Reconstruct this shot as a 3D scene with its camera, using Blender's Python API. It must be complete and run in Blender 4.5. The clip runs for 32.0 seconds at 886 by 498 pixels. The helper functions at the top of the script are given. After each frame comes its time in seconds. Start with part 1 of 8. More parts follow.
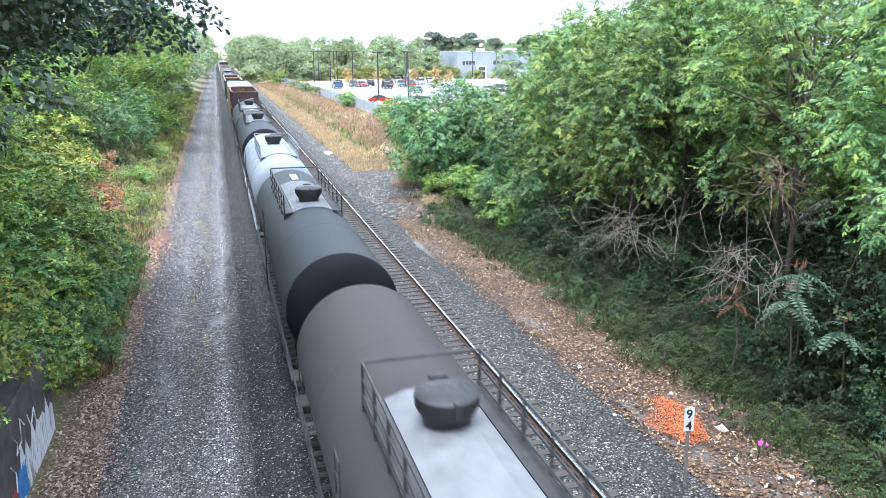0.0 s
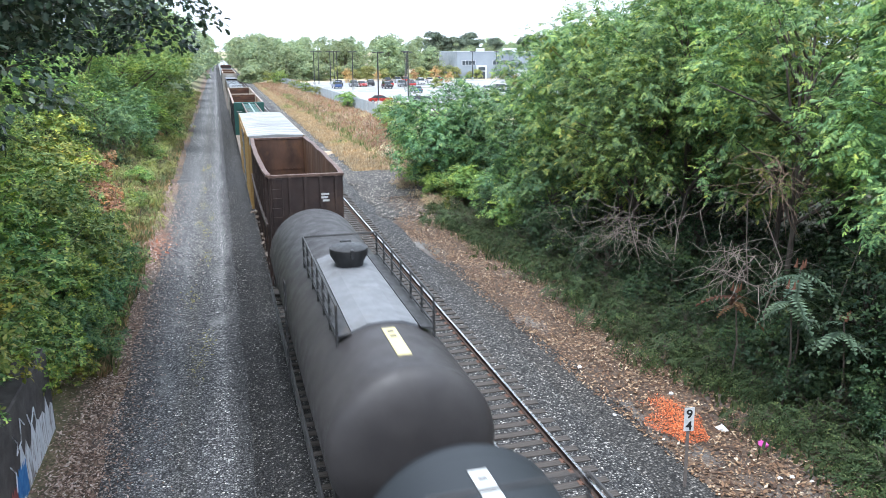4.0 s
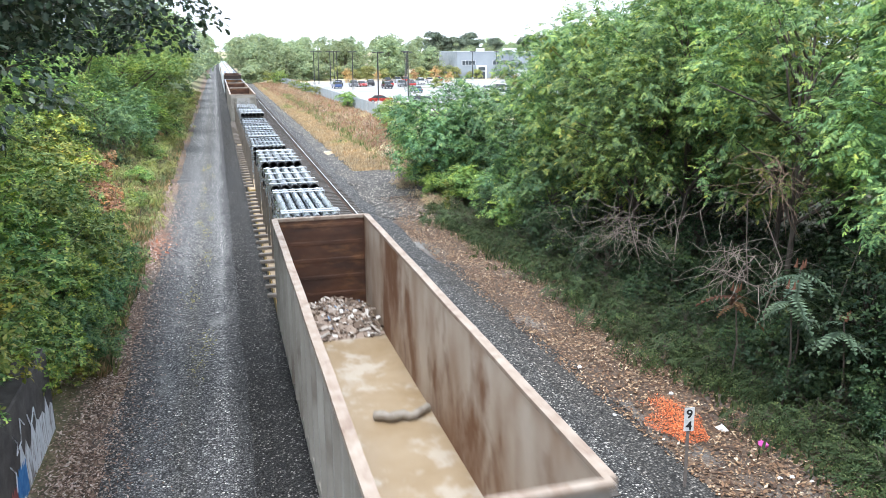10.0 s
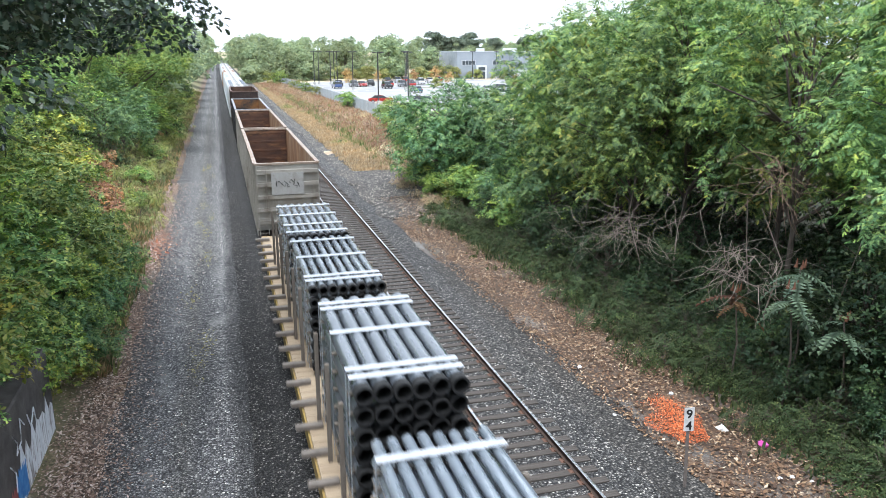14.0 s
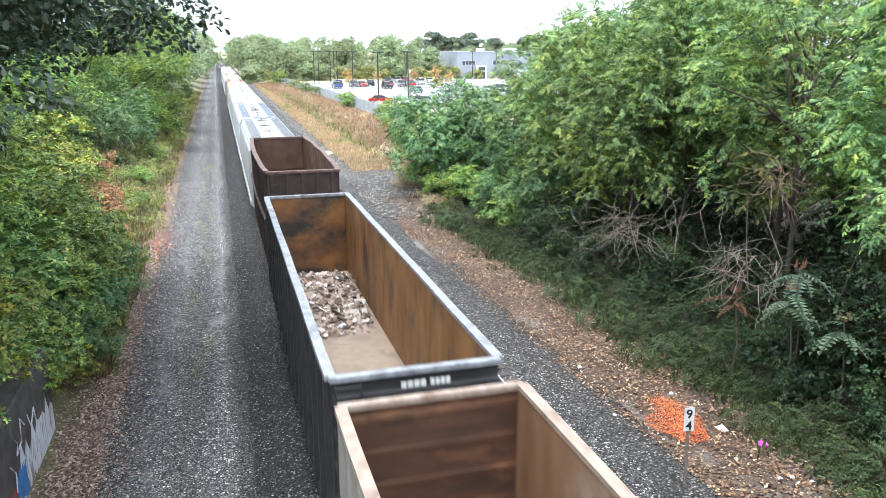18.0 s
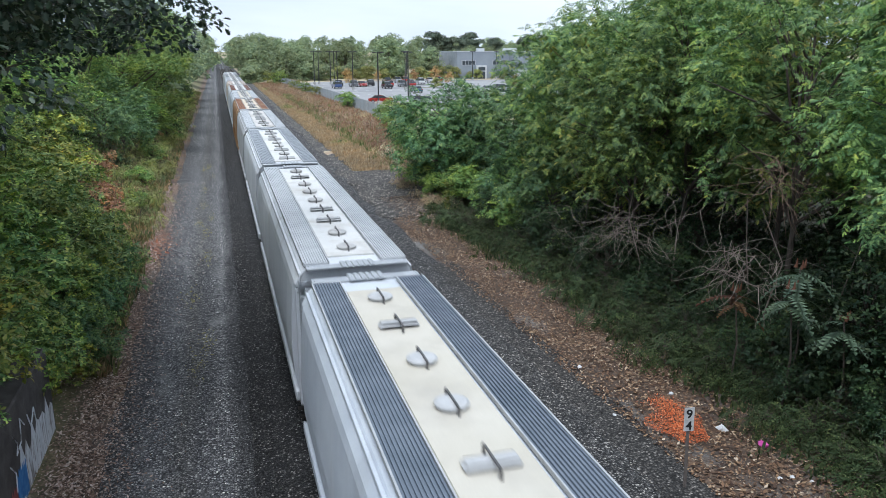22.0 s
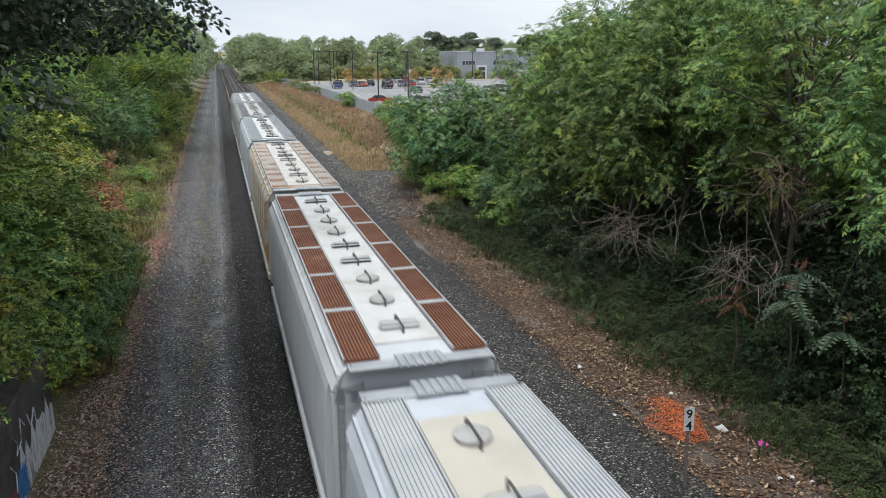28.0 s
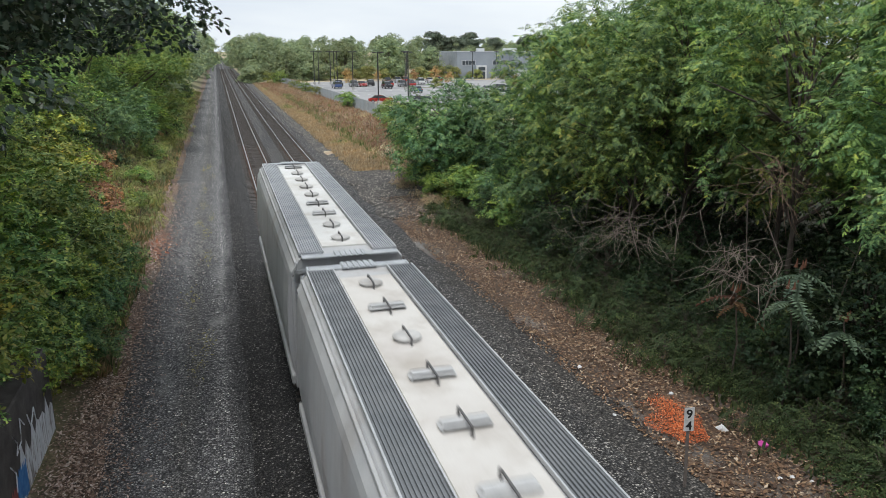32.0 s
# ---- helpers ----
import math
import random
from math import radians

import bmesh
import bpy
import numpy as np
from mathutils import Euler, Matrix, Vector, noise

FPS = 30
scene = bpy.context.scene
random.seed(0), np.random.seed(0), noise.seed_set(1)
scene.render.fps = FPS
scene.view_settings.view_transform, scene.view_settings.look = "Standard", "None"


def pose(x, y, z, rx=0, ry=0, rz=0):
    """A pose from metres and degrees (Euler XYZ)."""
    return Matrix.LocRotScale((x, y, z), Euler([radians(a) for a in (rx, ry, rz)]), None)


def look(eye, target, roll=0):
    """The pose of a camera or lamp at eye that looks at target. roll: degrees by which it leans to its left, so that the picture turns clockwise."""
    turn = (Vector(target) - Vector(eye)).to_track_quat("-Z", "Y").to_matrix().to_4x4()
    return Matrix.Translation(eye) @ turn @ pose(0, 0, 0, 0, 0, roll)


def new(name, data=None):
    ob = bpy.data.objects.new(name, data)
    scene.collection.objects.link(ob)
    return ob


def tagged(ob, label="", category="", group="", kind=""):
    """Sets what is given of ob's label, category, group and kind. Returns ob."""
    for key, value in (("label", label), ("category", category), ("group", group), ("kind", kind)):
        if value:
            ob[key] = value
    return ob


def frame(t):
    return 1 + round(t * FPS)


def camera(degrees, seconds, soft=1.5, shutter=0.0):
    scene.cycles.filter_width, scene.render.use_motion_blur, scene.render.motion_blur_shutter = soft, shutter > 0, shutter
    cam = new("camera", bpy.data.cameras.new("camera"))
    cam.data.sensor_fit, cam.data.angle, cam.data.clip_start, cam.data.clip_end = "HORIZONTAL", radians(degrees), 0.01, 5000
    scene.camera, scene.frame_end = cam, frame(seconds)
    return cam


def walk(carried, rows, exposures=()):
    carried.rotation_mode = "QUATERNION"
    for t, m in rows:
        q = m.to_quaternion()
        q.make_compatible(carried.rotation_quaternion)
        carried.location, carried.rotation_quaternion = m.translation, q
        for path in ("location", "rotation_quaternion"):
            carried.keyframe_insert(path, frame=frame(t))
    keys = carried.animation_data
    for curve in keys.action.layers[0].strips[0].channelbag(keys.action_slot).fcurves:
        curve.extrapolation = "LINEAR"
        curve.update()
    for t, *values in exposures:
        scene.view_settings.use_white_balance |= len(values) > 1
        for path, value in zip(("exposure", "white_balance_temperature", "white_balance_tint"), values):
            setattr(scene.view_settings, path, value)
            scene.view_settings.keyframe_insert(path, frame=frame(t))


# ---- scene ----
cam = camera(60.66, 32.0, soft=0.45, shutter=0.3)
EYE = pose(0, 0, 9.4, 90 - 14.718, 0, -16.257)
walk(cam, [(0, EYE), (32, EYE)],
     exposures=[(0, 1.47, 5960, 10), (1, 1.42, 5977, 10), (2, 1.14, 5993, 10), (3, 0.93, 6010, 10), (5.5, 1.35, 6442, 10), (6, 1.26, 6500, 10), (7, 0.44, 6449, 10), (8, 0.83, 6458, 10), (9, 1.18, 6467, 10), (10, 1.18, 6386, 10), (13, 1.13, 6414, 10), (14, 0.98, 6423, 10), (15, 1.08, 6432, 10), (17, 1.18, 6450, 10), (19, 1.43, 6390, 10), (20, 1.38, 6240, 10), (21, 0.18, 6215, 10), (22, 0.05, 6190, 10), (23, -0.1, 6290, 10), (24, -0.33, 6490, 10), (25, -0.27, 6690, 10), (28, -0.12, 6814, 10), (32, -0.08, 6900, 10)])

# ---- world and sun: a bright overcast day ----
world = bpy.data.worlds.new("overcast_sky")
scene.world = world
world.use_nodes = True
wn, wl = world.node_tree.nodes, world.node_tree.links
wn.clear()
w_out = wn.new("ShaderNodeOutputWorld")
w_bg = wn.new("ShaderNodeBackground")
w_bg.inputs["Strength"].default_value = 0.115
w_sky = wn.new("ShaderNodeTexSky")
w_sky.sky_type = "NISHITA"
w_sky.sun_disc = False
w_sky.sun_elevation, w_sky.sun_rotation = radians(75), radians(209)
w_sky.air_density, w_sky.dust_density = 1.0, 3.0
w_co = wn.new("ShaderNodeTexCoord")
w_map = wn.new("ShaderNodeMapping")
w_map.inputs["Scale"].default_value = (1.2, 1.2, 5.0)
w_noise = wn.new("ShaderNodeTexNoise")
w_noise.inputs["Scale"].default_value = 2.2
w_noise.inputs["Detail"].default_value = 6
w_ramp = wn.new("ShaderNodeValToRGB")
w_ramp.color_ramp.elements[0].position, w_ramp.color_ramp.elements[0].color = 0.3, (7.2, 8.3, 9.8, 1)
w_ramp.color_ramp.elements[1].position, w_ramp.color_ramp.elements[1].color = 0.65, (9.2, 10.2, 11.3, 1)
w_mix = wn.new("ShaderNodeMix")
w_mix.data_type = "RGBA"
w_mix.inputs["Factor"].default_value = 0.86
wl.new(w_co.outputs["Generated"], w_map.inputs["Vector"])
wl.new(w_map.outputs["Vector"], w_noise.inputs["Vector"])
wl.new(w_noise.outputs["Fac"], w_ramp.inputs["Fac"])
wl.new(w_sky.outputs["Color"], w_mix.inputs["A"])
wl.new(w_ramp.outputs["Color"], w_mix.inputs["B"])
wl.new(w_mix.outputs["Result"], w_bg.inputs["Color"])
wl.new(w_bg.outputs["Background"], w_out.inputs["Surface"])

sun = new("sun", bpy.data.lights.new("sun", "SUN"))
sun.data.energy, sun.data.angle, sun.data.color = 2.3, radians(35), (0.97, 0.99, 1.0)
sun.matrix_world = look((-5, -9, 40), (0, 0, 0))

# ---- materials ----
def node_mat(name):
    m = bpy.data.materials.new(name)
    m.use_nodes = True
    nt = m.node_tree
    return m, nt.nodes, nt.links, nt.nodes["Principled BSDF"]


def mix_rgb(n, l, fac, a, b, blend="MIX"):
    x = n.new("ShaderNodeMix")
    x.data_type, x.blend_type = "RGBA", blend
    for sock, v in (("Factor", fac), ("A", a), ("B", b)):
        if isinstance(v, (int, float)):
            x.inputs[sock].default_value = v
        elif isinstance(v, tuple):
            x.inputs[sock].default_value = (*v[:3], 1)
        else:
            l.new(v, x.inputs[sock])
    return x.outputs["Result"]


def noise_fac(n, l, scale, detail=4, stretch=(1, 1, 1), lo=0.35, hi=0.65, shift=(0, 0, 0), rough=0.55):
    co = n.new("ShaderNodeTexCoord")
    mp = n.new("ShaderNodeMapping")
    mp.inputs["Scale"].default_value = stretch
    mp.inputs["Location"].default_value = shift
    t = n.new("ShaderNodeTexNoise")
    t.inputs["Scale"].default_value, t.inputs["Detail"].default_value = scale, detail
    t.inputs["Roughness"].default_value = rough
    r = n.new("ShaderNodeMapRange")
    r.inputs["From Min"].default_value, r.inputs["From Max"].default_value = lo, hi
    l.new(co.outputs["Object"], mp.inputs["Vector"])
    l.new(mp.outputs["Vector"], t.inputs["Vector"])
    l.new(t.outputs["Fac"], r.inputs["Value"])
    return r.outputs["Result"]


def bump_to(n, l, bsdf, height, strength, dist=0.02):
    b = n.new("ShaderNodeBump")
    b.inputs["Strength"].default_value, b.inputs["Distance"].default_value = strength, dist
    l.new(height, b.inputs["Height"])
    l.new(b.outputs["Normal"], bsdf.inputs["Normal"])


def surf(name, c1, c2, scale=3.0, rough=0.6, metal=0.0, stain=None, stain_scale=0.8, stain_lo=0.55, stain_hi=0.7,
         stretch=(1, 1, 1), grain=60, bump=0.15, amount=1.0, coat=0.0, wear=1.0):
    """Two tones in blotches, a fine grain, and stains of a third colour."""
    m, n, l, b = node_mat(name)
    col = mix_rgb(n, l, noise_fac(n, l, scale, 5, stretch), c1, c2)
    fine = noise_fac(n, l, grain, 3, (1, 1, 1), 0.3, 0.7)
    col = mix_rgb(n, l, 0.18, col, mix_rgb(n, l, fine, (0.25, 0.25, 0.25), (1, 1, 1)), "MULTIPLY")
    if stain:
        f = noise_fac(n, l, stain_scale, 7, stretch, stain_lo, stain_hi, (3.1, 7.7, 1.3), 0.65)
        if amount < 1:
            mul = n.new("ShaderNodeMath")
            mul.operation = "MULTIPLY"
            mul.inputs[1].default_value = amount
            l.new(f, mul.inputs[0])
            f = mul.outputs[0]
        col = mix_rgb(n, l, f, col, stain)
    l.new(col, b.inputs["Base Color"])
    rr = n.new("ShaderNodeMapRange")
    rr.inputs["To Min"].default_value, rr.inputs["To Max"].default_value = max(0, rough - 0.12 * wear), min(1, rough + 0.1 * wear)
    l.new(noise_fac(n, l, scale * 2.3, 3, stretch), rr.inputs["Value"])
    l.new(rr.outputs["Result"], b.inputs["Roughness"])
    b.inputs["Metallic"].default_value = metal
    b.inputs["Coat Weight"].default_value = coat
    if bump:
        bump_to(n, l, b, fine, bump, 0.01)
    return m


def leaf_mat(name, cols, trans=0.16, rough=0.42, warm=(1.4, 1.2, 0.72), spec=0.28, vary=0.5):
    """Foliage: each leaf takes its own tone, and lets some light through."""
    m, n, l, b = node_mat(name)
    g = n.new("ShaderNodeNewGeometry")
    r = n.new("ShaderNodeValToRGB")
    r.color_ramp.interpolation = "LINEAR"
    e = r.color_ramp.elements
    while len(e) < len(cols):
        e.new(0.5)
    for i, (p, c) in enumerate(cols):
        e[i].position, e[i].color = p, (*c, 1)
    l.new(g.outputs["Random Per Island"], r.inputs["Fac"])
    big = noise_fac(n, l, 0.75, 3, (1, 1, 1), 0.44, 0.62)
    col = mix_rgb(n, l, big, r.outputs["Color"], mix_rgb(n, l, 1.0, r.outputs["Color"], warm, "MULTIPLY"))
    oi = n.new("ShaderNodeObjectInfo")
    hs = n.new("ShaderNodeHueSaturation")
    mr = n.new("ShaderNodeMapRange")
    mr.inputs["To Min"].default_value, mr.inputs["To Max"].default_value = 0.485, 0.515
    l.new(oi.outputs["Random"], mr.inputs["Value"])
    l.new(mr.outputs["Result"], hs.inputs["Hue"])
    l.new(col, hs.inputs["Color"])
    tone = n.new("ShaderNodeMapRange")            # every plant a little lighter or darker than the next
    tone.inputs["To Min"].default_value, tone.inputs["To Max"].default_value = 1.0 - 0.4 * vary, 1.0 + 0.4 * vary
    l.new(oi.outputs["Random"], tone.inputs["Value"])
    l.new(tone.outputs["Result"], hs.inputs["Value"])
    l.new(hs.outputs["Color"], b.inputs["Base Color"])
    b.inputs["Roughness"].default_value = rough + 0.12
    b.inputs["Specular IOR Level"].default_value = spec
    tr = n.new("ShaderNodeBsdfTranslucent")
    l.new(hs.outputs["Color"], tr.inputs["Color"])
    mx = n.new("ShaderNodeMixShader")
    mx.inputs["Fac"].default_value = trans
    l.new(b.outputs["BSDF"], mx.inputs[1])
    l.new(tr.outputs["BSDF"], mx.inputs[2])
    l.new(mx.outputs["Shader"], n["Material Output"].inputs["Surface"])
    return m


def island_mat(name, cols, rough=0.85):
    m, n, l, b = node_mat(name)
    g = n.new("ShaderNodeNewGeometry")
    r = n.new("ShaderNodeValToRGB")
    e = r.color_ramp.elements
    while len(e) < len(cols):
        e.new(0.5)
    for i, (p, c) in enumerate(cols):
        e[i].position, e[i].color = p, (*c, 1)
    l.new(g.outputs["Random Per Island"], r.inputs["Fac"])
    l.new(r.outputs["Color"], b.inputs["Base Color"])
    b.inputs["Roughness"].default_value = rough
    return m


def gravel_mat(name, cols, scale, tint_a, tint_b, tint_scale=0.5, stretch=(1, 1, 1), bump=0.9):
    """Crushed stone: voronoi cells, each with its own grey, in broad tinted bands."""
    m, n, l, b = node_mat(name)
    co = n.new("ShaderNodeTexCoord")
    v = n.new("ShaderNodeTexVoronoi")
    v.inputs["Scale"].default_value = scale
    l.new(co.outputs["Object"], v.inputs["Vector"])
    sep = n.new("ShaderNodeSeparateColor")
    l.new(v.outputs["Color"], sep.inputs["Color"])
    r = n.new("ShaderNodeValToRGB")
    e = r.color_ramp.elements
    while len(e) < len(cols):
        e.new(0.5)
    for i, (p, c) in enumerate(cols):
        e[i].position, e[i].color = p, (*c, 1)
    l.new(sep.outputs["Red"], r.inputs["Fac"])
    gap = n.new("ShaderNodeMapRange")
    gap.inputs["From Min"].default_value, gap.inputs["From Max"].default_value = 0.28, 0.62
    gap.inputs["To Min"].default_value, gap.inputs["To Max"].default_value = 1.0, 0.0
    l.new(v.outputs["Distance"], gap.inputs["Value"])
    col = mix_rgb(n, l, 1.0, r.outputs["Color"], mix_rgb(n, l, gap.outputs["Result"], (0.2, 0.2, 0.2), (1, 1, 1)), "MULTIPLY")
    tint = mix_rgb(n, l, noise_fac(n, l, tint_scale, 6, stretch, 0.35, 0.65), tint_a, tint_b)
    col = mix_rgb(n, l, 1.0, col, tint, "MULTIPLY")
    l.new(col, b.inputs["Base Color"])
    b.inputs["Roughness"].default_value = 0.9
    inv = n.new("ShaderNodeMath")
    inv.operation = "SUBTRACT"
    inv.inputs[0].default_value = 1.0
    l.new(v.outputs["Distance"], inv.inputs[1])
    bump_to(n, l, b, inv.outputs[0], bump, 0.03)
    return m


STONES = [(0.0, (0.014, 0.014, 0.016)), (0.4, (0.045, 0.045, 0.048)), (0.72, (0.105, 0.104, 0.103)), (0.9, (0.2, 0.195, 0.19)), (1.0, (0.55, 0.53, 0.5))]
M_BALLAST = gravel_mat("ballast_stone", STONES, 20, (1.05, 1.05, 1.08), (1.5, 1.45, 1.38), 0.25, (1, 0.3, 1))
M_CINDER = gravel_mat("dark_cinders", [(0.0, (0.026, 0.026, 0.027)), (0.5, (0.068, 0.066, 0.065)), (0.85, (0.135, 0.131, 0.126)), (1.0, (0.36, 0.345, 0.325))], 17, (0.9, 0.88, 0.87), (1.3, 1.22, 1.15), 0.4, (1, 0.4, 1))
M_DARKBED = gravel_mat("dark_shoulder_stone", [(0.0, (0.012, 0.012, 0.013)), (0.5, (0.03, 0.03, 0.032)), (0.82, (0.07, 0.069, 0.068)), (1.0, (0.36, 0.35, 0.33))], 20, (0.95, 0.95, 1.0), (1.25, 1.2, 1.15), 0.3, (1, 0.3, 1))
M_APRON = gravel_mat("pale_shoulder_gravel", [(0.0, (0.035, 0.033, 0.031)), (0.5, (0.11, 0.104, 0.098)), (0.85, (0.24, 0.226, 0.21)), (1.0, (0.6, 0.57, 0.52))], 9, (0.95, 0.93, 0.92), (1.3, 1.22, 1.15), 0.3, (1, 0.4, 1))
M_RAIL_SIDE = surf("rail_rust", (0.045, 0.028, 0.022), (0.075, 0.046, 0.034), 6, 0.8)
M_RAIL_TOP = surf("rail_polished_steel", (0.62, 0.62, 0.62), (0.5, 0.5, 0.5), 4, 0.28, 1.0, bump=0.02)
M_TIE = surf("weathered_tie_wood", (0.05, 0.042, 0.038), (0.095, 0.082, 0.073), 2.5, 0.9, stretch=(0.6, 8, 4), stain=(0.06, 0.045, 0.038), bump=0.5)
M_PLATE = surf("tie_plate_rust", (0.12, 0.06, 0.04), (0.18, 0.1, 0.07), 8, 0.85)
M_BLACK_STEEL = surf("black_painted_steel", (0.025, 0.025, 0.027), (0.045, 0.043, 0.043), 2, 0.6, stain=(0.1, 0.07, 0.05), stain_lo=0.6, stain_hi=0.8)
M_UNDER = surf("grimy_underframe_steel", (0.03, 0.027, 0.025), (0.07, 0.058, 0.05), 3, 0.85)
M_WHEEL = surf("wheel_steel", (0.1, 0.08, 0.07), (0.16, 0.14, 0.12), 5, 0.6, 0.6)
M_GALV = surf("galvanised_grating", (0.42, 0.44, 0.46), (0.52, 0.54, 0.56), 3, 0.5, 0.5)


# ---- mesh helpers ----
class Geo:
    """Vertices and faces of one mesh part, in its thing's space."""

    def __init__(self):
        self.v, self.f = [], []

    def add(self, vs, fs):
        k = len(self.v)
        self.v.extend(vs)
        self.f.extend([tuple(i + k for i in q) for q in fs])
        return self

    def box(self, x0, x1, y0, y1, z0, z1):
        return self.add([(x, y, z) for x in (x0, x1) for y in (y0, y1) for z in (z0, z1)],
                        [(0, 1, 3, 2), (4, 6, 7, 5), (0, 4, 5, 1), (2, 3, 7, 6), (0, 2, 6, 4), (1, 5, 7, 3)])

    def cbox(self, x0, x1, y0, y1, z0, z1, c=0.01):
        """A box with its edges along y, and its end edges, cut off."""
        ring = lambda y, d: [(x0 + c + d, y, z0 + d), (x1 - c - d, y, z0 + d), (x1 - d, y, z0 + c + d), (x1 - d, y, z1 - c - d),
                             (x1 - c - d, y, z1 - d), (x0 + c + d, y, z1 - d), (x0 + d, y, z1 - c - d), (x0 + d, y, z0 + c + d)]
        return self.rings([ring(y0, c * 0.7), ring(y0 + c, 0), ring(y1 - c, 0), ring(y1, c * 0.7)])

    def rings(self, rows, caps=True, closed=True):
        n, k = len(rows[0]), len(self.v)
        for r in rows:
            self.v.extend(r)
        m = n if closed else n - 1
        for a in range(len(rows) - 1):
            for i in range(m):
                j = (i + 1) % n
                self.f.append((k + a * n + i, k + a * n + j, k + (a + 1) * n + j, k + (a + 1) * n + i))
        if caps:
            self.f.append(tuple(k + i for i in reversed(range(n))))
            self.f.append(tuple(k + (len(rows) - 1) * n + i for i in range(n)))
        return self

    def tube(self, pts, r, n=8, r1=None, caps=True):
        pts = [Vector(p) for p in pts]
        r1 = r if r1 is None else r1
        rows = []
        for i, p in enumerate(pts):
            d = (pts[min(i + 1, len(pts) - 1)] - pts[max(i - 1, 0)]).normalized()
            a = d.cross(Vector((0, 0, 1)) if abs(d.z) < 0.9 else Vector((1, 0, 0))).normalized()
            b = d.cross(a)
            rr = r + (r1 - r) * i / max(1, len(pts) - 1)
            rows.append([tuple(p + (a * math.cos(t) + b * math.sin(t)) * rr) for t in (2 * math.pi * k / n for k in range(n))])
        return self.rings(rows, caps)

    def prism(self, prof, y0, y1):
        """A closed (x, z) outline drawn out along y."""
        return self.rings([[(x, y0, z) for x, z in prof], [(x, y1, z) for x, z in prof]])

    def mesh(self, name, mat, smooth=False):
        me = bpy.data.meshes.new(name)
        me.from_pydata(self.v, [], self.f)
        for mm in (mat if isinstance(mat, (list, tuple)) else [mat]):
            me.materials.append(mm)
        bm = bmesh.new()
        bm.from_mesh(me)
        bmesh.ops.recalc_face_normals(bm, faces=bm.faces)
        bm.to_mesh(me)
        bm.free()
        if smooth:
            me.polygons.foreach_set("use_smooth", [True] * len(me.polygons))
            me.set_sharp_from_angle(angle=radians(38))
        return me


def part(name, geo, mat, parent=None, label="", smooth=False, kind=""):
    """ONE mesh object, under a thing or a part."""
    ob = new(name, geo if isinstance(geo, bpy.types.Mesh) else geo.mesh(name, mat, smooth))
    ob.parent = parent
    return tagged(ob, label, kind=kind)


def thing(name, m, label, category, group="", kind=""):
    ob = new(name)
    ob.empty_display_size = 0.3
    ob.matrix_world = m
    return tagged(ob, label, category, group, kind)


def raw_mesh(name, v, f, mat, smooth=False):
    """A large mesh from arrays: f is (n, 3) or (n, 4)."""
    v, f = np.asarray(v, dtype=np.float32), np.asarray(f, dtype=np.int32)
    me = bpy.data.meshes.new(name)
    k = f.shape[1]
    me.vertices.add(len(v))
    me.vertices.foreach_set("co", v.ravel())
    me.loops.add(f.size)
    me.loops.foreach_set("vertex_index", f.ravel())
    me.polygons.add(len(f))
    me.polygons.foreach_set("loop_start", np.arange(0, f.size, k, dtype=np.int32))
    if smooth:
        me.polygons.foreach_set("use_smooth", np.ones(len(f), dtype=bool))
    me.materials.append(mat)
    me.update(calc_edges=True)
    me.validate()
    return me


MOVERS = []  # (thing, its place along the train)


def on_train(ob, u, dx=0.0, dz=0.0):
    MOVERS.append((ob, u, dx, dz))
    return ob


# ---- ground, road, ballast and the two tracks ----
XL, XR = 2.86, 6.70          # centre lines of the two tracks; rail heads lie at z = 0


def interp(x, pts):
    return float(np.interp(x, [p[0] for p in pts], [p[1] for p in pts]))


BANK = [(-400, 5), (-60, 4.5), (-14, 3.0), (-9, 1.7), (-6.5, 0.6), (-5.0, -0.2), (-4.2, -0.45), (0.4, -0.45), (1.0, -0.55), (9.0, -0.55),
        (9.6, -0.42), (12.5, -0.34), (14.5, -0.1), (18, 0.0), (22, 0.02), (900, 0.02)]


def gz(x, y):
    b = interp(x, BANK)
    if y > 170:
        b *= 1 if x > -4.2 else max(0.35, 1 - (y - 170) / 200)
    return b


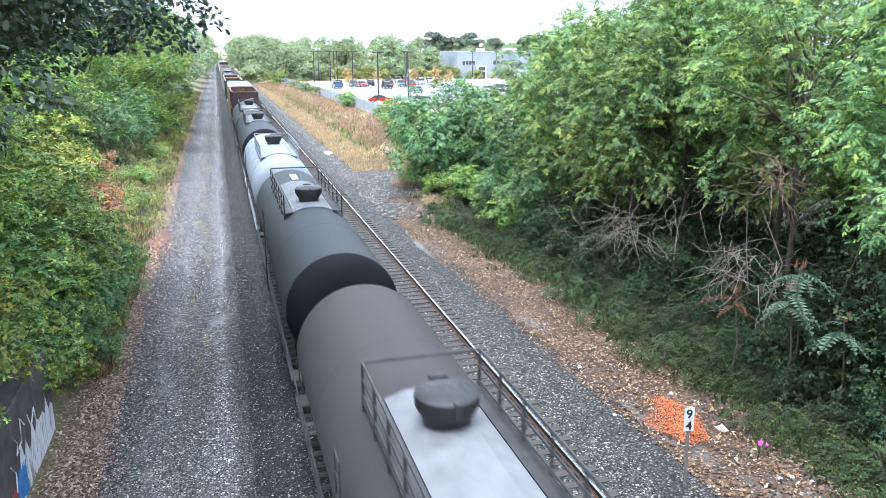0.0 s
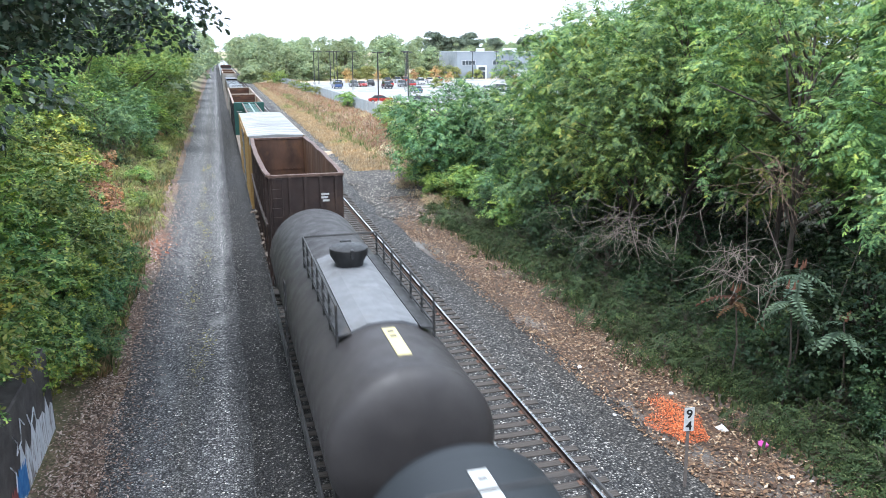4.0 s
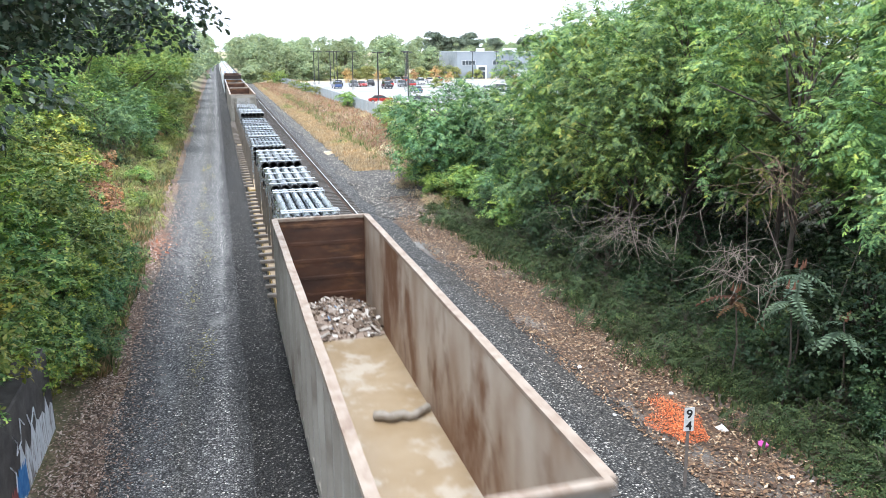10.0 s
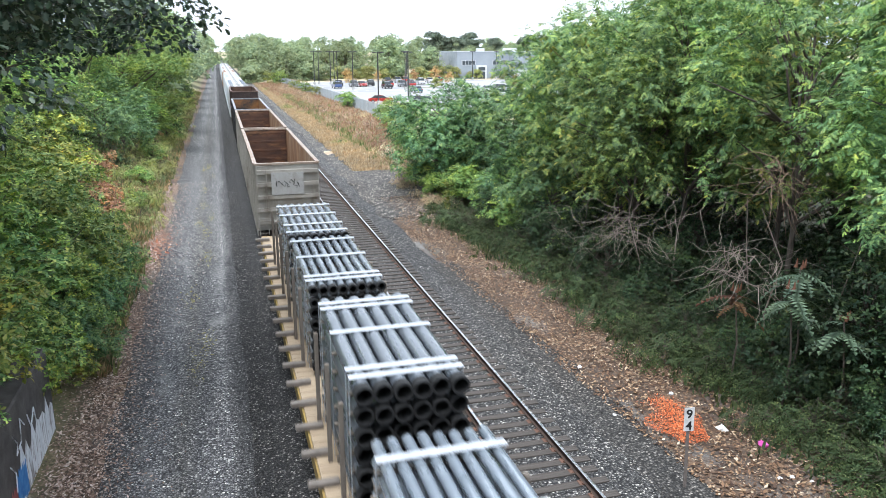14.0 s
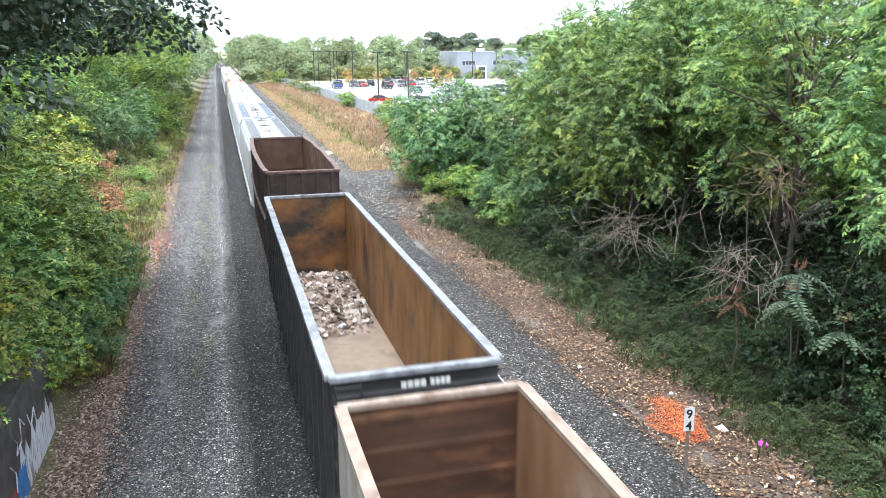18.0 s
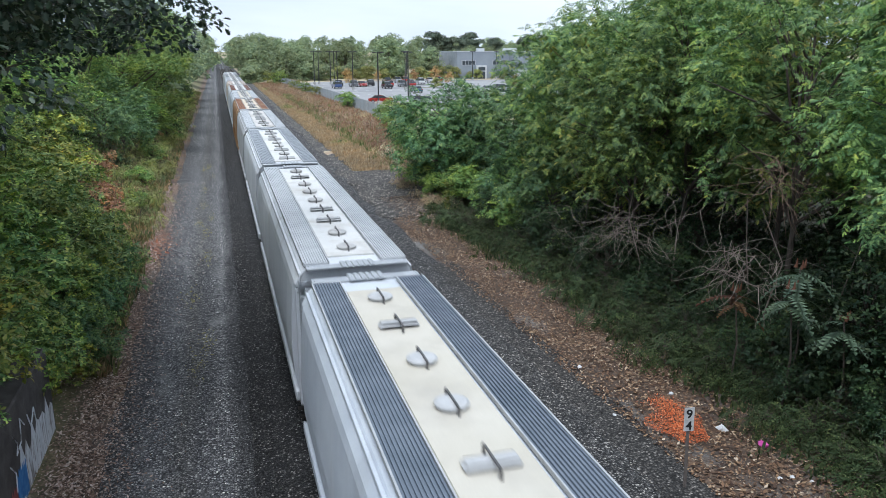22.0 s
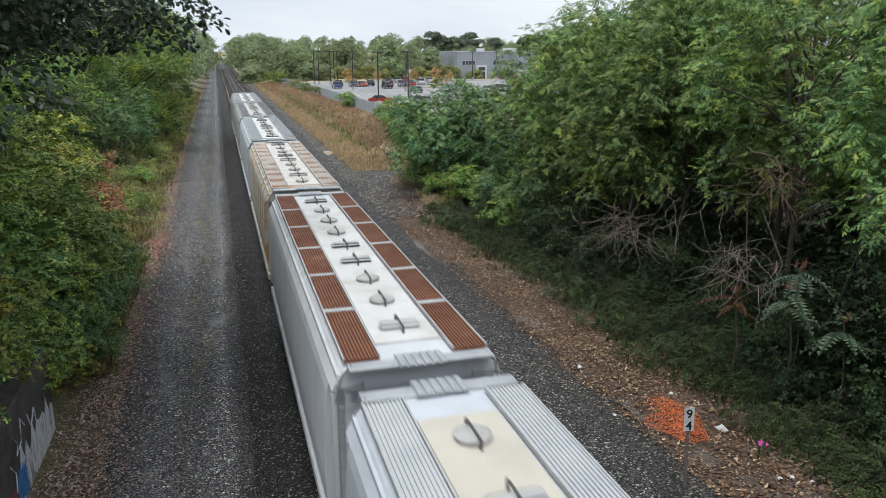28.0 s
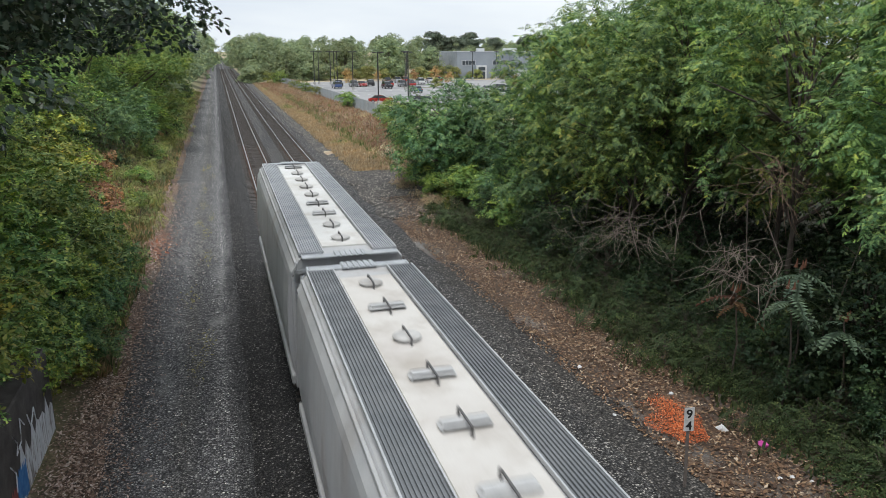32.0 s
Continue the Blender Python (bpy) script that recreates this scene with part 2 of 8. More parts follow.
def zone_mat():
    """Earth of the cutting: leaf litter beside the tracks, dry grass further out."""
    m, n, l, b = node_mat("earth_litter_and_dry_grass")
    co = n.new("ShaderNodeTexCoord")
    sep = n.new("ShaderNodeSeparateXYZ")
    l.new(co.outputs["Object"], sep.inputs["Vector"])
    v = n.new("ShaderNodeTexVoronoi")
    v.inputs["Scale"].default_value = 13
    l.new(co.outputs["Object"], v.inputs["Vector"])
    sc = n.new("ShaderNodeSeparateColor")
    l.new(v.outputs["Color"], sc.inputs["Color"])
    lit = n.new("ShaderNodeValToRGB")
    e = lit.color_ramp.elements
    for p in (0.3, 0.55, 0.8):
        e.new(p)
    for i, (p, c) in enumerate([(0.0, (0.034, 0.023, 0.017)), (0.3, (0.075, 0.046, 0.031)), (0.55, (0.125, 0.075, 0.046)), (0.85, (0.22, 0.14, 0.09)), (1.0, (0.4, 0.32, 0.23))]):
        e[i].position, e[i].color = p, (*c, 1)
    l.new(sc.outputs["Red"], lit.inputs["Fac"])
    earth = mix_rgb(n, l, noise_fac(n, l, 9, 6), (0.06, 0.045, 0.037), (0.105, 0.075, 0.057))
    litter = mix_rgb(n, l, noise_fac(n, l, 0.7, 5, (1, 0.5, 1), 0.42, 0.6), lit.outputs["Color"], earth)
    grey = mix_rgb(n, l, noise_fac(n, l, 22, 3), (0.09, 0.085, 0.082), (0.2, 0.19, 0.18))
    litter = mix_rgb(n, l, noise_fac(n, l, 0.5, 5, (1, 0.35, 1), 0.56, 0.66, (9, 2, 0)), litter, grey)
    straw = mix_rgb(n, l, noise_fac(n, l, 1.1, 6), (0.52, 0.44, 0.31), (0.34, 0.31, 0.18))
    straw = mix_rgb(n, l, noise_fac(n, l, 0.22, 5, (1, 1, 1), 0.45, 0.6), straw, (0.38, 0.28, 0.19))
    far = n.new("ShaderNodeMapRange")
    far.inputs["From Min"].default_value, far.inputs["From Max"].default_value = 44, 60
    l.new(sep.outputs["Y"], far.inputs["Value"])
    east = n.new("ShaderNodeMapRange")
    east.inputs["From Min"].default_value, east.inputs["From Max"].default_value = 4, 8
    l.new(sep.outputs["X"], east.inputs["Value"])
    fe = n.new("ShaderNodeMath")
    fe.operation = "MULTIPLY"
    l.new(far.outputs["Result"], fe.inputs[0])
    l.new(east.outputs["Result"], fe.inputs[1])
    col = mix_rgb(n, l, fe.outputs[0], litter, straw)
    green = mix_rgb(n, l, noise_fac(n, l, 3, 5), (0.09, 0.1, 0.045), (0.2, 0.17, 0.09))
    left = n.new("ShaderNodeMapRange")
    left.inputs["From Min"].default_value, left.inputs["From Max"].default_value = -4.0, -5.0
    l.new(sep.outputs["X"], left.inputs["Value"])
    col = mix_rgb(n, l, left.outputs["Result"], col, green)
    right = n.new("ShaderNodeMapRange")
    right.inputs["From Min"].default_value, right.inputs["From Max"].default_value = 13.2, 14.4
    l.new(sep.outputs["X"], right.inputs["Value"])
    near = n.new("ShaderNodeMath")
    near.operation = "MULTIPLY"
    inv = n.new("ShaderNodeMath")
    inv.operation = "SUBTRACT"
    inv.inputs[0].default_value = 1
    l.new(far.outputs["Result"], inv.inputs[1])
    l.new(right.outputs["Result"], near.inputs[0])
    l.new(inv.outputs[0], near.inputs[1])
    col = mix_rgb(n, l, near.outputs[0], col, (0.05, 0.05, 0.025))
    l.new(col, b.inputs["Base Color"])
    b.inputs["Roughness"].default_value = 0.95
    bump_to(n, l, b, v.outputs["Distance"], 0.5, 0.03)
    return m


def build_ground():
    xs = [-2500, -900, -400, -200, -100, -60, -40, -25, -18, -14, -11, -9, -7.5, -6.5, -5.7, -5, -4.6, -4.2, -3, -1, 0.4, 1, 5, 9, 9.3, 9.6, 10, 10.5, 11,
          11.6, 12.2, 12.8, 13.4, 14, 15, 16.5, 18, 20, 22, 26, 40, 80, 150, 300, 600, 1200, 2500]
    ys = [-400, -100, -40, -20, -10] + list(np.arange(-4, 60, 1.0)) + list(np.arange(60, 130, 3.0)) + list(np.arange(130, 300, 12.0)) + [320, 400, 550, 800, 1400, 2600, 4500]
    v = []
    for y in ys:
        for x in xs:
            w = 0.12 if abs(x - 5) > 4.2 and abs(x) < 60 else 0.0
            if -4.3 < x < 1:
                w = 0.02
            v.append((x, y, gz(x, y) + w * noise.noise(Vector((x * 0.6, y * 0.5, 0))) - (0.16 if 43 < y < 71 and 8 < x < 15.2 else 0)))
    nx = len(xs)
    f = [(j * nx + i, j * nx + i + 1, (j + 1) * nx + i + 1, (j + 1) * nx + i) for j in range(len(ys) - 1) for i in range(nx - 1)]
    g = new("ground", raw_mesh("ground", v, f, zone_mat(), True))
    tagged(g, "leaf-littered earth and dry grass of a railway cutting", "ground", kind="structure")


def road_mat():
    m, n, l, b = node_mat("packed_gravel_track_road")
    co = n.new("ShaderNodeTexCoord")
    sep = n.new("ShaderNodeSeparateXYZ")
    l.new(co.outputs["Object"], sep.inputs["Vector"])
    wob = noise_fac(n, l, 0.35, 4, (1, 0.4, 1), 0.0, 1.0)
    a = n.new("ShaderNodeMath")
    a.operation = "MULTIPLY_ADD"
    a.inputs[1].default_value = 0.7
    l.new(wob, a.inputs[0])
    l.new(sep.outputs["X"], a.inputs[2])
    mr = n.new("ShaderNodeMapRange")
    mr.inputs["From Min"].default_value, mr.inputs["From Max"].default_value = -4.0, 1.0
    l.new(a.outputs[0], mr.inputs["Value"])
    band = n.new("ShaderNodeValToRGB")
    e = band.color_ramp.elements
    rows = [(0.0, (1.15, 1.12, 1.08)), (0.22, (1.2, 1.2, 1.2)), (0.36, (1.5, 1.5, 1.52)), (0.48, (1.85, 1.85, 1.86)), (0.57, (1.5, 1.47, 1.4)), (0.66, (1.5, 1.5, 1.51)),
            (0.78, (2.2, 2.2, 2.2)), (0.85, (0.9, 0.9, 0.91)), (1.0, (0.5, 0.5, 0.52))]
    while len(e) < len(rows):
        e.new(0.5)
    for i, (p, c) in enumerate(rows):
        e[i].position, e[i].color = p, (*c, 1)
    l.new(mr.outputs["Result"], band.inputs["Fac"])
    v = n.new("ShaderNodeTexVoronoi")
    v.inputs["Scale"].default_value = 21
    l.new(co.outputs["Object"], v.inputs["Vector"])
    sc = n.new("ShaderNodeSeparateColor")
    l.new(v.outputs["Color"], sc.inputs["Color"])
    r = n.new("ShaderNodeValToRGB")
    e = r.color_ramp.elements
    rows = [(0.0, (0.028, 0.028, 0.031)), (0.45, (0.075, 0.075, 0.079)), (0.8, (0.15, 0.148, 0.146)), (0.94, (0.24, 0.235, 0.228)), (1.0, (0.5, 0.49, 0.46))]
    while len(e) < len(rows):
        e.new(0.5)
    for i, (p, c) in enumerate(rows):
        e[i].position, e[i].color = p, (*c, 1)
    l.new(sc.outputs["Red"], r.inputs["Fac"])
    gap = n.new("ShaderNodeMapRange")              # dark gaps between the stones
    gap.inputs["From Min"].default_value, gap.inputs["From Max"].default_value = 0.3, 0.65
    gap.inputs["To Min"].default_value, gap.inputs["To Max"].default_value = 1.0, 0.0
    l.new(v.outputs["Distance"], gap.inputs["Value"])
    stone = mix_rgb(n, l, 1.0, r.outputs["Color"], mix_rgb(n, l, gap.outputs["Result"], (0.25, 0.25, 0.25), (1.15, 1.15, 1.15)), "MULTIPLY")
    col = mix_rgb(n, l, 1.0, stone, band.outputs["Color"], "MULTIPLY")
    fines = mix_rgb(n, l, noise_fac(n, l, 5, 6), (0.1, 0.1, 0.1), (0.145, 0.142, 0.138))
    col = mix_rgb(n, l, noise_fac(n, l, 1.6, 6, (1, 0.3, 1), 0.56, 0.85), col, mix_rgb(n, l, 1.0, fines, band.outputs["Color"], "MULTIPLY"))
    l.new(col, b.inputs["Base Color"])
    b.inputs["Roughness"].default_value = 0.92
    inv = n.new("ShaderNodeMath")
    inv.operation = "SUBTRACT"
    inv.inputs[0].default_value = 1
    l.new(v.outputs["Distance"], inv.inputs[1])
    bump_to(n, l, b, inv.outputs[0], 0.7, 0.025)
    return m


def strip(name, prof, ys, mat, label, wobble=0.0, category="road"):
    """A long slab with an (x, z) top profile; its outer edges wander a little."""
    v = []
    for y in ys:
        for i, (x, z) in enumerate(prof):
            edge = wobble * (noise.noise(Vector((x, y * 0.35, 3))) + 0.5 * noise.noise(Vector((x, y * 1.3, 5)))) if i in (0, 1, len(prof) - 2, len(prof) - 1) else 0
            v.append((x + edge, y, z - (0.35 if y in (ys[0], ys[-1]) else 0)))
    n = len(prof)
    f = [(j * n + i, j * n + i + 1, (j + 1) * n + i + 1, (j + 1) * n + i) for j in range(len(ys) - 1) for i in range(n - 1)]
    return tagged(new(name, raw_mesh(name, v, f, mat, True)), label, category, kind="structure")


YS = list(np.arange(-20, 70, 0.7)) + list(np.arange(70, 250, 6.0)) + [260, 320, 420, 600, 900, 1500]


def build_beds():
    strip("gravel_road", [(-3.7, -0.62), (-3.3, -0.425), (-2, -0.41), (-1.2, -0.42), (-0.4, -0.41), (0.3, -0.42), (0.9, -0.43), (1.3, -0.6)], YS, road_mat(),
          "grey packed gravel service road with pale wheel tracks", 0.35)
    strip("ballast", [(0.2, -0.62), (0.75, -0.4), (1.35, -0.225), (2.86, -0.215), (4.4, -0.23), (5.3, -0.23), (6.7, -0.215), (8.2, -0.225), (8.9, -0.31), (9.7, -0.5)], YS, M_BALLAST,
          "grey crushed-stone ballast of two tracks", 0.2, "ballast")


    strip("dark_ballast_shoulder", [(-0.05, -0.5), (0.25, -0.4), (0.85, -0.34), (1.35, -0.21), (1.8, -0.205), (2.0, -0.3)], YS, M_DARKBED, "dark ballast shoulder beside the service road", 0.1, "ballast")


RAIL_PROF = [(-0.07, -0.172), (0.07, -0.172), (0.07, -0.16), (0.012, -0.14), (0.012, -0.045), (0.036, -0.035), (0.036, -0.012), (-0.036, -0.012), (-0.036, -0.035), (-0.012, -0.045),
             (-0.012, -0.14), (-0.07, -0.16)]
HEAD_PROF = [(-0.036, -0.0115), (0.036, -0.0115), (0.036, -0.006), (0.026, 0.0), (-0.026, 0.0), (-0.036, -0.006)]


def build_track(xc, name, label):
    t = thing(name, pose(xc, 0, 0), label, "railway track", "tracks", "structure")
    for s in (-0.7525, 0.7525):
        rail = part("rail", Geo().prism([(x + s, z) for x, z in RAIL_PROF], -20, 1200), M_RAIL_SIDE, t)
        part("rail_head", Geo().prism([(x + s, z) for x, z in HEAD_PROF], -20, 1200), M_RAIL_TOP, rail, "bright worn running surface")
    rnd = random.Random(5 + int(xc))
    tie = Geo().cbox(-1.3, 1.3, -0.115, 0.115, -0.4, -0.177, 0.012).mesh("tie", M_TIE)
    plate = Geo()
    for s in (-0.7525, 0.7525):
        plate.box(s - 0.17, s + 0.17, -0.095, 0.095, -0.177, -0.165)
        for a in (-0.1, 0.1):
            for b in (-0.06, 0.06):
                plate.box(s + a - 0.015, s + a + 0.015, b - 0.015, b + 0.015, -0.165, -0.14)
    plate = plate.mesh("tie_plate", M_PLATE)
    rest = Geo()
    y, k = 3.0, 0
    while y < 420:
        y += 0.52 + rnd.uniform(-0.03, 0.03)
        if k < 150:
            ob = part("tie", tie, None, t)
            ob.matrix_basis = pose(rnd.uniform(-0.05, 0.05), y, rnd.uniform(-0.012, 0.004), 0, 0, rnd.uniform(-1.3, 1.3))
            pl = part("tie_plate", plate, None, t)
            pl.matrix_basis = pose(0, y, 0)
        else:
            rest.box(-1.3, 1.3, y - 0.115, y + 0.115, -0.4, -0.18)
        k += 1
    part("far_ties", rest, M_TIE, t, kind="stuff")


def scatter(name, mat, n, place, size, label, category, seed=1, flat=0.6, shape="stone", parent=None):
    """Many small loose pieces as one mesh: stones are squat octahedra, leaves bent quads."""
    r = np.random.RandomState(seed)
    P = np.array([place(r) for _ in range(n)])
    if shape == "stone":
        base = np.array([(1, 0, 0), (-1, 0, 0), (0, 1, 0), (0, -1, 0), (0, 0, 1), (0, 0, -1.0)])
        F = np.array([(0, 2, 4), (2, 1, 4), (1, 3, 4), (3, 0, 4), (2, 0, 5), (1, 2, 5), (3, 1, 5), (0, 3, 5)])
    else:
        base = np.array([(1, 0, 0.25), (0, 0.6, -0.1), (-1, 0, 0.2), (0, -0.6, 0.0)])
        F = np.array([(0, 1, 2, 3)])
    s = size[0] + (size[1] - size[0]) * r.rand(n, 1, 1) ** 2.2
    b = base[None] * s * (0.7 + 0.6 * r.rand(n, len(base), 1))
    b[:, :, 2] *= flat
    a = r.rand(n) * 6.283
    ca, sa = np.cos(a)[:, None], np.sin(a)[:, None]
    x, y, z = b[:, :, 0], b[:, :, 1], b[:, :, 2]
    tilt = r.normal(0, 0.35, (n, 1))
    z = z + x * tilt
    V = np.stack([x * ca - y * sa, x * sa + y * ca, z], -1) + P[:, None, :]
    FF = (F[None] + (np.arange(n) * len(base))[:, None, None]).reshape(-1, F.shape[1])
    ob = new(name, raw_mesh(name, V.reshape(-1, 3), FF, mat))
    ob.parent = parent
    return tagged(ob, label, category, kind="stuff")


build_ground()
build_beds()
build_track(XL, "railway_track_west", "railway track with bright rails on weathered wooden ties")
build_track(XR, "railway_track_east", "empty railway track with bright rails on weathered wooden ties")

# the road overpass from which the line is seen
M_CONC = surf("weathered_overpass_concrete", (0.3, 0.29, 0.27), (0.23, 0.22, 0.205), 0.8, 0.9, stain=(0.12, 0.11, 0.1), stain_scale=0.5, bump=0.3)
bridge = thing("overpass", pose(0, 0, 0), "concrete road overpass spanning the railway cutting", "bridge", kind="structure")
part("deck", Geo().cbox(-40, 60, -11.5, -0.35, 6.9, 7.75, 0.03), M_CONC, bridge)
for yy in (-10.8, -8.2, -5.6, -3.0, -0.9):
    part("girder", Geo().cbox(-6.5, 17.5, yy - 0.2, yy + 0.2, 5.9, 6.9, 0.03), M_CONC, bridge)
part("parapet", Geo().cbox(-40, 60, -0.6, -0.35, 7.75, 8.7, 0.03), M_CONC, bridge)
part("parapet", Geo().cbox(-40, 60, -11.5, -11.25, 7.75, 8.7, 0.03), M_CONC, bridge)
part("abutment", Geo().cbox(-8.0, -6.2, -11.5, -0.35, -0.8, 6.9, 0.03), M_CONC, bridge)
part("abutment", Geo().cbox(17.0, 18.8, -11.5, -0.35, -0.8, 6.9, 0.03), M_CONC, bridge)


# ---- the freight train ----
def truck(parent, y, r=0.46, wb=1.78):
    """A two-axle truck under a car's end."""
    g = Geo()
    for s in (-1, 1):
        x = s * 0.98
        g.prism([(x - 0.06, 0.36), (x + 0.06, 0.36), (x + 0.06, 0.72), (x - 0.06, 0.72)], y - wb / 2 - 0.22, y + wb / 2 + 0.22)
        g.box(x - 0.09, x + 0.09, y - 0.3, y + 0.3, 0.22, 0.8)
        for a in (-1, 1):
            g.tube([(x - 0.1, y + a * wb / 2, r), (x + 0.12, y + a * wb / 2, r)], 0.15, 10)
    g.box(-1.1, 1.1, y - 0.2, y + 0.2, 0.5, 0.85)
    t = part("truck", g, M_UNDER, parent, "grimy two-axle truck")
    for a in (-1, 1):
        w = Geo()
        for s in (-1, 1):
            x = s * 0.7525
            w.tube([(x - 0.065, y + a * wb / 2, r), (x + 0.06, y + a * wb / 2, r)], r, 24)
            w.tube([(x - s * 0.065, y + a * wb / 2, r), (x - s * 0.09, y + a * wb / 2, r)], r + 0.025, 24)
        w.tube([(-0.75, y + a * wb / 2, r), (0.75, y + a * wb / 2, r)], 0.08, 10)
        part("wheelset", w, M_WHEEL, t, "steel wheels on an axle")


def coupler(parent, y, s):
    g = Geo().box(-0.09, 0.09, min(y, y + s * 0.45), max(y, y + s * 0.45), 0.76, 0.96)
    g.box(-0.14, 0.12, min(y + s * 0.42, y + s * 0.62), max(y + s * 0.42, y + s * 0.62), 0.7, 1.02)
    g.tube([(0.3, y, 0.7), (0.28, y + s * 0.3, 0.45), (0.2, y + s * 0.6, 0.5)], 0.03, 6)
    part("coupler", g, M_UNDER, parent)


def ladder(parent, x, y, z0, z1, along, mat, w=0.42, name="ladder"):
    g = Geo()
    dx, dy = (w / 2, 0) if along == "x" else (0, w / 2)
    for s in (-1, 1):
        g.tube([(x + s * dx, y + s * dy, z0), (x + s * dx, y + s * dy, z1)], 0.018, 6)
    k = int((z1 - z0) / 0.36)
    for i in range(k + 1):
        z = z0 + 0.08 + i * (z1 - z0 - 0.12) / max(k, 1)
        g.tube([(x - dx, y - dy, z), (x + dx, y + dy, z)], 0.013, 6)
    return part(name, g, mat, parent)


def tank_car(u0, u1, shell, top, label, dome_at, strip_col, rails="black", flip=False, ends=None):
    """A tank car whose shell runs from u0 to u1 along the train."""
    L = u1 - u0
    y0, y1 = -L / 2, L / 2
    car = on_train(thing("tank_car", pose(XL, 0, 0), label, "tank car", "train cars"), (u0 + u1) / 2)
    R, zc, n = 1.54, 2.62, 48
    ends = ends or shell
    rows = []
    head = [(0.0, 0.05), (0.02, 0.5), (0.07, 0.9), (0.15, 1.18), (0.25, 1.37), (0.35, 1.47), (0.44, 1.52), (0.52, R)]
    circle = lambda y, r: [(r * math.cos(a), y, zc + r * math.sin(a)) for a in (2 * math.pi * i / n for i in range(n))]
    for k in range(9):
        rows.append(circle(y0 + 0.52 + k * (L - 1.04) / 8, R))
    body = part("shell", Geo().rings(rows), shell, car, smooth=True)
    for y, e in ((y0, 1), (y1, -1)):              # the dished ends
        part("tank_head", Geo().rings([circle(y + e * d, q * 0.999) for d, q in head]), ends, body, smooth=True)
    for y in (y0 + 0.78, y0 + L * 0.26, y0 + L * 0.5, y0 + L * 0.74, y1 - 0.78):
        ring = [[((R + d) * math.cos(a), y + e, zc + (R + d) * math.sin(a)) for a in (2 * math.pi * i / n for i in range(n))] for d, e in ((0, -0.014), (0.003, -0.01), (0.003, 0.01), (0, 0.014))]
        part("weld_seam", Geo().rings(ring, caps=False), shell, body)
    # underframe, saddles, bolsters
    g = Geo().box(-0.3, 0.3, y0 - 0.55, y1 + 0.55, 0.8, 1.12)
    g.box(-1.45, 1.45, y0 - 0.5, y0 + 0.15, 1.0, 1.1).box(-1.45, 1.45, y1 - 0.15, y1 + 0.5, 1.0, 1.1)
    part("underframe", g, M_UNDER, car)
    for y in (y0 + 1.9, y1 - 1.9):
        part("saddle", Geo().prism([(-1.25, 1.0), (1.25, 1.0), (1.35, 1.9), (0.9, 1.35), (0, 1.1), (-0.9, 1.35), (-1.35, 1.9)], y - 0.5, y + 0.5), M_BLACK_STEEL, car)
        truck(car, y)
    for s, y in ((-1, y0 - 0.5), (1, y1 + 0.5)):
        coupler(car, y, s)
        g = Geo()
        for x in (-1.35, -0.5, 0.5, 1.35):
            g.tube([(x, y, 1.1), (x, y, 2.05)], 0.02, 6)
        g.tube([(-1.35, y, 2.05), (1.35, y, 2.05)], 0.022, 6).tube([(-1.35, y, 1.6), (1.35, y, 1.6)], 0.016, 6)
        part("end_railing", g, M_BLACK_STEEL, car)
    for s in (-1, 1):                               # side handrail along the shell's foot
        g = Geo().tube([(s * 1.58, y0 - 0.3, 1.72), (s * 1.58, y1 + 0.3, 1.72)], 0.022, 6)
        for i in range(9):
            y = y0 + 0.2 + i * (L - 0.4) / 8
            g.tube([(s * 1.5, y, 1.68), (s * 1.58, y, 1.72)], 0.016, 5)
        g.box(s * 1.5 - 0.05, s * 1.5 + 0.05, y0 - 0.5, y1 + 0.5, 1.02, 1.1)
        part("side_rail", g, M_BLACK_STEEL if rails == "black" else shell, car)
    # the platform round the manway
    dy = dome_at - (u0 + u1) / 2
    p0, p1, zt = (dy - 4.3, dy + 1.2, zc + R) if flip else (dy - 1.25, dy + 4.3, zc + R)
    rows = [[(x, y, z) for x, z in [(-0.68, zt - 0.1), (-0.35, zt + 0.02), (0, zt + 0.045), (0.35, zt + 0.02), (0.68, zt - 0.1), (0.68, zt - 0.2), (0, zt - 0.03), (-0.68, zt - 0.2)]] for y in (p0, p1)]
    plat = part("platform", Geo().rings(rows), top, car, "worn grey top platform")
    r0, r1 = (p0 - 0.1, p1 + 0.2) if flip else (p0 - 0.05, p1 + 0.75)
    for s in (-1, 1):
        g = Geo().prism([(s * 0.7, zt - 0.1), (s * 1.0, zt - 0.16), (s * 1.0, zt - 0.2), (s * 0.7, zt - 0.14)], r0, r1)
        part("walkway", g, M_BLACK_STEEL if rails == "black" else M_RAIL_PALE, plat, "grating walkway")
        x = s * 0.98
        rail = Geo()
        for i in range(7):
            y = r0 + i * (r1 - r0) / 6
            rail.tube([(x, y, zt - 0.42), (x, y, zt + 0.48)], 0.028, 6)
        for z in (0.48, 0.2, -0.08):
            rail.tube([(x, r0, zt + z), (x, r1, zt + z)], 0.026, 6)
        part("guard_rail", rail, M_BLACK_STEEL if rails == "black" else M_RAIL_PALE, plat, "black tube guard rail" if rails == "black" else "grey tube guard rail")
    yr = r1
    g = Geo().tube([(-0.98, yr, zt + 0.48), (0.98, yr, zt + 0.48)], 0.028, 6)
    part("end_rail", g, M_BLACK_STEEL if rails == "black" else M_RAIL_PALE, plat)
    # manway housing: a drum with a flared bonnet
    prof = [(0.34, zt - 0.1), (0.36, zt + 0.12), (0.47, zt + 0.3), (0.48, zt + 0.42), (0.48, zt + 0.48), (0.42, zt + 0.52), (0.1, zt + 0.56)]
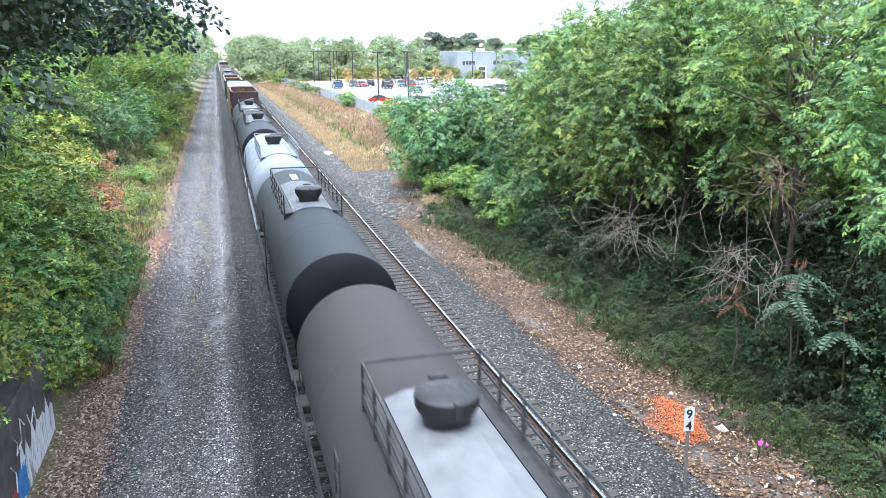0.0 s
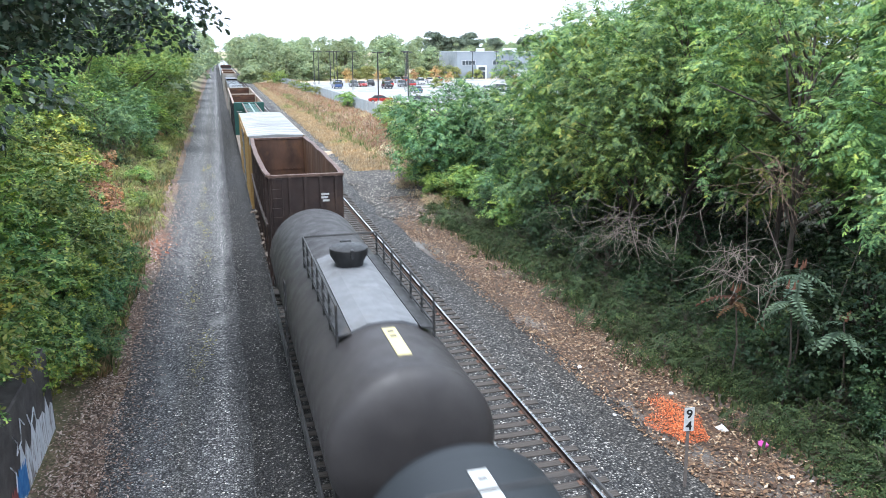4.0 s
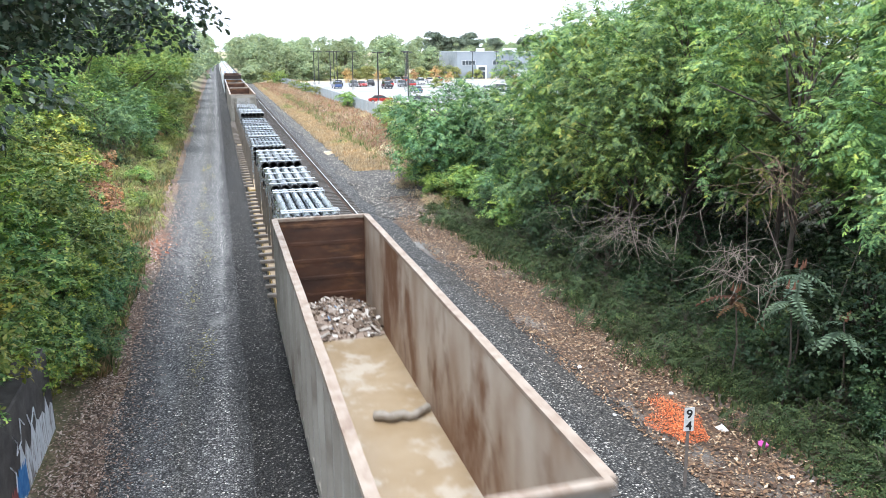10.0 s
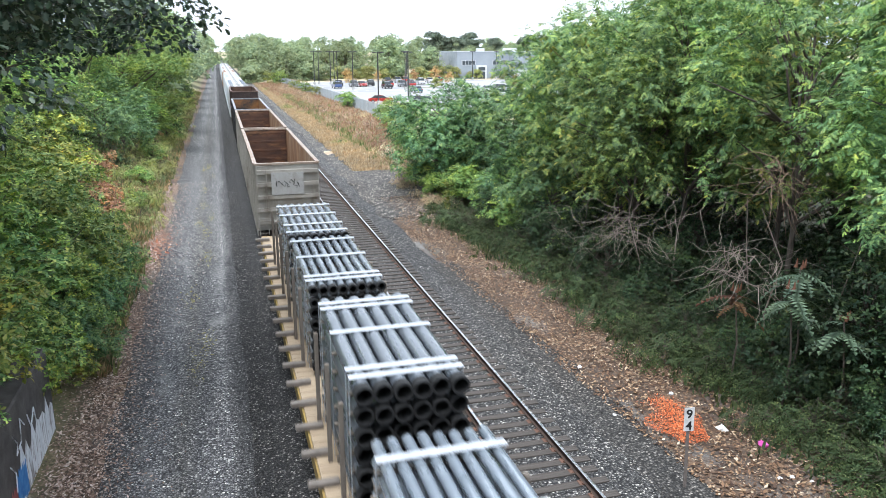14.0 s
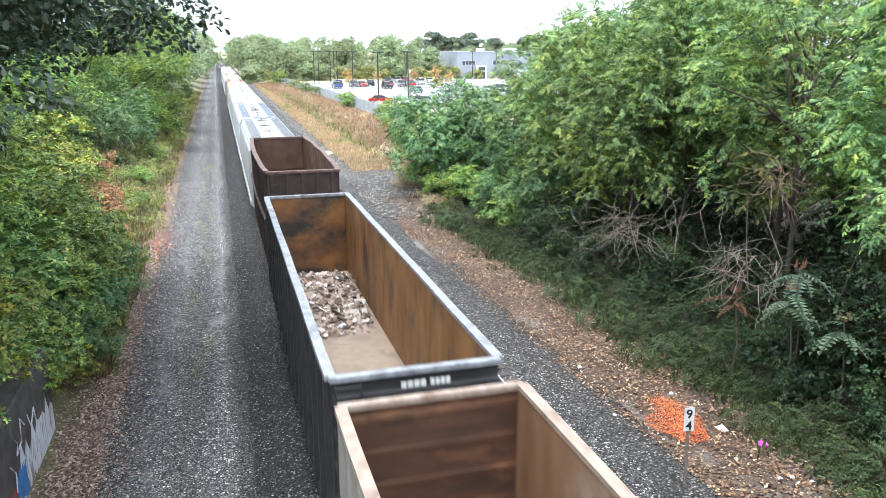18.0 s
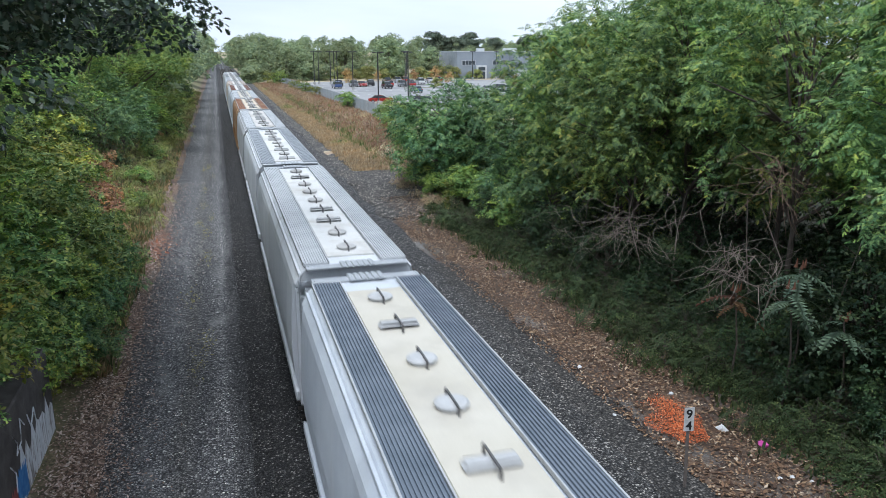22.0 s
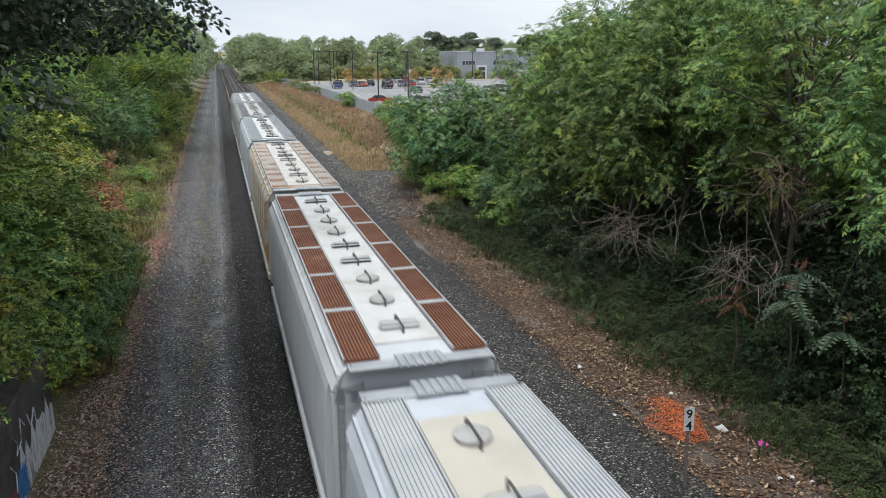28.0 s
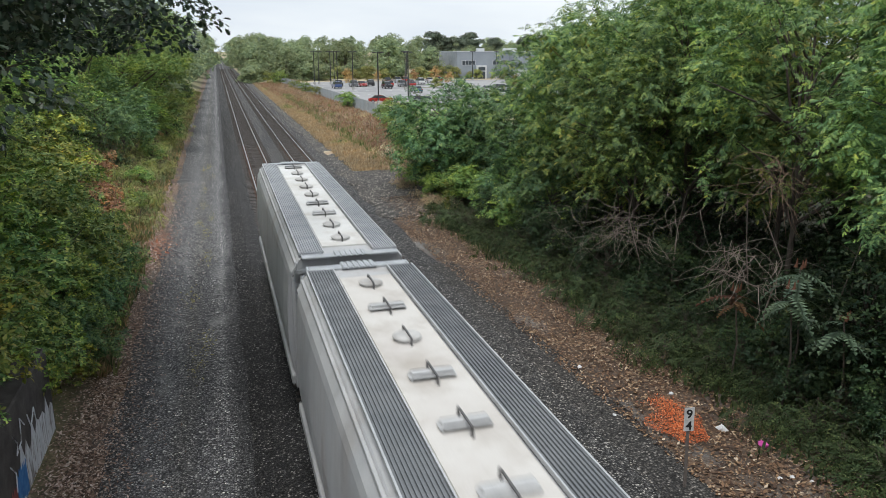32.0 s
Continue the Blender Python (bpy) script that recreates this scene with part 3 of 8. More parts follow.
    rows = [[(r * math.cos(a), dy + r * math.sin(a), z) for a in (2 * math.pi * i / 28 for i in range(28))] for r, z in prof]
    dome = part("manway_housing", Geo().rings(rows), M_DOME, car, "black valve housing with a rounded bonnet", smooth=True)
    part("hinge", Geo().cbox(-0.14, 0.14, dy + 0.43, dy + 0.55, zt + 0.36, zt + 0.55), M_DOME, dome)
    part("latch", Geo().cbox(-0.04, 0.04, dy - 0.56, dy - 0.46, zt + 0.3, zt + 0.54), M_DOME, dome)
    if strip_col:
        k = strip_col[1]
        st = part("placard_strip", Geo().box(-0.13, 0.13, dy + k[0], dy + k[1], zt - 0.005, zt + 0.012), strip_col[0], car, "flat reflective marking plate")
        for i in range(2):
            yy = dy + k[1] - 0.25 - i * 0.25
            part("marking_bar", Geo().box(-0.06, 0.06, yy, yy + 0.1, zt + 0.012, zt + 0.015), M_DOME, st)
    ladder(car, -1.62, dy, 1.0, 3.9, "y", M_BLACK_STEEL)
    return car


M_DOME = surf("black_valve_bonnet", (0.016, 0.016, 0.018), (0.028, 0.027, 0.027), 4, 0.5, stain=(0.072, 0.064, 0.060), stain_lo=0.62, stain_hi=0.8)
M_TANK_BROWN = surf("faded_brown_black_tank", (0.036, 0.031, 0.031), (0.041, 0.035, 0.036), 0.6, 0.72, stretch=(1, 0.08, 1), bump=0.03, wear=0.2)
M_TANK_BLACK = surf("satin_black_tank", (0.0165, 0.0205, 0.025), (0.018, 0.022, 0.0265), 0.6, 0.64, stretch=(1, 0.08, 1), bump=0.03, wear=0.15)
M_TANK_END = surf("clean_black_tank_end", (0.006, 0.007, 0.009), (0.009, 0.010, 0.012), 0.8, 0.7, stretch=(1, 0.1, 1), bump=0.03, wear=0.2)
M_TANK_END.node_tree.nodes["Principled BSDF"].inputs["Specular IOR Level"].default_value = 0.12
M_TANK_PALE = surf("pale_blue_grey_tank", (0.205, 0.232, 0.275), (0.245, 0.273, 0.315), 0.9, 0.55, stain=(0.2, 0.214, 0.236), stain_lo=0.55, stain_hi=0.8, stretch=(1, 1, 0.4))
M_TANK_DARK = surf("dark_grey_brown_tank", (0.036, 0.032, 0.033), (0.048, 0.043, 0.043), 1.1, 0.6)
M_TOP_GREY = surf("worn_grey_non_slip_top", (0.111, 0.117, 0.130), (0.156, 0.163, 0.176), 2.2, 0.7, stain=(0.078, 0.072, 0.072), stain_lo=0.55, stain_hi=0.75)
M_TOP_DIM = surf("worn_pale_non_slip_top", (0.149, 0.154, 0.165), (0.193, 0.198, 0.209), 2.2, 0.7, stain=(0.110, 0.105, 0.105), stain_lo=0.55, stain_hi=0.75)
M_WHITE_PLATE = surf("white_marking_plate", (0.7, 0.7, 0.68), (0.6, 0.6, 0.58), 6, 0.5)
M_YELLOW_PLATE = surf("yellow_marking_plate", (0.62, 0.52, 0.25), (0.55, 0.47, 0.25), 6, 0.5)

M_RAIL_PALE = surf("grey_guard_rail", (0.17, 0.19, 0.22), (0.24, 0.26, 0.29), 4, 0.5)
tank_car(1.6, 17.1, M_TANK_BROWN, M_TOP_DIM, "faded brown-black tank car with a pale top platform", 9.6, None, flip=True)
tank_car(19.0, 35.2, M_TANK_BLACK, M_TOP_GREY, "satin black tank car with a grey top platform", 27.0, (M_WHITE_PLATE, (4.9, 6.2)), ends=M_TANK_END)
tank_car(36.9, 51.5, M_TANK_PALE, M_TANK_PALE, "pale blue-grey tank car with a light guard rail", 44.6, (M_YELLOW_PLATE, (-6.75, -5.4)), "pale", flip=True)
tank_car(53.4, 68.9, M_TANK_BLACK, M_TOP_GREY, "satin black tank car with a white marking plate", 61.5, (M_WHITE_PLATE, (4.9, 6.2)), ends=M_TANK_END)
tank_car(70.7, 85.6, M_TANK_DARK, M_TOP_DIM, "dark grey-brown tank car with a yellow marking plate", 77.7, (M_YELLOW_PLATE, (-6.0, -4.6)), flip=True)


# ---- open gondolas ----
def scrap(u0, u1, width, z, mat, label, seed, n=260, hmax=0.5, category="rubble", xo=0.0, size=1.0):
    """Broken rubbish lying on a car's floor: small angular scraps, splinters and sheets, as one heap."""
    r = random.Random(seed)
    g = Geo()
    L = u1 - u0
    top = lambda x, y: hmax * min(1.0, 2.4 * (1 - abs(y) / (L / 2))) * (1 - 0.35 * (2 * x / width) ** 2) * (0.75 + 0.3 * math.sin(y * 2.1 + seed) * math.sin(x * 2.9 + y))
    k = 14
    rows = [[(xo + width * (i / 8 - 0.5), y, z + max(0.0, top(width * (i / 8 - 0.5), y)) * (0 if i in (0, 8) else 1)) for i in range(9)] for y in [L * (j / k - 0.5) for j in range(k + 1)]]
    g.rings(rows, caps=False, closed=False)
    for _ in range(n * 3):
        x, y = r.uniform(-width / 2, width / 2), r.uniform(-L / 2, L / 2)
        q = r.random()
        s = size * r.uniform(0.03, 0.1) * (1 if q < 0.93 else 2.3)
        hh = top(x, y) + r.uniform(-0.02, 0.05)
        m = pose(xo + x, y, z + max(0.02, hh), r.uniform(-35, 35), r.uniform(-35, 35), r.uniform(0, 360))
        a, b, c = s, s * r.uniform(0.3, 1.3) if q > 0.25 else s * 3.5, s * r.uniform(0.06, 0.5)
        vs = [m @ Vector((sx * a * r.uniform(0.5, 1), sy * b * r.uniform(0.6, 1), sz * c)) for sx in (-1, 1) for sy in (-1, 1) for sz in (-1, 1)]
        g.add([tuple(q2) for q2 in vs], [(0, 1, 3, 2), (4, 6, 7, 5), (0, 4, 5, 1), (2, 3, 7, 6), (0, 2, 6, 4), (1, 5, 7, 3)])
    ob = new("rubbish_heap", g.mesh("rubbish_heap", mat))
    ob.matrix_world = pose(XL, 0, 0)
    tagged(ob, label, category, "loads", "stuff")
    return on_train(ob, (u0 + u1) / 2)


def loose_log(u, pts, r, label, mat=None):
    g = Geo()
    rnd = random.Random(int(u * 10))
    line = []
    for p, q in zip(pts, pts[1:]):
        for k in range(4):
            v = Vector(p).lerp(Vector(q), k / 4)
            line.append(v + Vector((0, rnd.uniform(-0.04, 0.04), rnd.uniform(-0.03, 0.03))))
    line.append(Vector(pts[-1]))
    ob = new("loose_log", g.tube(line, r, 10, r * 0.8).mesh("loose_log", mat or M_LOG, True))
    ob.matrix_world = pose(XL, 0, 0)
    tagged(ob, label, "log", "loads")
    return on_train(ob, u)


def gondola(u0, u1, outer, inner, rim, floor, label, ztop=4.3, w=3.08, zfloor=1.3, ribs=13, bow=0.0, end_ribs=5, fascia=None, end_inner=None, seam=None, marks=(), flat_end=False):
    L = u1 - u0
    y0, y1 = -L / 2, L / 2
    car = on_train(thing("gondola_car", pose(XL, 0, 0), label, "gondola car", "train cars"), (u0 + u1) / 2)
    t, hw = 0.06, w / 2
    bw = lambda y, k: bow * (1 - (2 * y / L) ** 2) * k
    ns = 13
    for s in (-1, 1):
        name = "side_wall"
        go, gi, gr = Geo(), Geo(), Geo()
        rows_o, rows_i, rows_r = [], [], []
        for i in range(ns):
            y = y0 + 0.06 + i * (L - 0.12) / (ns - 1)
            b = bw(y, 1) + (0.012 * math.sin(i * 2.3 + s) if bow else 0.006 * math.sin(i * 1.9 + s))
            xo, xi = s * (hw - 0.1), s * (hw - 0.1 - t)
            rows_o.append([(xo, y, zfloor - 0.25), (xo + s * b, y, ztop - 0.08), (xi + s * (b + t / 2), y, ztop - 0.08), (xi + s * t / 2, y, zfloor - 0.25)])
            rows_i.append([(xi, y, zfloor), (xi + s * b * 0.5, y, (zfloor + ztop) / 2), (xi + s * b, y, ztop - 0.075), (xi + s * (b + t / 2 - 0.002), y, ztop - 0.075), (xi + s * t / 2 - s * 0.002, y, zfloor)])
            zt = ztop - (0.03 * math.sin(i * 1.7 + s * 2) if bow else 0)
            rows_r.append([(xi - s * 0.02 + s * b, y, zt - 0.08), (xi - s * 0.02 + s * b, y, zt), (s * hw + s * b, y, zt), (s * hw + s * b, y, zt - 0.1)])
        wall = part(name, go.rings(rows_o), outer, car)
        part("lining", gi.rings(rows_i), inner, wall, "stained inner steel face")
        part("top_rail", gr.rings(rows_r), rim, wall, "worn scraped top rail")
        for i in range(ribs):
            y = y0 + 0.35 + i * (L - 0.7) / (ribs - 1)
            b = bw(y, 1)
            g = Geo()
            g.rings([[(s * (hw - 0.1), y - 0.07, zfloor - 0.25), (s * hw, y - 0.05, zfloor - 0.25), (s * hw, y + 0.05, zfloor - 0.25), (s * (hw - 0.1), y + 0.07, zfloor - 0.25)],
                     [(s * (hw - 0.1 + b), y - 0.07, ztop - 0.1), (s * (hw + b) - s * 0.01, y - 0.05, ztop - 0.1), (s * (hw + b) - s * 0.01, y + 0.05, ztop - 0.1), (s * (hw - 0.1 + b), y + 0.07, ztop - 0.1)]])
            part("rib", g, outer, wall)
        if bow:
            part("belt_rail", Geo().rings([[(s * (hw - 0.04 + bw(y, 0.6)), y, 3.05), (s * (hw + 0.05 + bw(y, 0.6)), y, 3.05), (s * (hw + 0.05 + bw(y, 0.6)), y, 3.17), (s * (hw - 0.04 + bw(y, 0.6)), y, 3.17)]
                                           for y in np.linspace(y0 + 0.1, y1 - 0.1, 9)]), outer, wall)
        if seam:
            part("seam", Geo().rings([[(s * (hw - 0.1 - t - 0.002 + bw(y, 0.5)), y, zz) for zz in (2.98, 3.02)] + [(s * (hw - 0.1 - t - 0.03 + bw(y, 0.5)), y, 3.0)] for y in np.linspace(y0 + 0.2, y1 - 0.2, 9)]),
                 seam, wall)
    for e, y in ((-1, y0), (1, y1)):
        g = Geo().box(-hw + 0.1, hw - 0.1, min(y, y - e * 0.055), max(y, y - e * 0.055), zfloor - 0.2, ztop - 0.08)
        wall = part("end_wall", g, outer, car)
        g = Geo().box(-hw + 0.165, hw - 0.165, min(y - e * 0.058, y - e * 0.075), max(y - e * 0.058, y - e * 0.075), zfloor, ztop - 0.08)
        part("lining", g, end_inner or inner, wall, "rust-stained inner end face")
        g = Geo().cbox(-hw + 0.06, hw - 0.06, min(y + e * 0.05, y - e * 0.1), max(y + e * 0.05, y - e * 0.1), ztop - 0.11, ztop - 0.004, 0.015)
        part("top_rail", g, rim, wall, "worn scraped top rail")
        for i in range(end_ribs):
            zz = zfloor + 0.1 + i * (ztop - zfloor - 0.6) / max(1, end_ribs - 1)
            if bow:
                xx = -hw + 0.3 + i * (w - 0.6) / max(1, end_ribs - 1)
                g = Geo().box(xx - 0.06, xx + 0.06, min(y, y + e * 0.1), max(y, y + e * 0.1), zfloor - 0.2, ztop - 0.11)
            else:
                g = Geo().box(-hw + 0.12, hw - 0.12, min(y, y + e * 0.15), max(y, y + e * 0.15), zz, zz + 0.17)
            part("end_rib", g, outer, wall)
        if bow:
            part("end_ledge", Geo().box(-hw + 0.17, hw - 0.17, min(y - e * 0.075, y - e * 0.1), max(y - e * 0.075, y - e * 0.1), 3.32, 3.36), end_inner or inner, wall, "ledge across the end wall")
        if not (bow or flat_end):
            for i in range(5):                    # pressed corrugations of the end sheet
                zz = zfloor + 0.35 + i * (ztop - zfloor - 0.7) / 4
                part("corrugation", Geo().cbox(-hw + 0.2, hw - 0.2, min(y - e * 0.07, y - e * 0.09), max(y - e * 0.07, y - e * 0.09), zz, zz + 0.12, 0.009), end_inner or inner, wall)
        if marks and e < 0:
            for x0, x1, z0, z1 in marks:
                part("marking_bar", Geo().box(x0, x1, y - 0.112, y - 0.105, z0, z1), M_WHITE_PLATE, wall, "white painted marking")
        if fascia and e < 0:
            g = Geo().box(-0.75, 0.75, y - 0.1, y - 0.092, ztop - 1.5, ztop - 0.45)
            pan = part("number_panel", g.box(-0.75, 0.75, y - 0.17, y - 0.1, ztop - 1.5, ztop - 0.45), fascia, wall, "blank pale panel with scrawled marks")
            rp = random.Random(6)
            for k in range(7):                    # an unreadable scrawl
                x = -0.6 + k * 0.16
                pts = [(x + rp.uniform(-0.06, 0.12) + 0.06 * q, y - 0.172, ztop - 1.25 + rp.uniform(0, 0.5)) for q in range(4)]
                part("scrawl", Geo().tube(pts, 0.016, 5), M_DOME, pan)
        ladder(wall, -hw + 0.35, y + e * 0.19, 0.9, ztop - 0.1, "x", outer)
        coupler(car, y, e)
        truck(car, y - e * 2.0)
    part("floor", Geo().box(-hw + 0.16, hw - 0.16, y0 + 0.08, y1 - 0.08, zfloor - 0.12, zfloor), floor, car, "dirty steel floor strewn with residue")
    part("centre_sill", Geo().box(-0.3, 0.3, y0 - 0.1, y1 + 0.1, 0.75, zfloor - 0.12), M_UNDER, car)
    for s in (-1, 1):
        part("side_sill", Geo().box(s * (hw - 0.13) - 0.04, s * (hw - 0.13) + 0.1 * s + 0.02, y0 + 0.1, y1 - 0.1, zfloor - 0.5, zfloor - 0.2), outer, car)
    return car


M_RUST_IN = surf("rusty_brown_lining", (0.050, 0.025, 0.017), (0.115, 0.058, 0.036), 1.3, 0.6, stain=(0.2, 0.095, 0.04), stain_scale=0.9, stain_lo=0.5, stain_hi=0.68, stretch=(1, 0.8, 0.6), amount=0.6)
M_TAN_IN = surf("pale_tan_scoured_lining", (0.5, 0.435, 0.365), (0.3, 0.2, 0.135), 0.8, 0.7, stain=(0.16, 0.075, 0.036), stain_scale=0.5, stain_lo=0.49, stain_hi=0.6, stretch=(1, 1, 0.45))
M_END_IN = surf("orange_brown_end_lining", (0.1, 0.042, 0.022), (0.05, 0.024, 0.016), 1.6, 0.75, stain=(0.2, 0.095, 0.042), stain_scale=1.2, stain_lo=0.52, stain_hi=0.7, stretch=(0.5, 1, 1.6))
M_ORANGE_IN = surf("orange_rust_lining", (0.31, 0.155, 0.052), (0.2, 0.092, 0.032), 1.0, 0.6, stain=(0.046, 0.031, 0.026), stain_scale=0.9, stain_lo=0.5, stain_hi=0.68, stretch=(1, 1, 0.4))
M_MIX_IN = surf("tan_and_rust_streaked_lining", (0.30, 0.175, 0.095), (0.165, 0.078, 0.034), 0.7, 0.65, stain=(0.42, 0.35, 0.28), stain_scale=0.8, stain_lo=0.52, stain_hi=0.7, stretch=(1, 1, 0.35), amount=0.85)
M_SOOT_IN = surf("orange_lining_with_sooty_patches", (0.24, 0.112, 0.035), (0.15, 0.066, 0.024), 1.0, 0.6, stain=(0.022, 0.02, 0.02), stain_scale=0.5, stain_lo=0.46, stain_hi=0.6, stretch=(0.8, 1, 1.2))
M_BROWN_IN = surf("brown_rust_lower_lining", (0.085, 0.042, 0.023), (0.15, 0.072, 0.032), 1.0, 0.6, stain=(0.05, 0.03, 0.024), stain_scale=0.9, stain_lo=0.52, stain_hi=0.7, stretch=(1, 1, 0.3))
M_BROWN_OUT = surf("dark_brown_car_paint", (0.035, 0.022, 0.02), (0.055, 0.033, 0.027), 1.4, 0.7, stain=(0.1, 0.06, 0.042), stain_lo=0.55, stain_hi=0.75)
M_BLACK_OUT = surf("black_car_paint", (0.02, 0.02, 0.022), (0.035, 0.034, 0.034), 1.3, 0.55, stain=(0.09, 0.06, 0.045), stain_lo=0.6, stain_hi=0.8)
M_GREY_OUT = surf("dirty_grey_tan_car_paint", (0.36, 0.34, 0.305), (0.25, 0.225, 0.195), 1.3, 0.65, stain=(0.1, 0.07, 0.05), stain_lo=0.55, stain_hi=0.75, stretch=(1, 1, 0.35))
M_RIM_TAN = surf("scraped_tan_rail", (0.352, 0.290, 0.238), (0.246, 0.176, 0.132), 5, 0.6, stain=(0.132, 0.070, 0.044), stain_scale=2)
M_RIM_PINK = surf("scraped_pinkish_rust_rail", (0.17, 0.105, 0.082), (0.08, 0.045, 0.035), 5, 0.65, stain=(0.12, 0.06, 0.045), stain_scale=2)
M_RIM_BLUE = surf("scraped_blue_grey_rail", (0.3, 0.32, 0.35), (0.16, 0.16, 0.17), 5, 0.5, stain=(0.07, 0.06, 0.06), stain_scale=2)
M_MUD = surf("dried_mud_floor", (0.3, 0.235, 0.175), (0.22, 0.17, 0.13), 1.2, 0.85, stain=(0.13, 0.1, 0.08), stain_lo=0.5, stain_hi=0.7, bump=0.5)
M_WET_MUD = surf("ochre_wet_mud_floor", (0.26, 0.185, 0.105), (0.31, 0.235, 0.15), 0.7, 0.45, stain=(0.37, 0.32, 0.26), stain_lo=0.52, stain_hi=0.6)
M_SCRAP = island_mat("broken_rubbish", [(0.0, (0.05, 0.038, 0.03)), (0.3, (0.15, 0.105, 0.078)), (0.62, (0.28, 0.22, 0.18)), (0.84, (0.46, 0.42, 0.385)), (0.95, (0.68, 0.67, 0.66)), (0.975, (0.102, 0.212, 0.383)), (1.0, (0.297, 0.170, 0.085))])
M_SCRAP_BRIGHT = island_mat("pale_mixed_rubbish", [(0.0, (0.08, 0.07, 0.06)), (0.25, (0.2, 0.15, 0.12)), (0.5, (0.34, 0.31, 0.29)), (0.8, (0.55, 0.54, 0.55)), (0.93, (0.7, 0.7, 0.72)), (0.965, (0.05, 0.2, 0.5)), (1.0, (0.3, 0.17, 0.08))])
M_SCRAP_DIM = island_mat("dull_rubbish", [(0.0, (0.05, 0.04, 0.035)), (0.4, (0.15, 0.11, 0.085)), (0.8, (0.28, 0.23, 0.19)), (1.0, (0.5, 0.48, 0.46))])
M_LOG = surf("bare_log_wood", (0.2, 0.13, 0.075), (0.28, 0.19, 0.12), 3, 0.85, stretch=(0.3, 4, 4), bump=0.4)
M_HOSE = surf("muddy_grey_hose", (0.3, 0.27, 0.23), (0.22, 0.19, 0.16), 4, 0.6)
M_SEAM = surf("rusty_weld_seam", (0.19, 0.09, 0.04), (0.13, 0.06, 0.03), 5, 0.8)
M_PANEL = surf("blank_pale_panel", (0.38, 0.38, 0.37), (0.32, 0.31, 0.3), 3, 0.6, stain=(0.2, 0.17, 0.14), stain_scale=1.5, stain_lo=0.55, stain_hi=0.75)

gondola(87.4, 100.0, M_BROWN_OUT, M_BROWN_IN, M_RIM_PINK, M_MUD, "rusty brown high-sided gondola with bowed walls and rubbish inside", ztop=5.0, w=2.86, ribs=11, bow=0.1, seam=M_SEAM, end_inner=M_RUST_IN,
        marks=[(0.55, 0.85, 4.2, 4.27), (0.55, 0.8, 4.08, 4.15), (0.6, 0.85, 3.96, 4.03)])
scrap(88.6, 99.6, 2.2, 1.3, M_SCRAP_DIM, "heap of broken dull rubbish on the gondola's floor", 3, 560, 0.8, xo=-0.3)
loose_log(96.5, [(-1.15, 0.7, 2.55), (-0.2, 0.2, 2.5), (0.5, -0.15, 2.7), (1.15, -0.6, 3.1)], 0.1, "crooked bare log wedged across the gondola")
loose_log(92.6, [(-1.15, 0.3, 2.5), (0.0, 0.0, 2.35), (1.1, -0.1, 2.45)], 0.1, "bare log lying across the gondola")
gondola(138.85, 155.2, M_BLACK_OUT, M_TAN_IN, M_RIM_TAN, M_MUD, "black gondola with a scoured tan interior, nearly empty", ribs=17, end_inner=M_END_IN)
scrap(151.6, 155.3, 2.5, 1.3, M_SCRAP, "rubble heap at the gondola's end wall", 4, 330, 0.45, size=0.75)
scrap(143.0, 152.5, 0.5, 1.3, M_SCRAP, "line of dark debris along the gondola's wall", 14, 150, 0.1, xo=1.05, size=0.6)
scrap(140.2, 151.8, 2.5, 1.302, M_SCRAP, "thin scatter of debris on the gondola's floor", 24, 160, 0.03, size=0.45)
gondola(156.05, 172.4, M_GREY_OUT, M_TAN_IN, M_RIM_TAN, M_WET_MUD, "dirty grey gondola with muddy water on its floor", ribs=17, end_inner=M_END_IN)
scrap(169.2, 172.2, 2.5, 1.3, M_SCRAP, "rubble heap at the gondola's end wall", 5, 300, 0.5, size=0.75)
loose_log(164.0, [(0.05, 0.1, 1.4), (0.4, -0.12, 1.42), (0.9, -0.08, 1.42), (1.3, 0.2, 1.42)], 0.12, "curved grey hose lying on the muddy floor", M_HOSE)
gondola(244.3, 260.8, M_GREY_OUT, M_MIX_IN, M_RIM_TAN, M_MUD, "dirty grey gondola with a blank panel on its end", ribs=17, fascia=M_PANEL, end_inner=M_END_IN)
scrap(246.5, 260.3, 2.4, 1.3, M_SCRAP, "thin spread of rubble on the gondola's floor", 6, 520, 0.3, size=0.8)
gondola(261.6, 278.0, M_GREY_OUT, M_MIX_IN, M_RIM_TAN, M_MUD, "dirty grey gondola with a rust-streaked interior", ribs=17, end_inner=M_END_IN)
scrap(263.5, 277.8, 2.4, 1.3, M_SCRAP, "spread of rubble and rags on the gondola's floor", 7, 680, 0.45, size=0.8)
gondola(279.0, 295.25, M_BLACK_OUT, M_ORANGE_IN, M_RIM_BLUE, M_MUD, "black gondola with an orange-rusted interior", ribs=17, end_inner=M_SOOT_IN, flat_end=True,
        marks=[(-0.3 + i * 0.11, -0.21 + i * 0.11, 4.0, 4.12) for i in range(4)] + [(0.2 + i * 0.09, 0.27 + i * 0.09, 4.0, 4.12) for i in range(4)])
scrap(288.5, 295.0, 2.4, 1.3, M_SCRAP, "rubble heap at the gondola's end wall", 8, 420, 0.4, size=0.75)
gondola(296.5, 308.4, M_BROWN_OUT, M_RUST_IN, M_RIM_PINK, M_MUD, "dark brown high-sided gondola with bulging walls", ztop=5.0, w=2.86, ribs=11, bow=0.14, seam=M_RUST_IN)
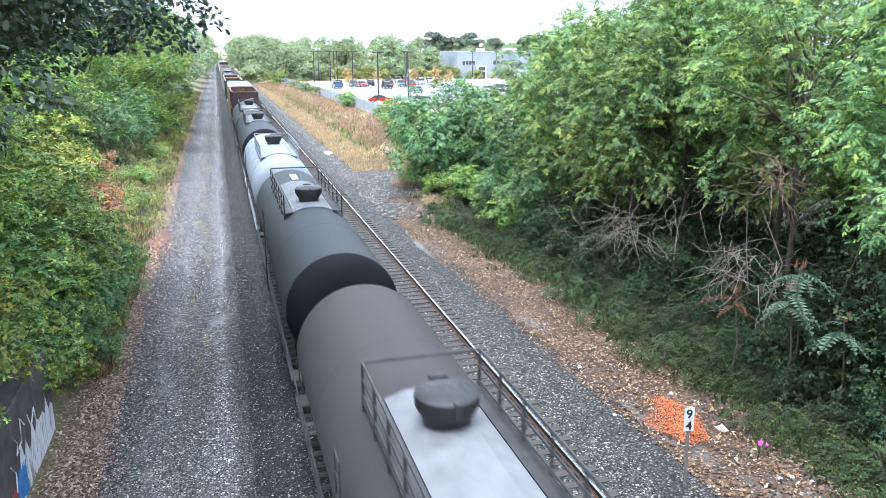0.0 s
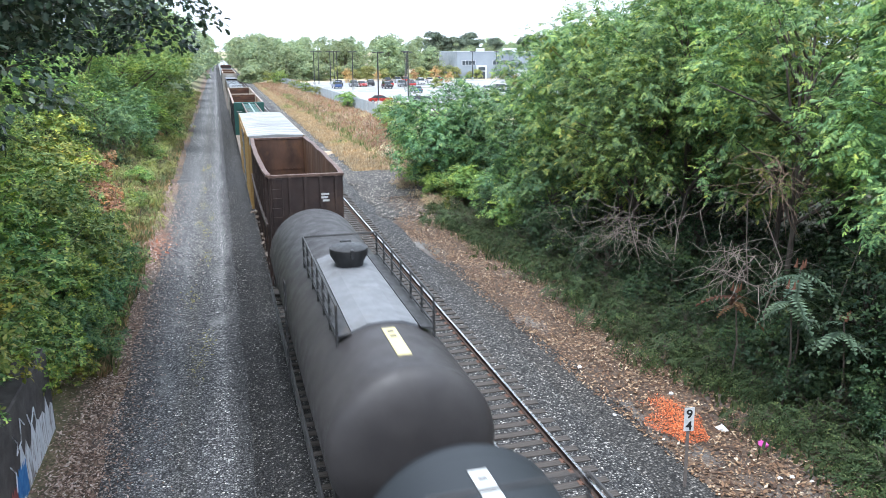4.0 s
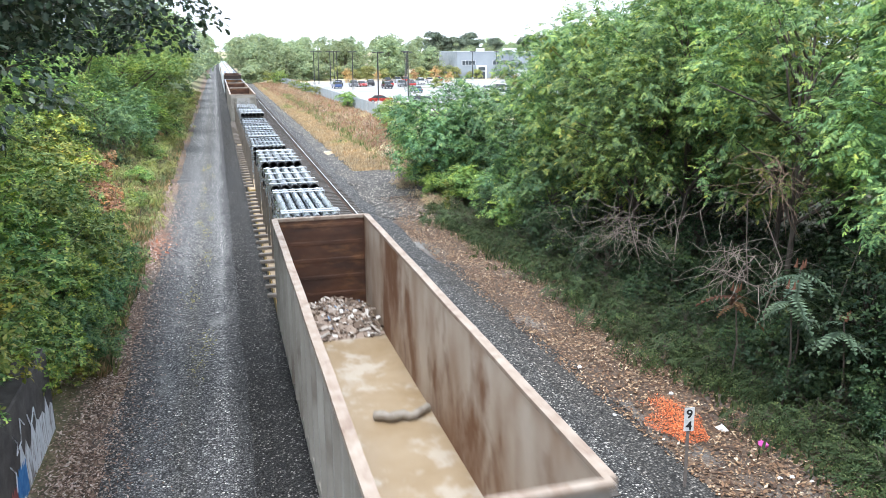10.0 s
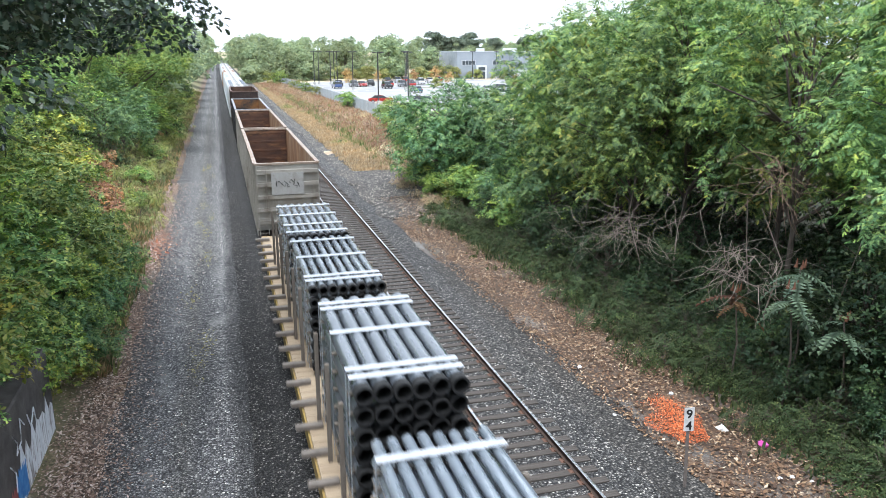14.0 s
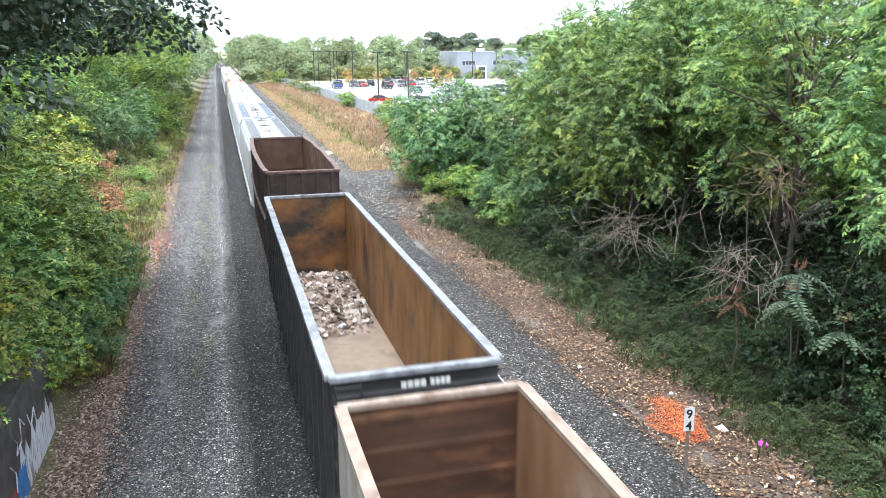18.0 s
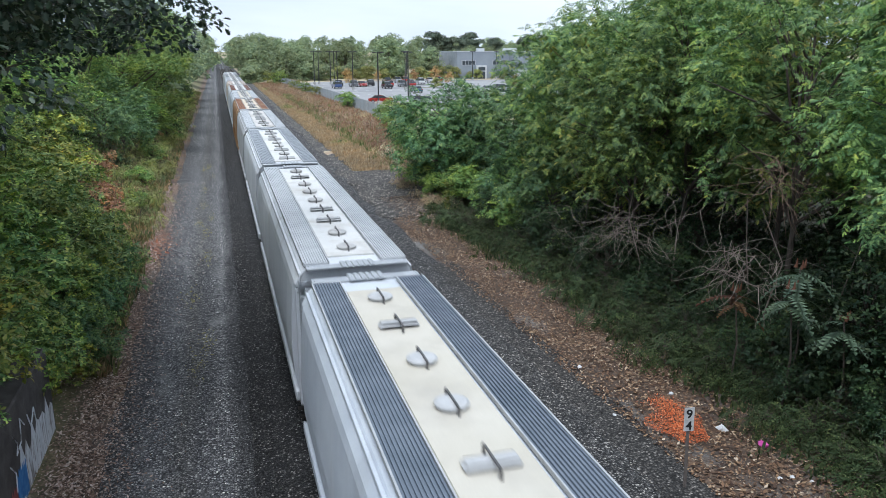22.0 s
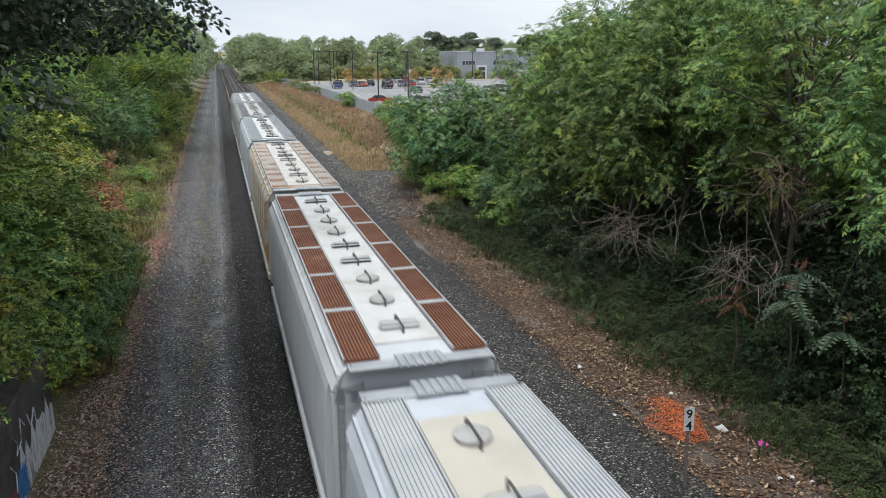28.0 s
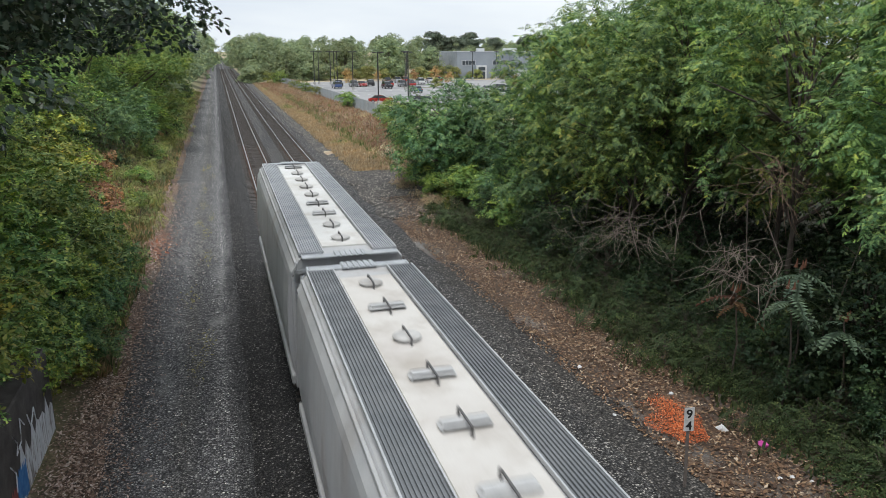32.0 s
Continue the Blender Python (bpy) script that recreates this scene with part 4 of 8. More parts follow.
scrap(297.6, 307.4, 2.0, 1.3, M_SCRAP_BRIGHT, "long heap of pale mixed rubbish on the gondola's floor", 9, 640, 1.55, xo=-0.2, size=1.0)


# ---- covered hoppers ----
HOP_HALF = [(0.0, 4.50), (0.6, 4.49), (1.2, 4.44), (1.27, 4.39), (1.45, 4.1), (1.49, 3.92), (1.54, 3.2), (1.57, 2.4), (1.53, 1.7), (1.45, 1.25)]
HATCHES_TEN = "rcrccrrcrc"


def hopper(u0, u1, body, board, centre, label, hatches=HATCHES_TEN, hatch_mat=None, strips=None, posts=False):
    L = u1 - u0
    y0, y1 = -L / 2, L / 2
    car = on_train(thing("covered_hopper_car", pose(XL, 0, 0), label, "hopper car", "train cars"), (u0 + u1) / 2)
    prof = [(-x, z) for x, z in reversed(HOP_HALF)] + HOP_HALF[1:]
    b = part("body", Geo().prism(prof, y0 + 0.35, y1 - 0.35), body, car)
    for i in range(1, 7):                         # plate joints round the flanks
        y = y0 + 0.35 + i * (L - 0.7) / 7
        part("plate_joint", Geo().rings([[(x * 1.003, y + d, z * 1.0015) for x, z in prof] for d in (-0.02, 0.02)], caps=False, closed=False), body, b, smooth=True)
    for e, y in ((-1, y0), (1, y1)):              # sloped ends under an overhanging roof hood
        hood = [(x, z) for x, z in prof if z > 4.0]
        part("roof_hood", Geo().prism(hood + [(hood[-1][0] - 0.06, hood[-1][1] - 0.03)] + [(-hood[-1][0] + 0.06, hood[-1][1] - 0.03)], min(y, y - e * 0.36), max(y, y - e * 0.36)), body, b, smooth=True)
        g = Geo()
        for x in (-1.4, -1.18, 1.18, 1.4):
            g.box(x - 0.05, x + 0.05, min(y - e * 0.02, y - e * 0.14), max(y - e * 0.02, y - e * 0.14), 1.1, 4.0)
        g.box(-1.45, 1.45, min(y, y - e * 0.3), max(y, y - e * 0.3), 1.05, 1.25)
        part("end_post", g, body, b)
        ladder(b, -1.15, y + e * 0.03, 1.2, 4.2, "x", M_GALV)
        ladder(b, 1.15, y + e * 0.03, 1.2, 4.2, "x", M_GALV)
        coupler(car, y, e)
        truck(car, y - e * 1.9)
        part("slope_sheet", Geo().prism([(-1.4, 1.3), (1.4, 1.3), (1.2, 1.1), (-1.2, 1.1)], y - e * 3.4 - 0.6, y - e * 3.4 + 0.6), body, b)
    if posts:
        for i in range(22):
            y = y0 + 0.5 + i * (L - 1.0) / 21
            for s in (-1, 1):
                part("side_post", Geo().rings([[(s * 1.56, y - 0.04, 1.3), (s * 1.63, y - 0.03, 1.3), (s * 1.63, y + 0.03, 1.3), (s * 1.56, y + 0.04, 1.3)], [(s * 1.4, y - 0.04, 3.95), (s * 1.47, y - 0.03, 3.95), (s * 1.47, y + 0.03, 3.95), (s * 1.4, y + 0.04, 3.95)]]), body, b)
    # side sills and jacking pads
    for s in (-1, 1):
        part("side_sill", Geo().cbox(s * 1.5 - 0.05, s * 1.5 + 0.05, y0 + 0.1, y1 - 0.1, 1.12, 1.36, 0.02), body, car)
        part("roof_edge", Geo().cbox(s * 1.33 - 0.03, s * 1.33 + 0.03, y0 + 0.06, y1 - 0.06, 4.27, 4.365, 0.01), body, b)
    for i in range(3):
        y = (i - 1) * L * 0.22
        part("outlet_bay", Geo().rings([[(-1.3, y - 1.5, 1.25), (1.3, y - 1.5, 1.25), (1.3, y + 1.5, 1.25), (-1.3, y + 1.5, 1.25)], [(-0.4, y - 0.3, 0.5), (0.4, y - 0.3, 0.5), (0.4, y + 0.3, 0.5), (-0.4, y + 0.3, 0.5)]]), body, car)
    # pale centre strip with the hatches
    roof = part("roof_strip", Geo().prism([(-0.6, 4.488), (-0.57, 4.53), (0.57, 4.53), (0.6, 4.488)], y0 + 0.75, y1 - 0.75), centre, car, "chalky white hatch strip")
    hm = hatch_mat or M_HATCH
    hatches = hatches[:9]
    n = len(hatches)
    for i, c in enumerate(hatches):
        y = y1 - 1.7 - i * 3.95 if n == 4 else y1 - 1.42 - i * (L - 2.84) / (n - 1)
        if c == "r":
            g = Geo().cbox(-0.37, 0.37, y - 0.13, y + 0.13, 4.53, 4.61, 0.035)
            g.cbox(-0.34, 0.34, y - 0.085, y + 0.085, 4.61, 4.64, 0.02)
        else:
            rows = [[(r * math.cos(a), y + r * math.sin(a), z) for a in (2 * math.pi * k / 20 for k in range(20))] for r, z in ((0.22, 4.53), (0.22, 4.575), (0.255, 4.575), (0.255, 4.6), (0.2, 4.63), (0.04, 4.655))]
            g = Geo().rings(rows)
        h = part("hatch", g, hm if c == "c" else M_HATCH_PALE, roof, "round hatch cover" if c == "c" else "rectangular hatch cover")
        g = Geo().cbox(-0.016, 0.016, y - 0.34, y + 0.3, 4.655, 4.685, 0.006)
        for q in (y - 0.33, y + 0.29):
            g.box(-0.02, 0.02, q - 0.012, q + 0.012, 4.53, 4.66)
        part("hold_down_bar", g, M_HATCH_BAR, h, "dark latch bar")
    # ribbed running boards, left and right of the strip
    for s in (-1, 1):
        xa, xb = 0.63, 1.22
        nb, pr = 10, [(xb, 4.5), (xa, 4.5)]
        for k in range(nb):                       # one pressed sheet with ridges
            x, w = xa + k * (xb - xa) / nb, (xb - xa) / nb
            pr += [(x + 0.002, 4.534), (x + w * 0.3, 4.534), (x + w * 0.4, 4.56), (x + w * 0.88, 4.56), (x + w * 0.98, 4.534)]
        run = part("running_board", Geo().prism([(s * x, z) for x, z in pr], y0 + 0.12, y1 - 0.12), board, car, "ribbed roof running board")
        g = Geo().box(s * xa - 0.012, s * xa + 0.012, y0 + 0.12, y1 - 0.12, 4.52, 4.59).box(s * xb - 0.014, s * xb + 0.014, y0 + 0.12, y1 - 0.12, 4.5, 4.58)
        part("board_edge", g, M_EDGE, run, "pale metal edge strip")
        if strips:
            for k in range(1, strips + 1):
                y = y0 + 0.12 + k * (L - 0.24) / (strips + 1)
                g = Geo().box(min(s * xa, s * xb), max(s * xa, s * xb), y - 0.09, y + 0.09, 4.561, 4.567)
                part("joint_plate", g, M_EDGE, run, "pale joint plate")
    for e, y in ((-1, y0), (1, y1)):              # crossover boards at the ends
        g = Geo().cbox(-1.2, 1.2, min(y, y + e * 0.3), max(y, y + e * 0.3), 4.49, 4.545, 0.012)
        part("crossover_board", g, M_GALV, car, "ribbed crossover walk")
        pr = [(0.4, 4.548), (-0.4, 4.548)]
        for k in range(6):
            x = -0.4 + k * 0.1333
            pr += [(x + 0.005, 4.552), (x + 0.03, 4.575), (x + 0.1, 4.575), (x + 0.125, 4.552)]
        g = Geo().prism(pr, min(y - e * 0.1, y + e * 0.42), max(y - e * 0.1, y + e * 0.42))
        part("end_step", g, M_GALV, car, "ribbed end step")
        for s in (-1, 1):
            part("grab_iron", Geo().tube([(s * 1.13, y + e * 0.1, 4.56), (s * 1.3, y + e * 0.1, 4.35), (s * 1.4, y + e * 0.05, 3.9)], 0.02, 6), M_GALV, car)
    return car


def chalk(name, a, b, st=(0.42, 0.39, 0.34)):
    return surf(name, a, b, 1.0, 0.75, stain=st, stain_scale=0.9, stain_lo=0.48, stain_hi=0.72, amount=0.7, bump=0.1)


M_HATCH = surf("dusty_grey_hatch", (0.42, 0.415, 0.405), (0.55, 0.54, 0.525), 3, 0.65, stain=(0.27, 0.25, 0.23))
M_HATCH_PALE = surf("pale_hatch", (0.46, 0.465, 0.47), (0.56, 0.56, 0.56), 3, 0.6)
M_HATCH_BAR = surf("dark_latch_steel", (0.1, 0.1, 0.1), (0.18, 0.17, 0.17), 5, 0.6, 0.4)
M_EDGE = surf("pale_edge_metal", (0.55, 0.56, 0.57), (0.44, 0.45, 0.46), 3, 0.5, 0.3)
M_H_WHITE = surf("white_grey_hopper_paint", (0.62, 0.645, 0.68), (0.72, 0.74, 0.765), 0.8, 0.5, stain=(0.424, 0.396, 0.367), stain_lo=0.55, stain_hi=0.8, stretch=(1, 1, 0.25))
M_H_BLUE = surf("pale_blue_grey_hopper_paint", (0.56, 0.605, 0.665), (0.66, 0.70, 0.745), 0.8, 0.5, stain=(0.467, 0.480, 0.494), stain_lo=0.55, stain_hi=0.8, stretch=(1, 1, 0.25))
M_H_GREY = surf("grey_hopper_paint", (0.42, 0.43, 0.44), (0.51, 0.51, 0.515), 0.8, 0.55, stain=(0.308, 0.271, 0.246), stain_lo=0.5, stain_hi=0.8, stretch=(1, 1, 0.25))
M_H_RUST = surf("tan_hopper_paint_with_rust", (0.36, 0.22, 0.11), (0.28, 0.16, 0.075), 0.9, 0.65, stain=(0.2, 0.075, 0.03), stain_lo=0.47, stain_hi=0.62, stretch=(1, 1, 0.3))
M_B_DARK = surf("dark_blue_grey_running_board", (0.135, 0.165, 0.205), (0.19, 0.22, 0.265), 1.2, 0.55, 0.3)
M_B_DGREY = surf("dark_neutral_running_board", (0.15, 0.16, 0.172), (0.205, 0.213, 0.223), 1.2, 0.55, 0.3)
M_B_MID = surf("mid_grey_running_board", (0.330, 0.347, 0.369), (0.407, 0.424, 0.440), 1.2, 0.55, 0.3)
M_B_PALE = surf("pale_running_board", (0.47, 0.49, 0.51), (0.55, 0.565, 0.58), 1.2, 0.6, 0.0)
M_B_BLUE = surf("blue_grey_running_board", (0.306, 0.332, 0.365), (0.365, 0.391, 0.416), 1.2, 0.5, 0.3)
M_B_RUST = surf("rust_brown_running_board", (0.17, 0.065, 0.035), (0.22, 0.09, 0.05), 1.6, 0.85, stain=(0.3, 0.16, 0.1), stain_lo=0.6, stain_hi=0.8)


def patched(name, base, base2, spots, period, share, soft=0.18, stretch=(1, 1, 1), streak=1.2):
    """Paint with rusted patches that come back at every panel along the car."""
    m, n, l, b = node_mat(name)
    co = n.new("ShaderNodeTexCoord")
    sep = n.new("ShaderNodeSeparateXYZ")
    l.new(co.outputs["Object"], sep.inputs["Vector"])
    w = n.new("ShaderNodeMath")
    w.operation = "MULTIPLY"
    w.inputs[1].default_value = 2 * math.pi / period
    l.new(sep.outputs["Y"], w.inputs[0])
    sn = n.new("ShaderNodeMath")
    sn.operation = "SINE"
    l.new(w.outputs[0], sn.inputs[0])
    ad = n.new("ShaderNodeMath")
    ad.operation = "MULTIPLY_ADD"
    ad.inputs[1].default_value = 0.19
    l.new(sn.outputs[0], ad.inputs[0])
    l.new(noise_fac(n, l, streak, 6, stretch, 0.1, 0.9, (5, 1, 2), 0.65), ad.inputs[2])
    mr = n.new("ShaderNodeMapRange")
    mr.inputs["From Min"].default_value, mr.inputs["From Max"].default_value = share, share + soft
    l.new(ad.outputs[0], mr.inputs["Value"])
    col = mix_rgb(n, l, noise_fac(n, l, 1.3, 5), base, base2)
    rust = mix_rgb(n, l, noise_fac(n, l, 2.6, 5, (1, 1, 1), 0.35, 0.65), spots[0], spots[1])
    l.new(mix_rgb(n, l, mr.outputs["Result"], col, rust), b.inputs["Base Color"])
    b.inputs["Roughness"].default_value = 0.68
    bump_to(n, l, b, noise_fac(n, l, 50, 3), 0.15, 0.01)
    return m


M_B_SPOT = patched("rust_spotted_running_board", (0.55, 0.51, 0.46), (0.48, 0.43, 0.38), ((0.24, 0.12, 0.07), (0.36, 0.2, 0.12)), 1.45, 0.52)
M_H_STREAK = patched("dirty_white_hopper_paint_with_orange_rust", (0.6, 0.58, 0.54), (0.5, 0.47, 0.42), ((0.42, 0.22, 0.08), (0.5, 0.33, 0.17)), 1.45, 0.57, 0.16, (1, 1, 1.3))
M_C_STAINED = patched("rust_stained_white_hatch_strip", (0.65, 0.63, 0.6), (0.57, 0.53, 0.49), ((0.42, 0.3, 0.22), (0.52, 0.42, 0.34)), 2.9, 0.7, 0.2)
M_B_BANDED = patched("banded_rust_running_board", (0.55, 0.44, 0.33), (0.45, 0.31, 0.2), ((0.17, 0.06, 0.025), (0.26, 0.105, 0.04)), 1.7, 0.24, 0.15)
M_C_RUSTPATCH = patched("cream_hatch_strip_with_rust_patches", (0.68, 0.61, 0.5), (0.6, 0.52, 0.41), ((0.3, 0.15, 0.07), (0.42, 0.26, 0.14)), 3.1, 0.62, 0.12)
M_C_CREAM = chalk("cream_hatch_strip", (0.56, 0.52, 0.435), (0.62, 0.58, 0.5))
M_C_WHITE = chalk("white_hatch_strip", (0.627, 0.627, 0.610), (0.706, 0.706, 0.694))
M_C_DIRTY = chalk("dirty_white_hatch_strip", (0.55, 0.52, 0.49), (0.62, 0.6, 0.57), (0.33, 0.29, 0.25))

HOPPERS = [
    (309.8, 325.4, M_H_GREY, M_B_DGREY, M_C_WHITE, "grey-white covered hopper with four sparse hatches", "rrrr", M_HATCH, None),
    (326.8, 342.9, M_H_BLUE, M_B_DARK, M_C_CREAM, "pale blue-grey covered hopper with a cream hatch strip", "crccrrcrcc", M_HATCH_PALE, None),
    (344.3, 360.0, M_H_WHITE, M_B_PALE, M_C_WHITE, "white covered hopper with pale running boards", "crcccrrccr", M_HATCH, None),
    (361.3, 376.7, M_H_WHITE, M_B_BLUE, M_C_WHITE, "white covered hopper with blue-grey running boards", "crcrccrcrc", M_HATCH, None),
    (377.9, 392.9, M_H_GREY, M_B_PALE, M_C_DIRTY, "dirty grey covered hopper with pale ribbed boards", "ccrcrrcrcr", M_HATCH, None),
    (394.4, 409.6, M_H_RUST, M_B_BANDED, M_C_RUSTPATCH, "tan covered hopper with a heavily rusted roof", "crcrccrcrc", M_HATCH, None),
    (411.0, 426.2, M_H_BLUE, M_B_PALE, M_C_CREAM, "pale blue-grey covered hopper with a cream hatch strip and pale boards", "crcrcrcrcr", M_HATCH, None),
    (427.6, 442.6, M_H_WHITE, M_B_RUST, M_C_WHITE, "white covered hopper with rust-brown running boards", "rcccrrccrr", M_HATCH, 5),
    (444.0, 458.8, M_H_STREAK, M_B_SPOT, M_C_STAINED, "white covered hopper with rust-spotted boards", "rccrrccrcr", M_HATCH, None),
    (460.2, 475.2, M_H_BLUE, M_B_MID, M_C_WHITE, "pale blue-grey covered hopper with grey boards", "crccrrccrc", M_HATCH, None),
    (476.6, 492.6, M_H_GREY, M_B_DGREY, M_C_DIRTY, "grey covered hopper with dark ribbed boards", "crcrrrccrc", M_HATCH, None),
    (494.0, 509.8, M_H_GREY, M_B_MID, M_C_WHITE, "grey covered hopper, the train's last car", "rccccrrcccr", M_HATCH, None),
]
for u0, u1, body, board, centre, label, hat, hm, strips in HOPPERS:
    hopper(u0, u1, body, board, centre, label, hat, hm, strips, body is M_H_RUST)


# ---- yellow boxcar ----
def boxcar(u0, u1):
    L = u1 - u0
    y0, y1 = -L / 2, L / 2
    car = on_train(thing("boxcar", pose(XL, 0, 0), "yellow boxcar with outside posts and a white roof", "boxcar", "train cars"), (u0 + u1) / 2)
    hw = 1.43
    for s in (-1, 1):
        w = part("side_wall", Geo().box(min(s * hw, s * (hw - 0.08)), max(s * hw, s * (hw - 0.08)), y0, y1, 1.1, 4.85), M_BOX, car, "yellow side with ribbed posts")
        for i in range(19):
            y = y0 + 0.25 + i * (L - 0.5) / 18
            if abs(y) < 1.9:
                continue
            part("post", Geo().cbox(min(s * hw, s * (hw + 0.1)), max(s * hw, s * (hw + 0.1)), y - 0.09, y + 0.09, 1.15, 4.78, 0.02), M_BOX, w)
        d = part("sliding_door", Geo().cbox(min(s * hw, s * (hw + 0.09)), max(s * hw, s * (hw + 0.09)), -1.75, 1.75, 1.2, 4.7, 0.02), M_BOX_DOOR, w, "dark sliding door")
        for k in range(6):
            part("door_rib", Geo().box(min(s * (hw + 0.09), s * (hw + 0.13)), max(s * (hw + 0.09), s * (hw + 0.13)), -1.7, 1.7, 1.4 + k * 0.58, 1.47 + k * 0.58), M_BOX_DOOR, d)
        part("top_rail", Geo().cbox(s * (hw + 0.02) - 0.07, s * (hw + 0.02) + 0.07, y0, y1, 4.78, 4.93, 0.02), M_BOX, w)
        part("side_sill", Geo().box(s * hw - 0.06, s * hw + 0.06, y0, y1, 0.95, 1.15), M_BOX, car)
        part("door_track", Geo().cbox(s * (hw + 0.1) - 0.03, s * (hw + 0.1) + 0.03, -3.9, 3.9, 4.62, 4.74, 0.01), M_BOX, w)
    for e, y in ((-1, y0), (1, y1)):
        g = Geo().box(-hw, hw, min(y, y - e * 0.08), max(y, y - e * 0.08), 1.1, 4.5)
        w = part("end_wall", g, M_BOX, car, "yellow corrugated end")
        for k in range(7):
            z = 1.35 + k * 0.45
            part("end_rib", Geo().cbox(-hw + 0.1, hw - 0.1, min(y, y + e * 0.08), max(y, y + e * 0.08), z, z + 0.22, 0.03), M_BOX, w)
        g = Geo().rings([[(-hw, y - e * 0.03, 4.45), (hw, y - e * 0.03, 4.45), (hw, y - e * 0.03, 4.9), (0, y - e * 0.03, 4.985), (-hw, y - e * 0.03, 4.9)],
                         [(-hw, y + e * 0.04, 4.45), (hw, y + e * 0.04, 4.45), (hw, y + e * 0.04, 4.9), (0, y + e * 0.04, 4.985), (-hw, y + e * 0.04, 4.9)]])
        f = part("end_fascia", g, M_BOX_ROOF, w, "whitish end panel above the end wall")
        for x0, x1 in ((-1.28, -0.98), (-0.94, -0.62), (-0.56, -0.34), (0.42, 0.68), (0.72, 0.98), (1.02, 1.26)):
            part("marking_bar", Geo().box(x0, x1, min(y + e * 0.04, y + e * 0.045), max(y + e * 0.04, y + e * 0.045), 4.72, 4.82), M_BAR, f)
        coupler(car, y, e)
        truck(car, y - e * 2.3)
        ladder(w, -1.1, y + e * 0.14, 1.0, 2.6, "x", M_BLACK_STEEL)
    roof = part("roof", Geo().prism([(-hw - 0.06, 4.9), (-hw - 0.05, 4.93), (0, 5.0), (hw + 0.05, 4.93), (hw + 0.06, 4.9)], y0 - 0.03, y1 + 0.03), M_BOX_ROOF, car, "chalky white panelled roof")
    for i in range(15):                            # pressed panels with bowed seams
        y = y0 + 0.55 + i * (L - 1.1) / 14
        rows = []
        for x in np.linspace(-hw, hw, 9):
            z = 4.998 - 0.066 * abs(x) / hw
            h = 0.06 * (1 - (x / (hw + 0.15)) ** 4)
            bend = 0.12 * (1 - (x / hw) ** 2) * math.sin(i * 1.7)
            rows.append([(x, y - 0.3 + bend, z + 0.002), (x, y - 0.25 + bend, z + h), (x, y + 0.1 + bend, z + h), (x, y + 0.3 + bend, z + 0.002)])
        part("roof_panel", Geo().rings(rows), M_BOX_ROOF, roof, smooth=True)
    part("floor", Geo().box(-hw, hw, y0, y1, 0.95, 1.1), M_UNDER, car)
    return car


M_BOX = surf("yellow_boxcar_paint", (0.33, 0.21, 0.075), (0.26, 0.165, 0.065), 1.0, 0.55, stain=(0.2, 0.11, 0.045), stain_lo=0.5, stain_hi=0.72, stretch=(1, 1, 0.3))
M_BOX_DOOR = surf("dark_boxcar_door", (0.05, 0.05, 0.055), (0.08, 0.078, 0.08), 1.5, 0.6)
M_BOX_ROOF = surf("chalky_galvanised_roof", (0.28, 0.285, 0.292), (0.36, 0.36, 0.36), 0.5, 0.6, stain=(0.17, 0.17, 0.172), stain_scale=0.9, stain_lo=0.45, stain_hi=0.7, stretch=(0.35, 1.6, 1))
M_BAR = surf("dark_lettering_bar", (0.16, 0.16, 0.17), (0.2, 0.2, 0.2), 5, 0.6)
boxcar(101.6, 117.4)


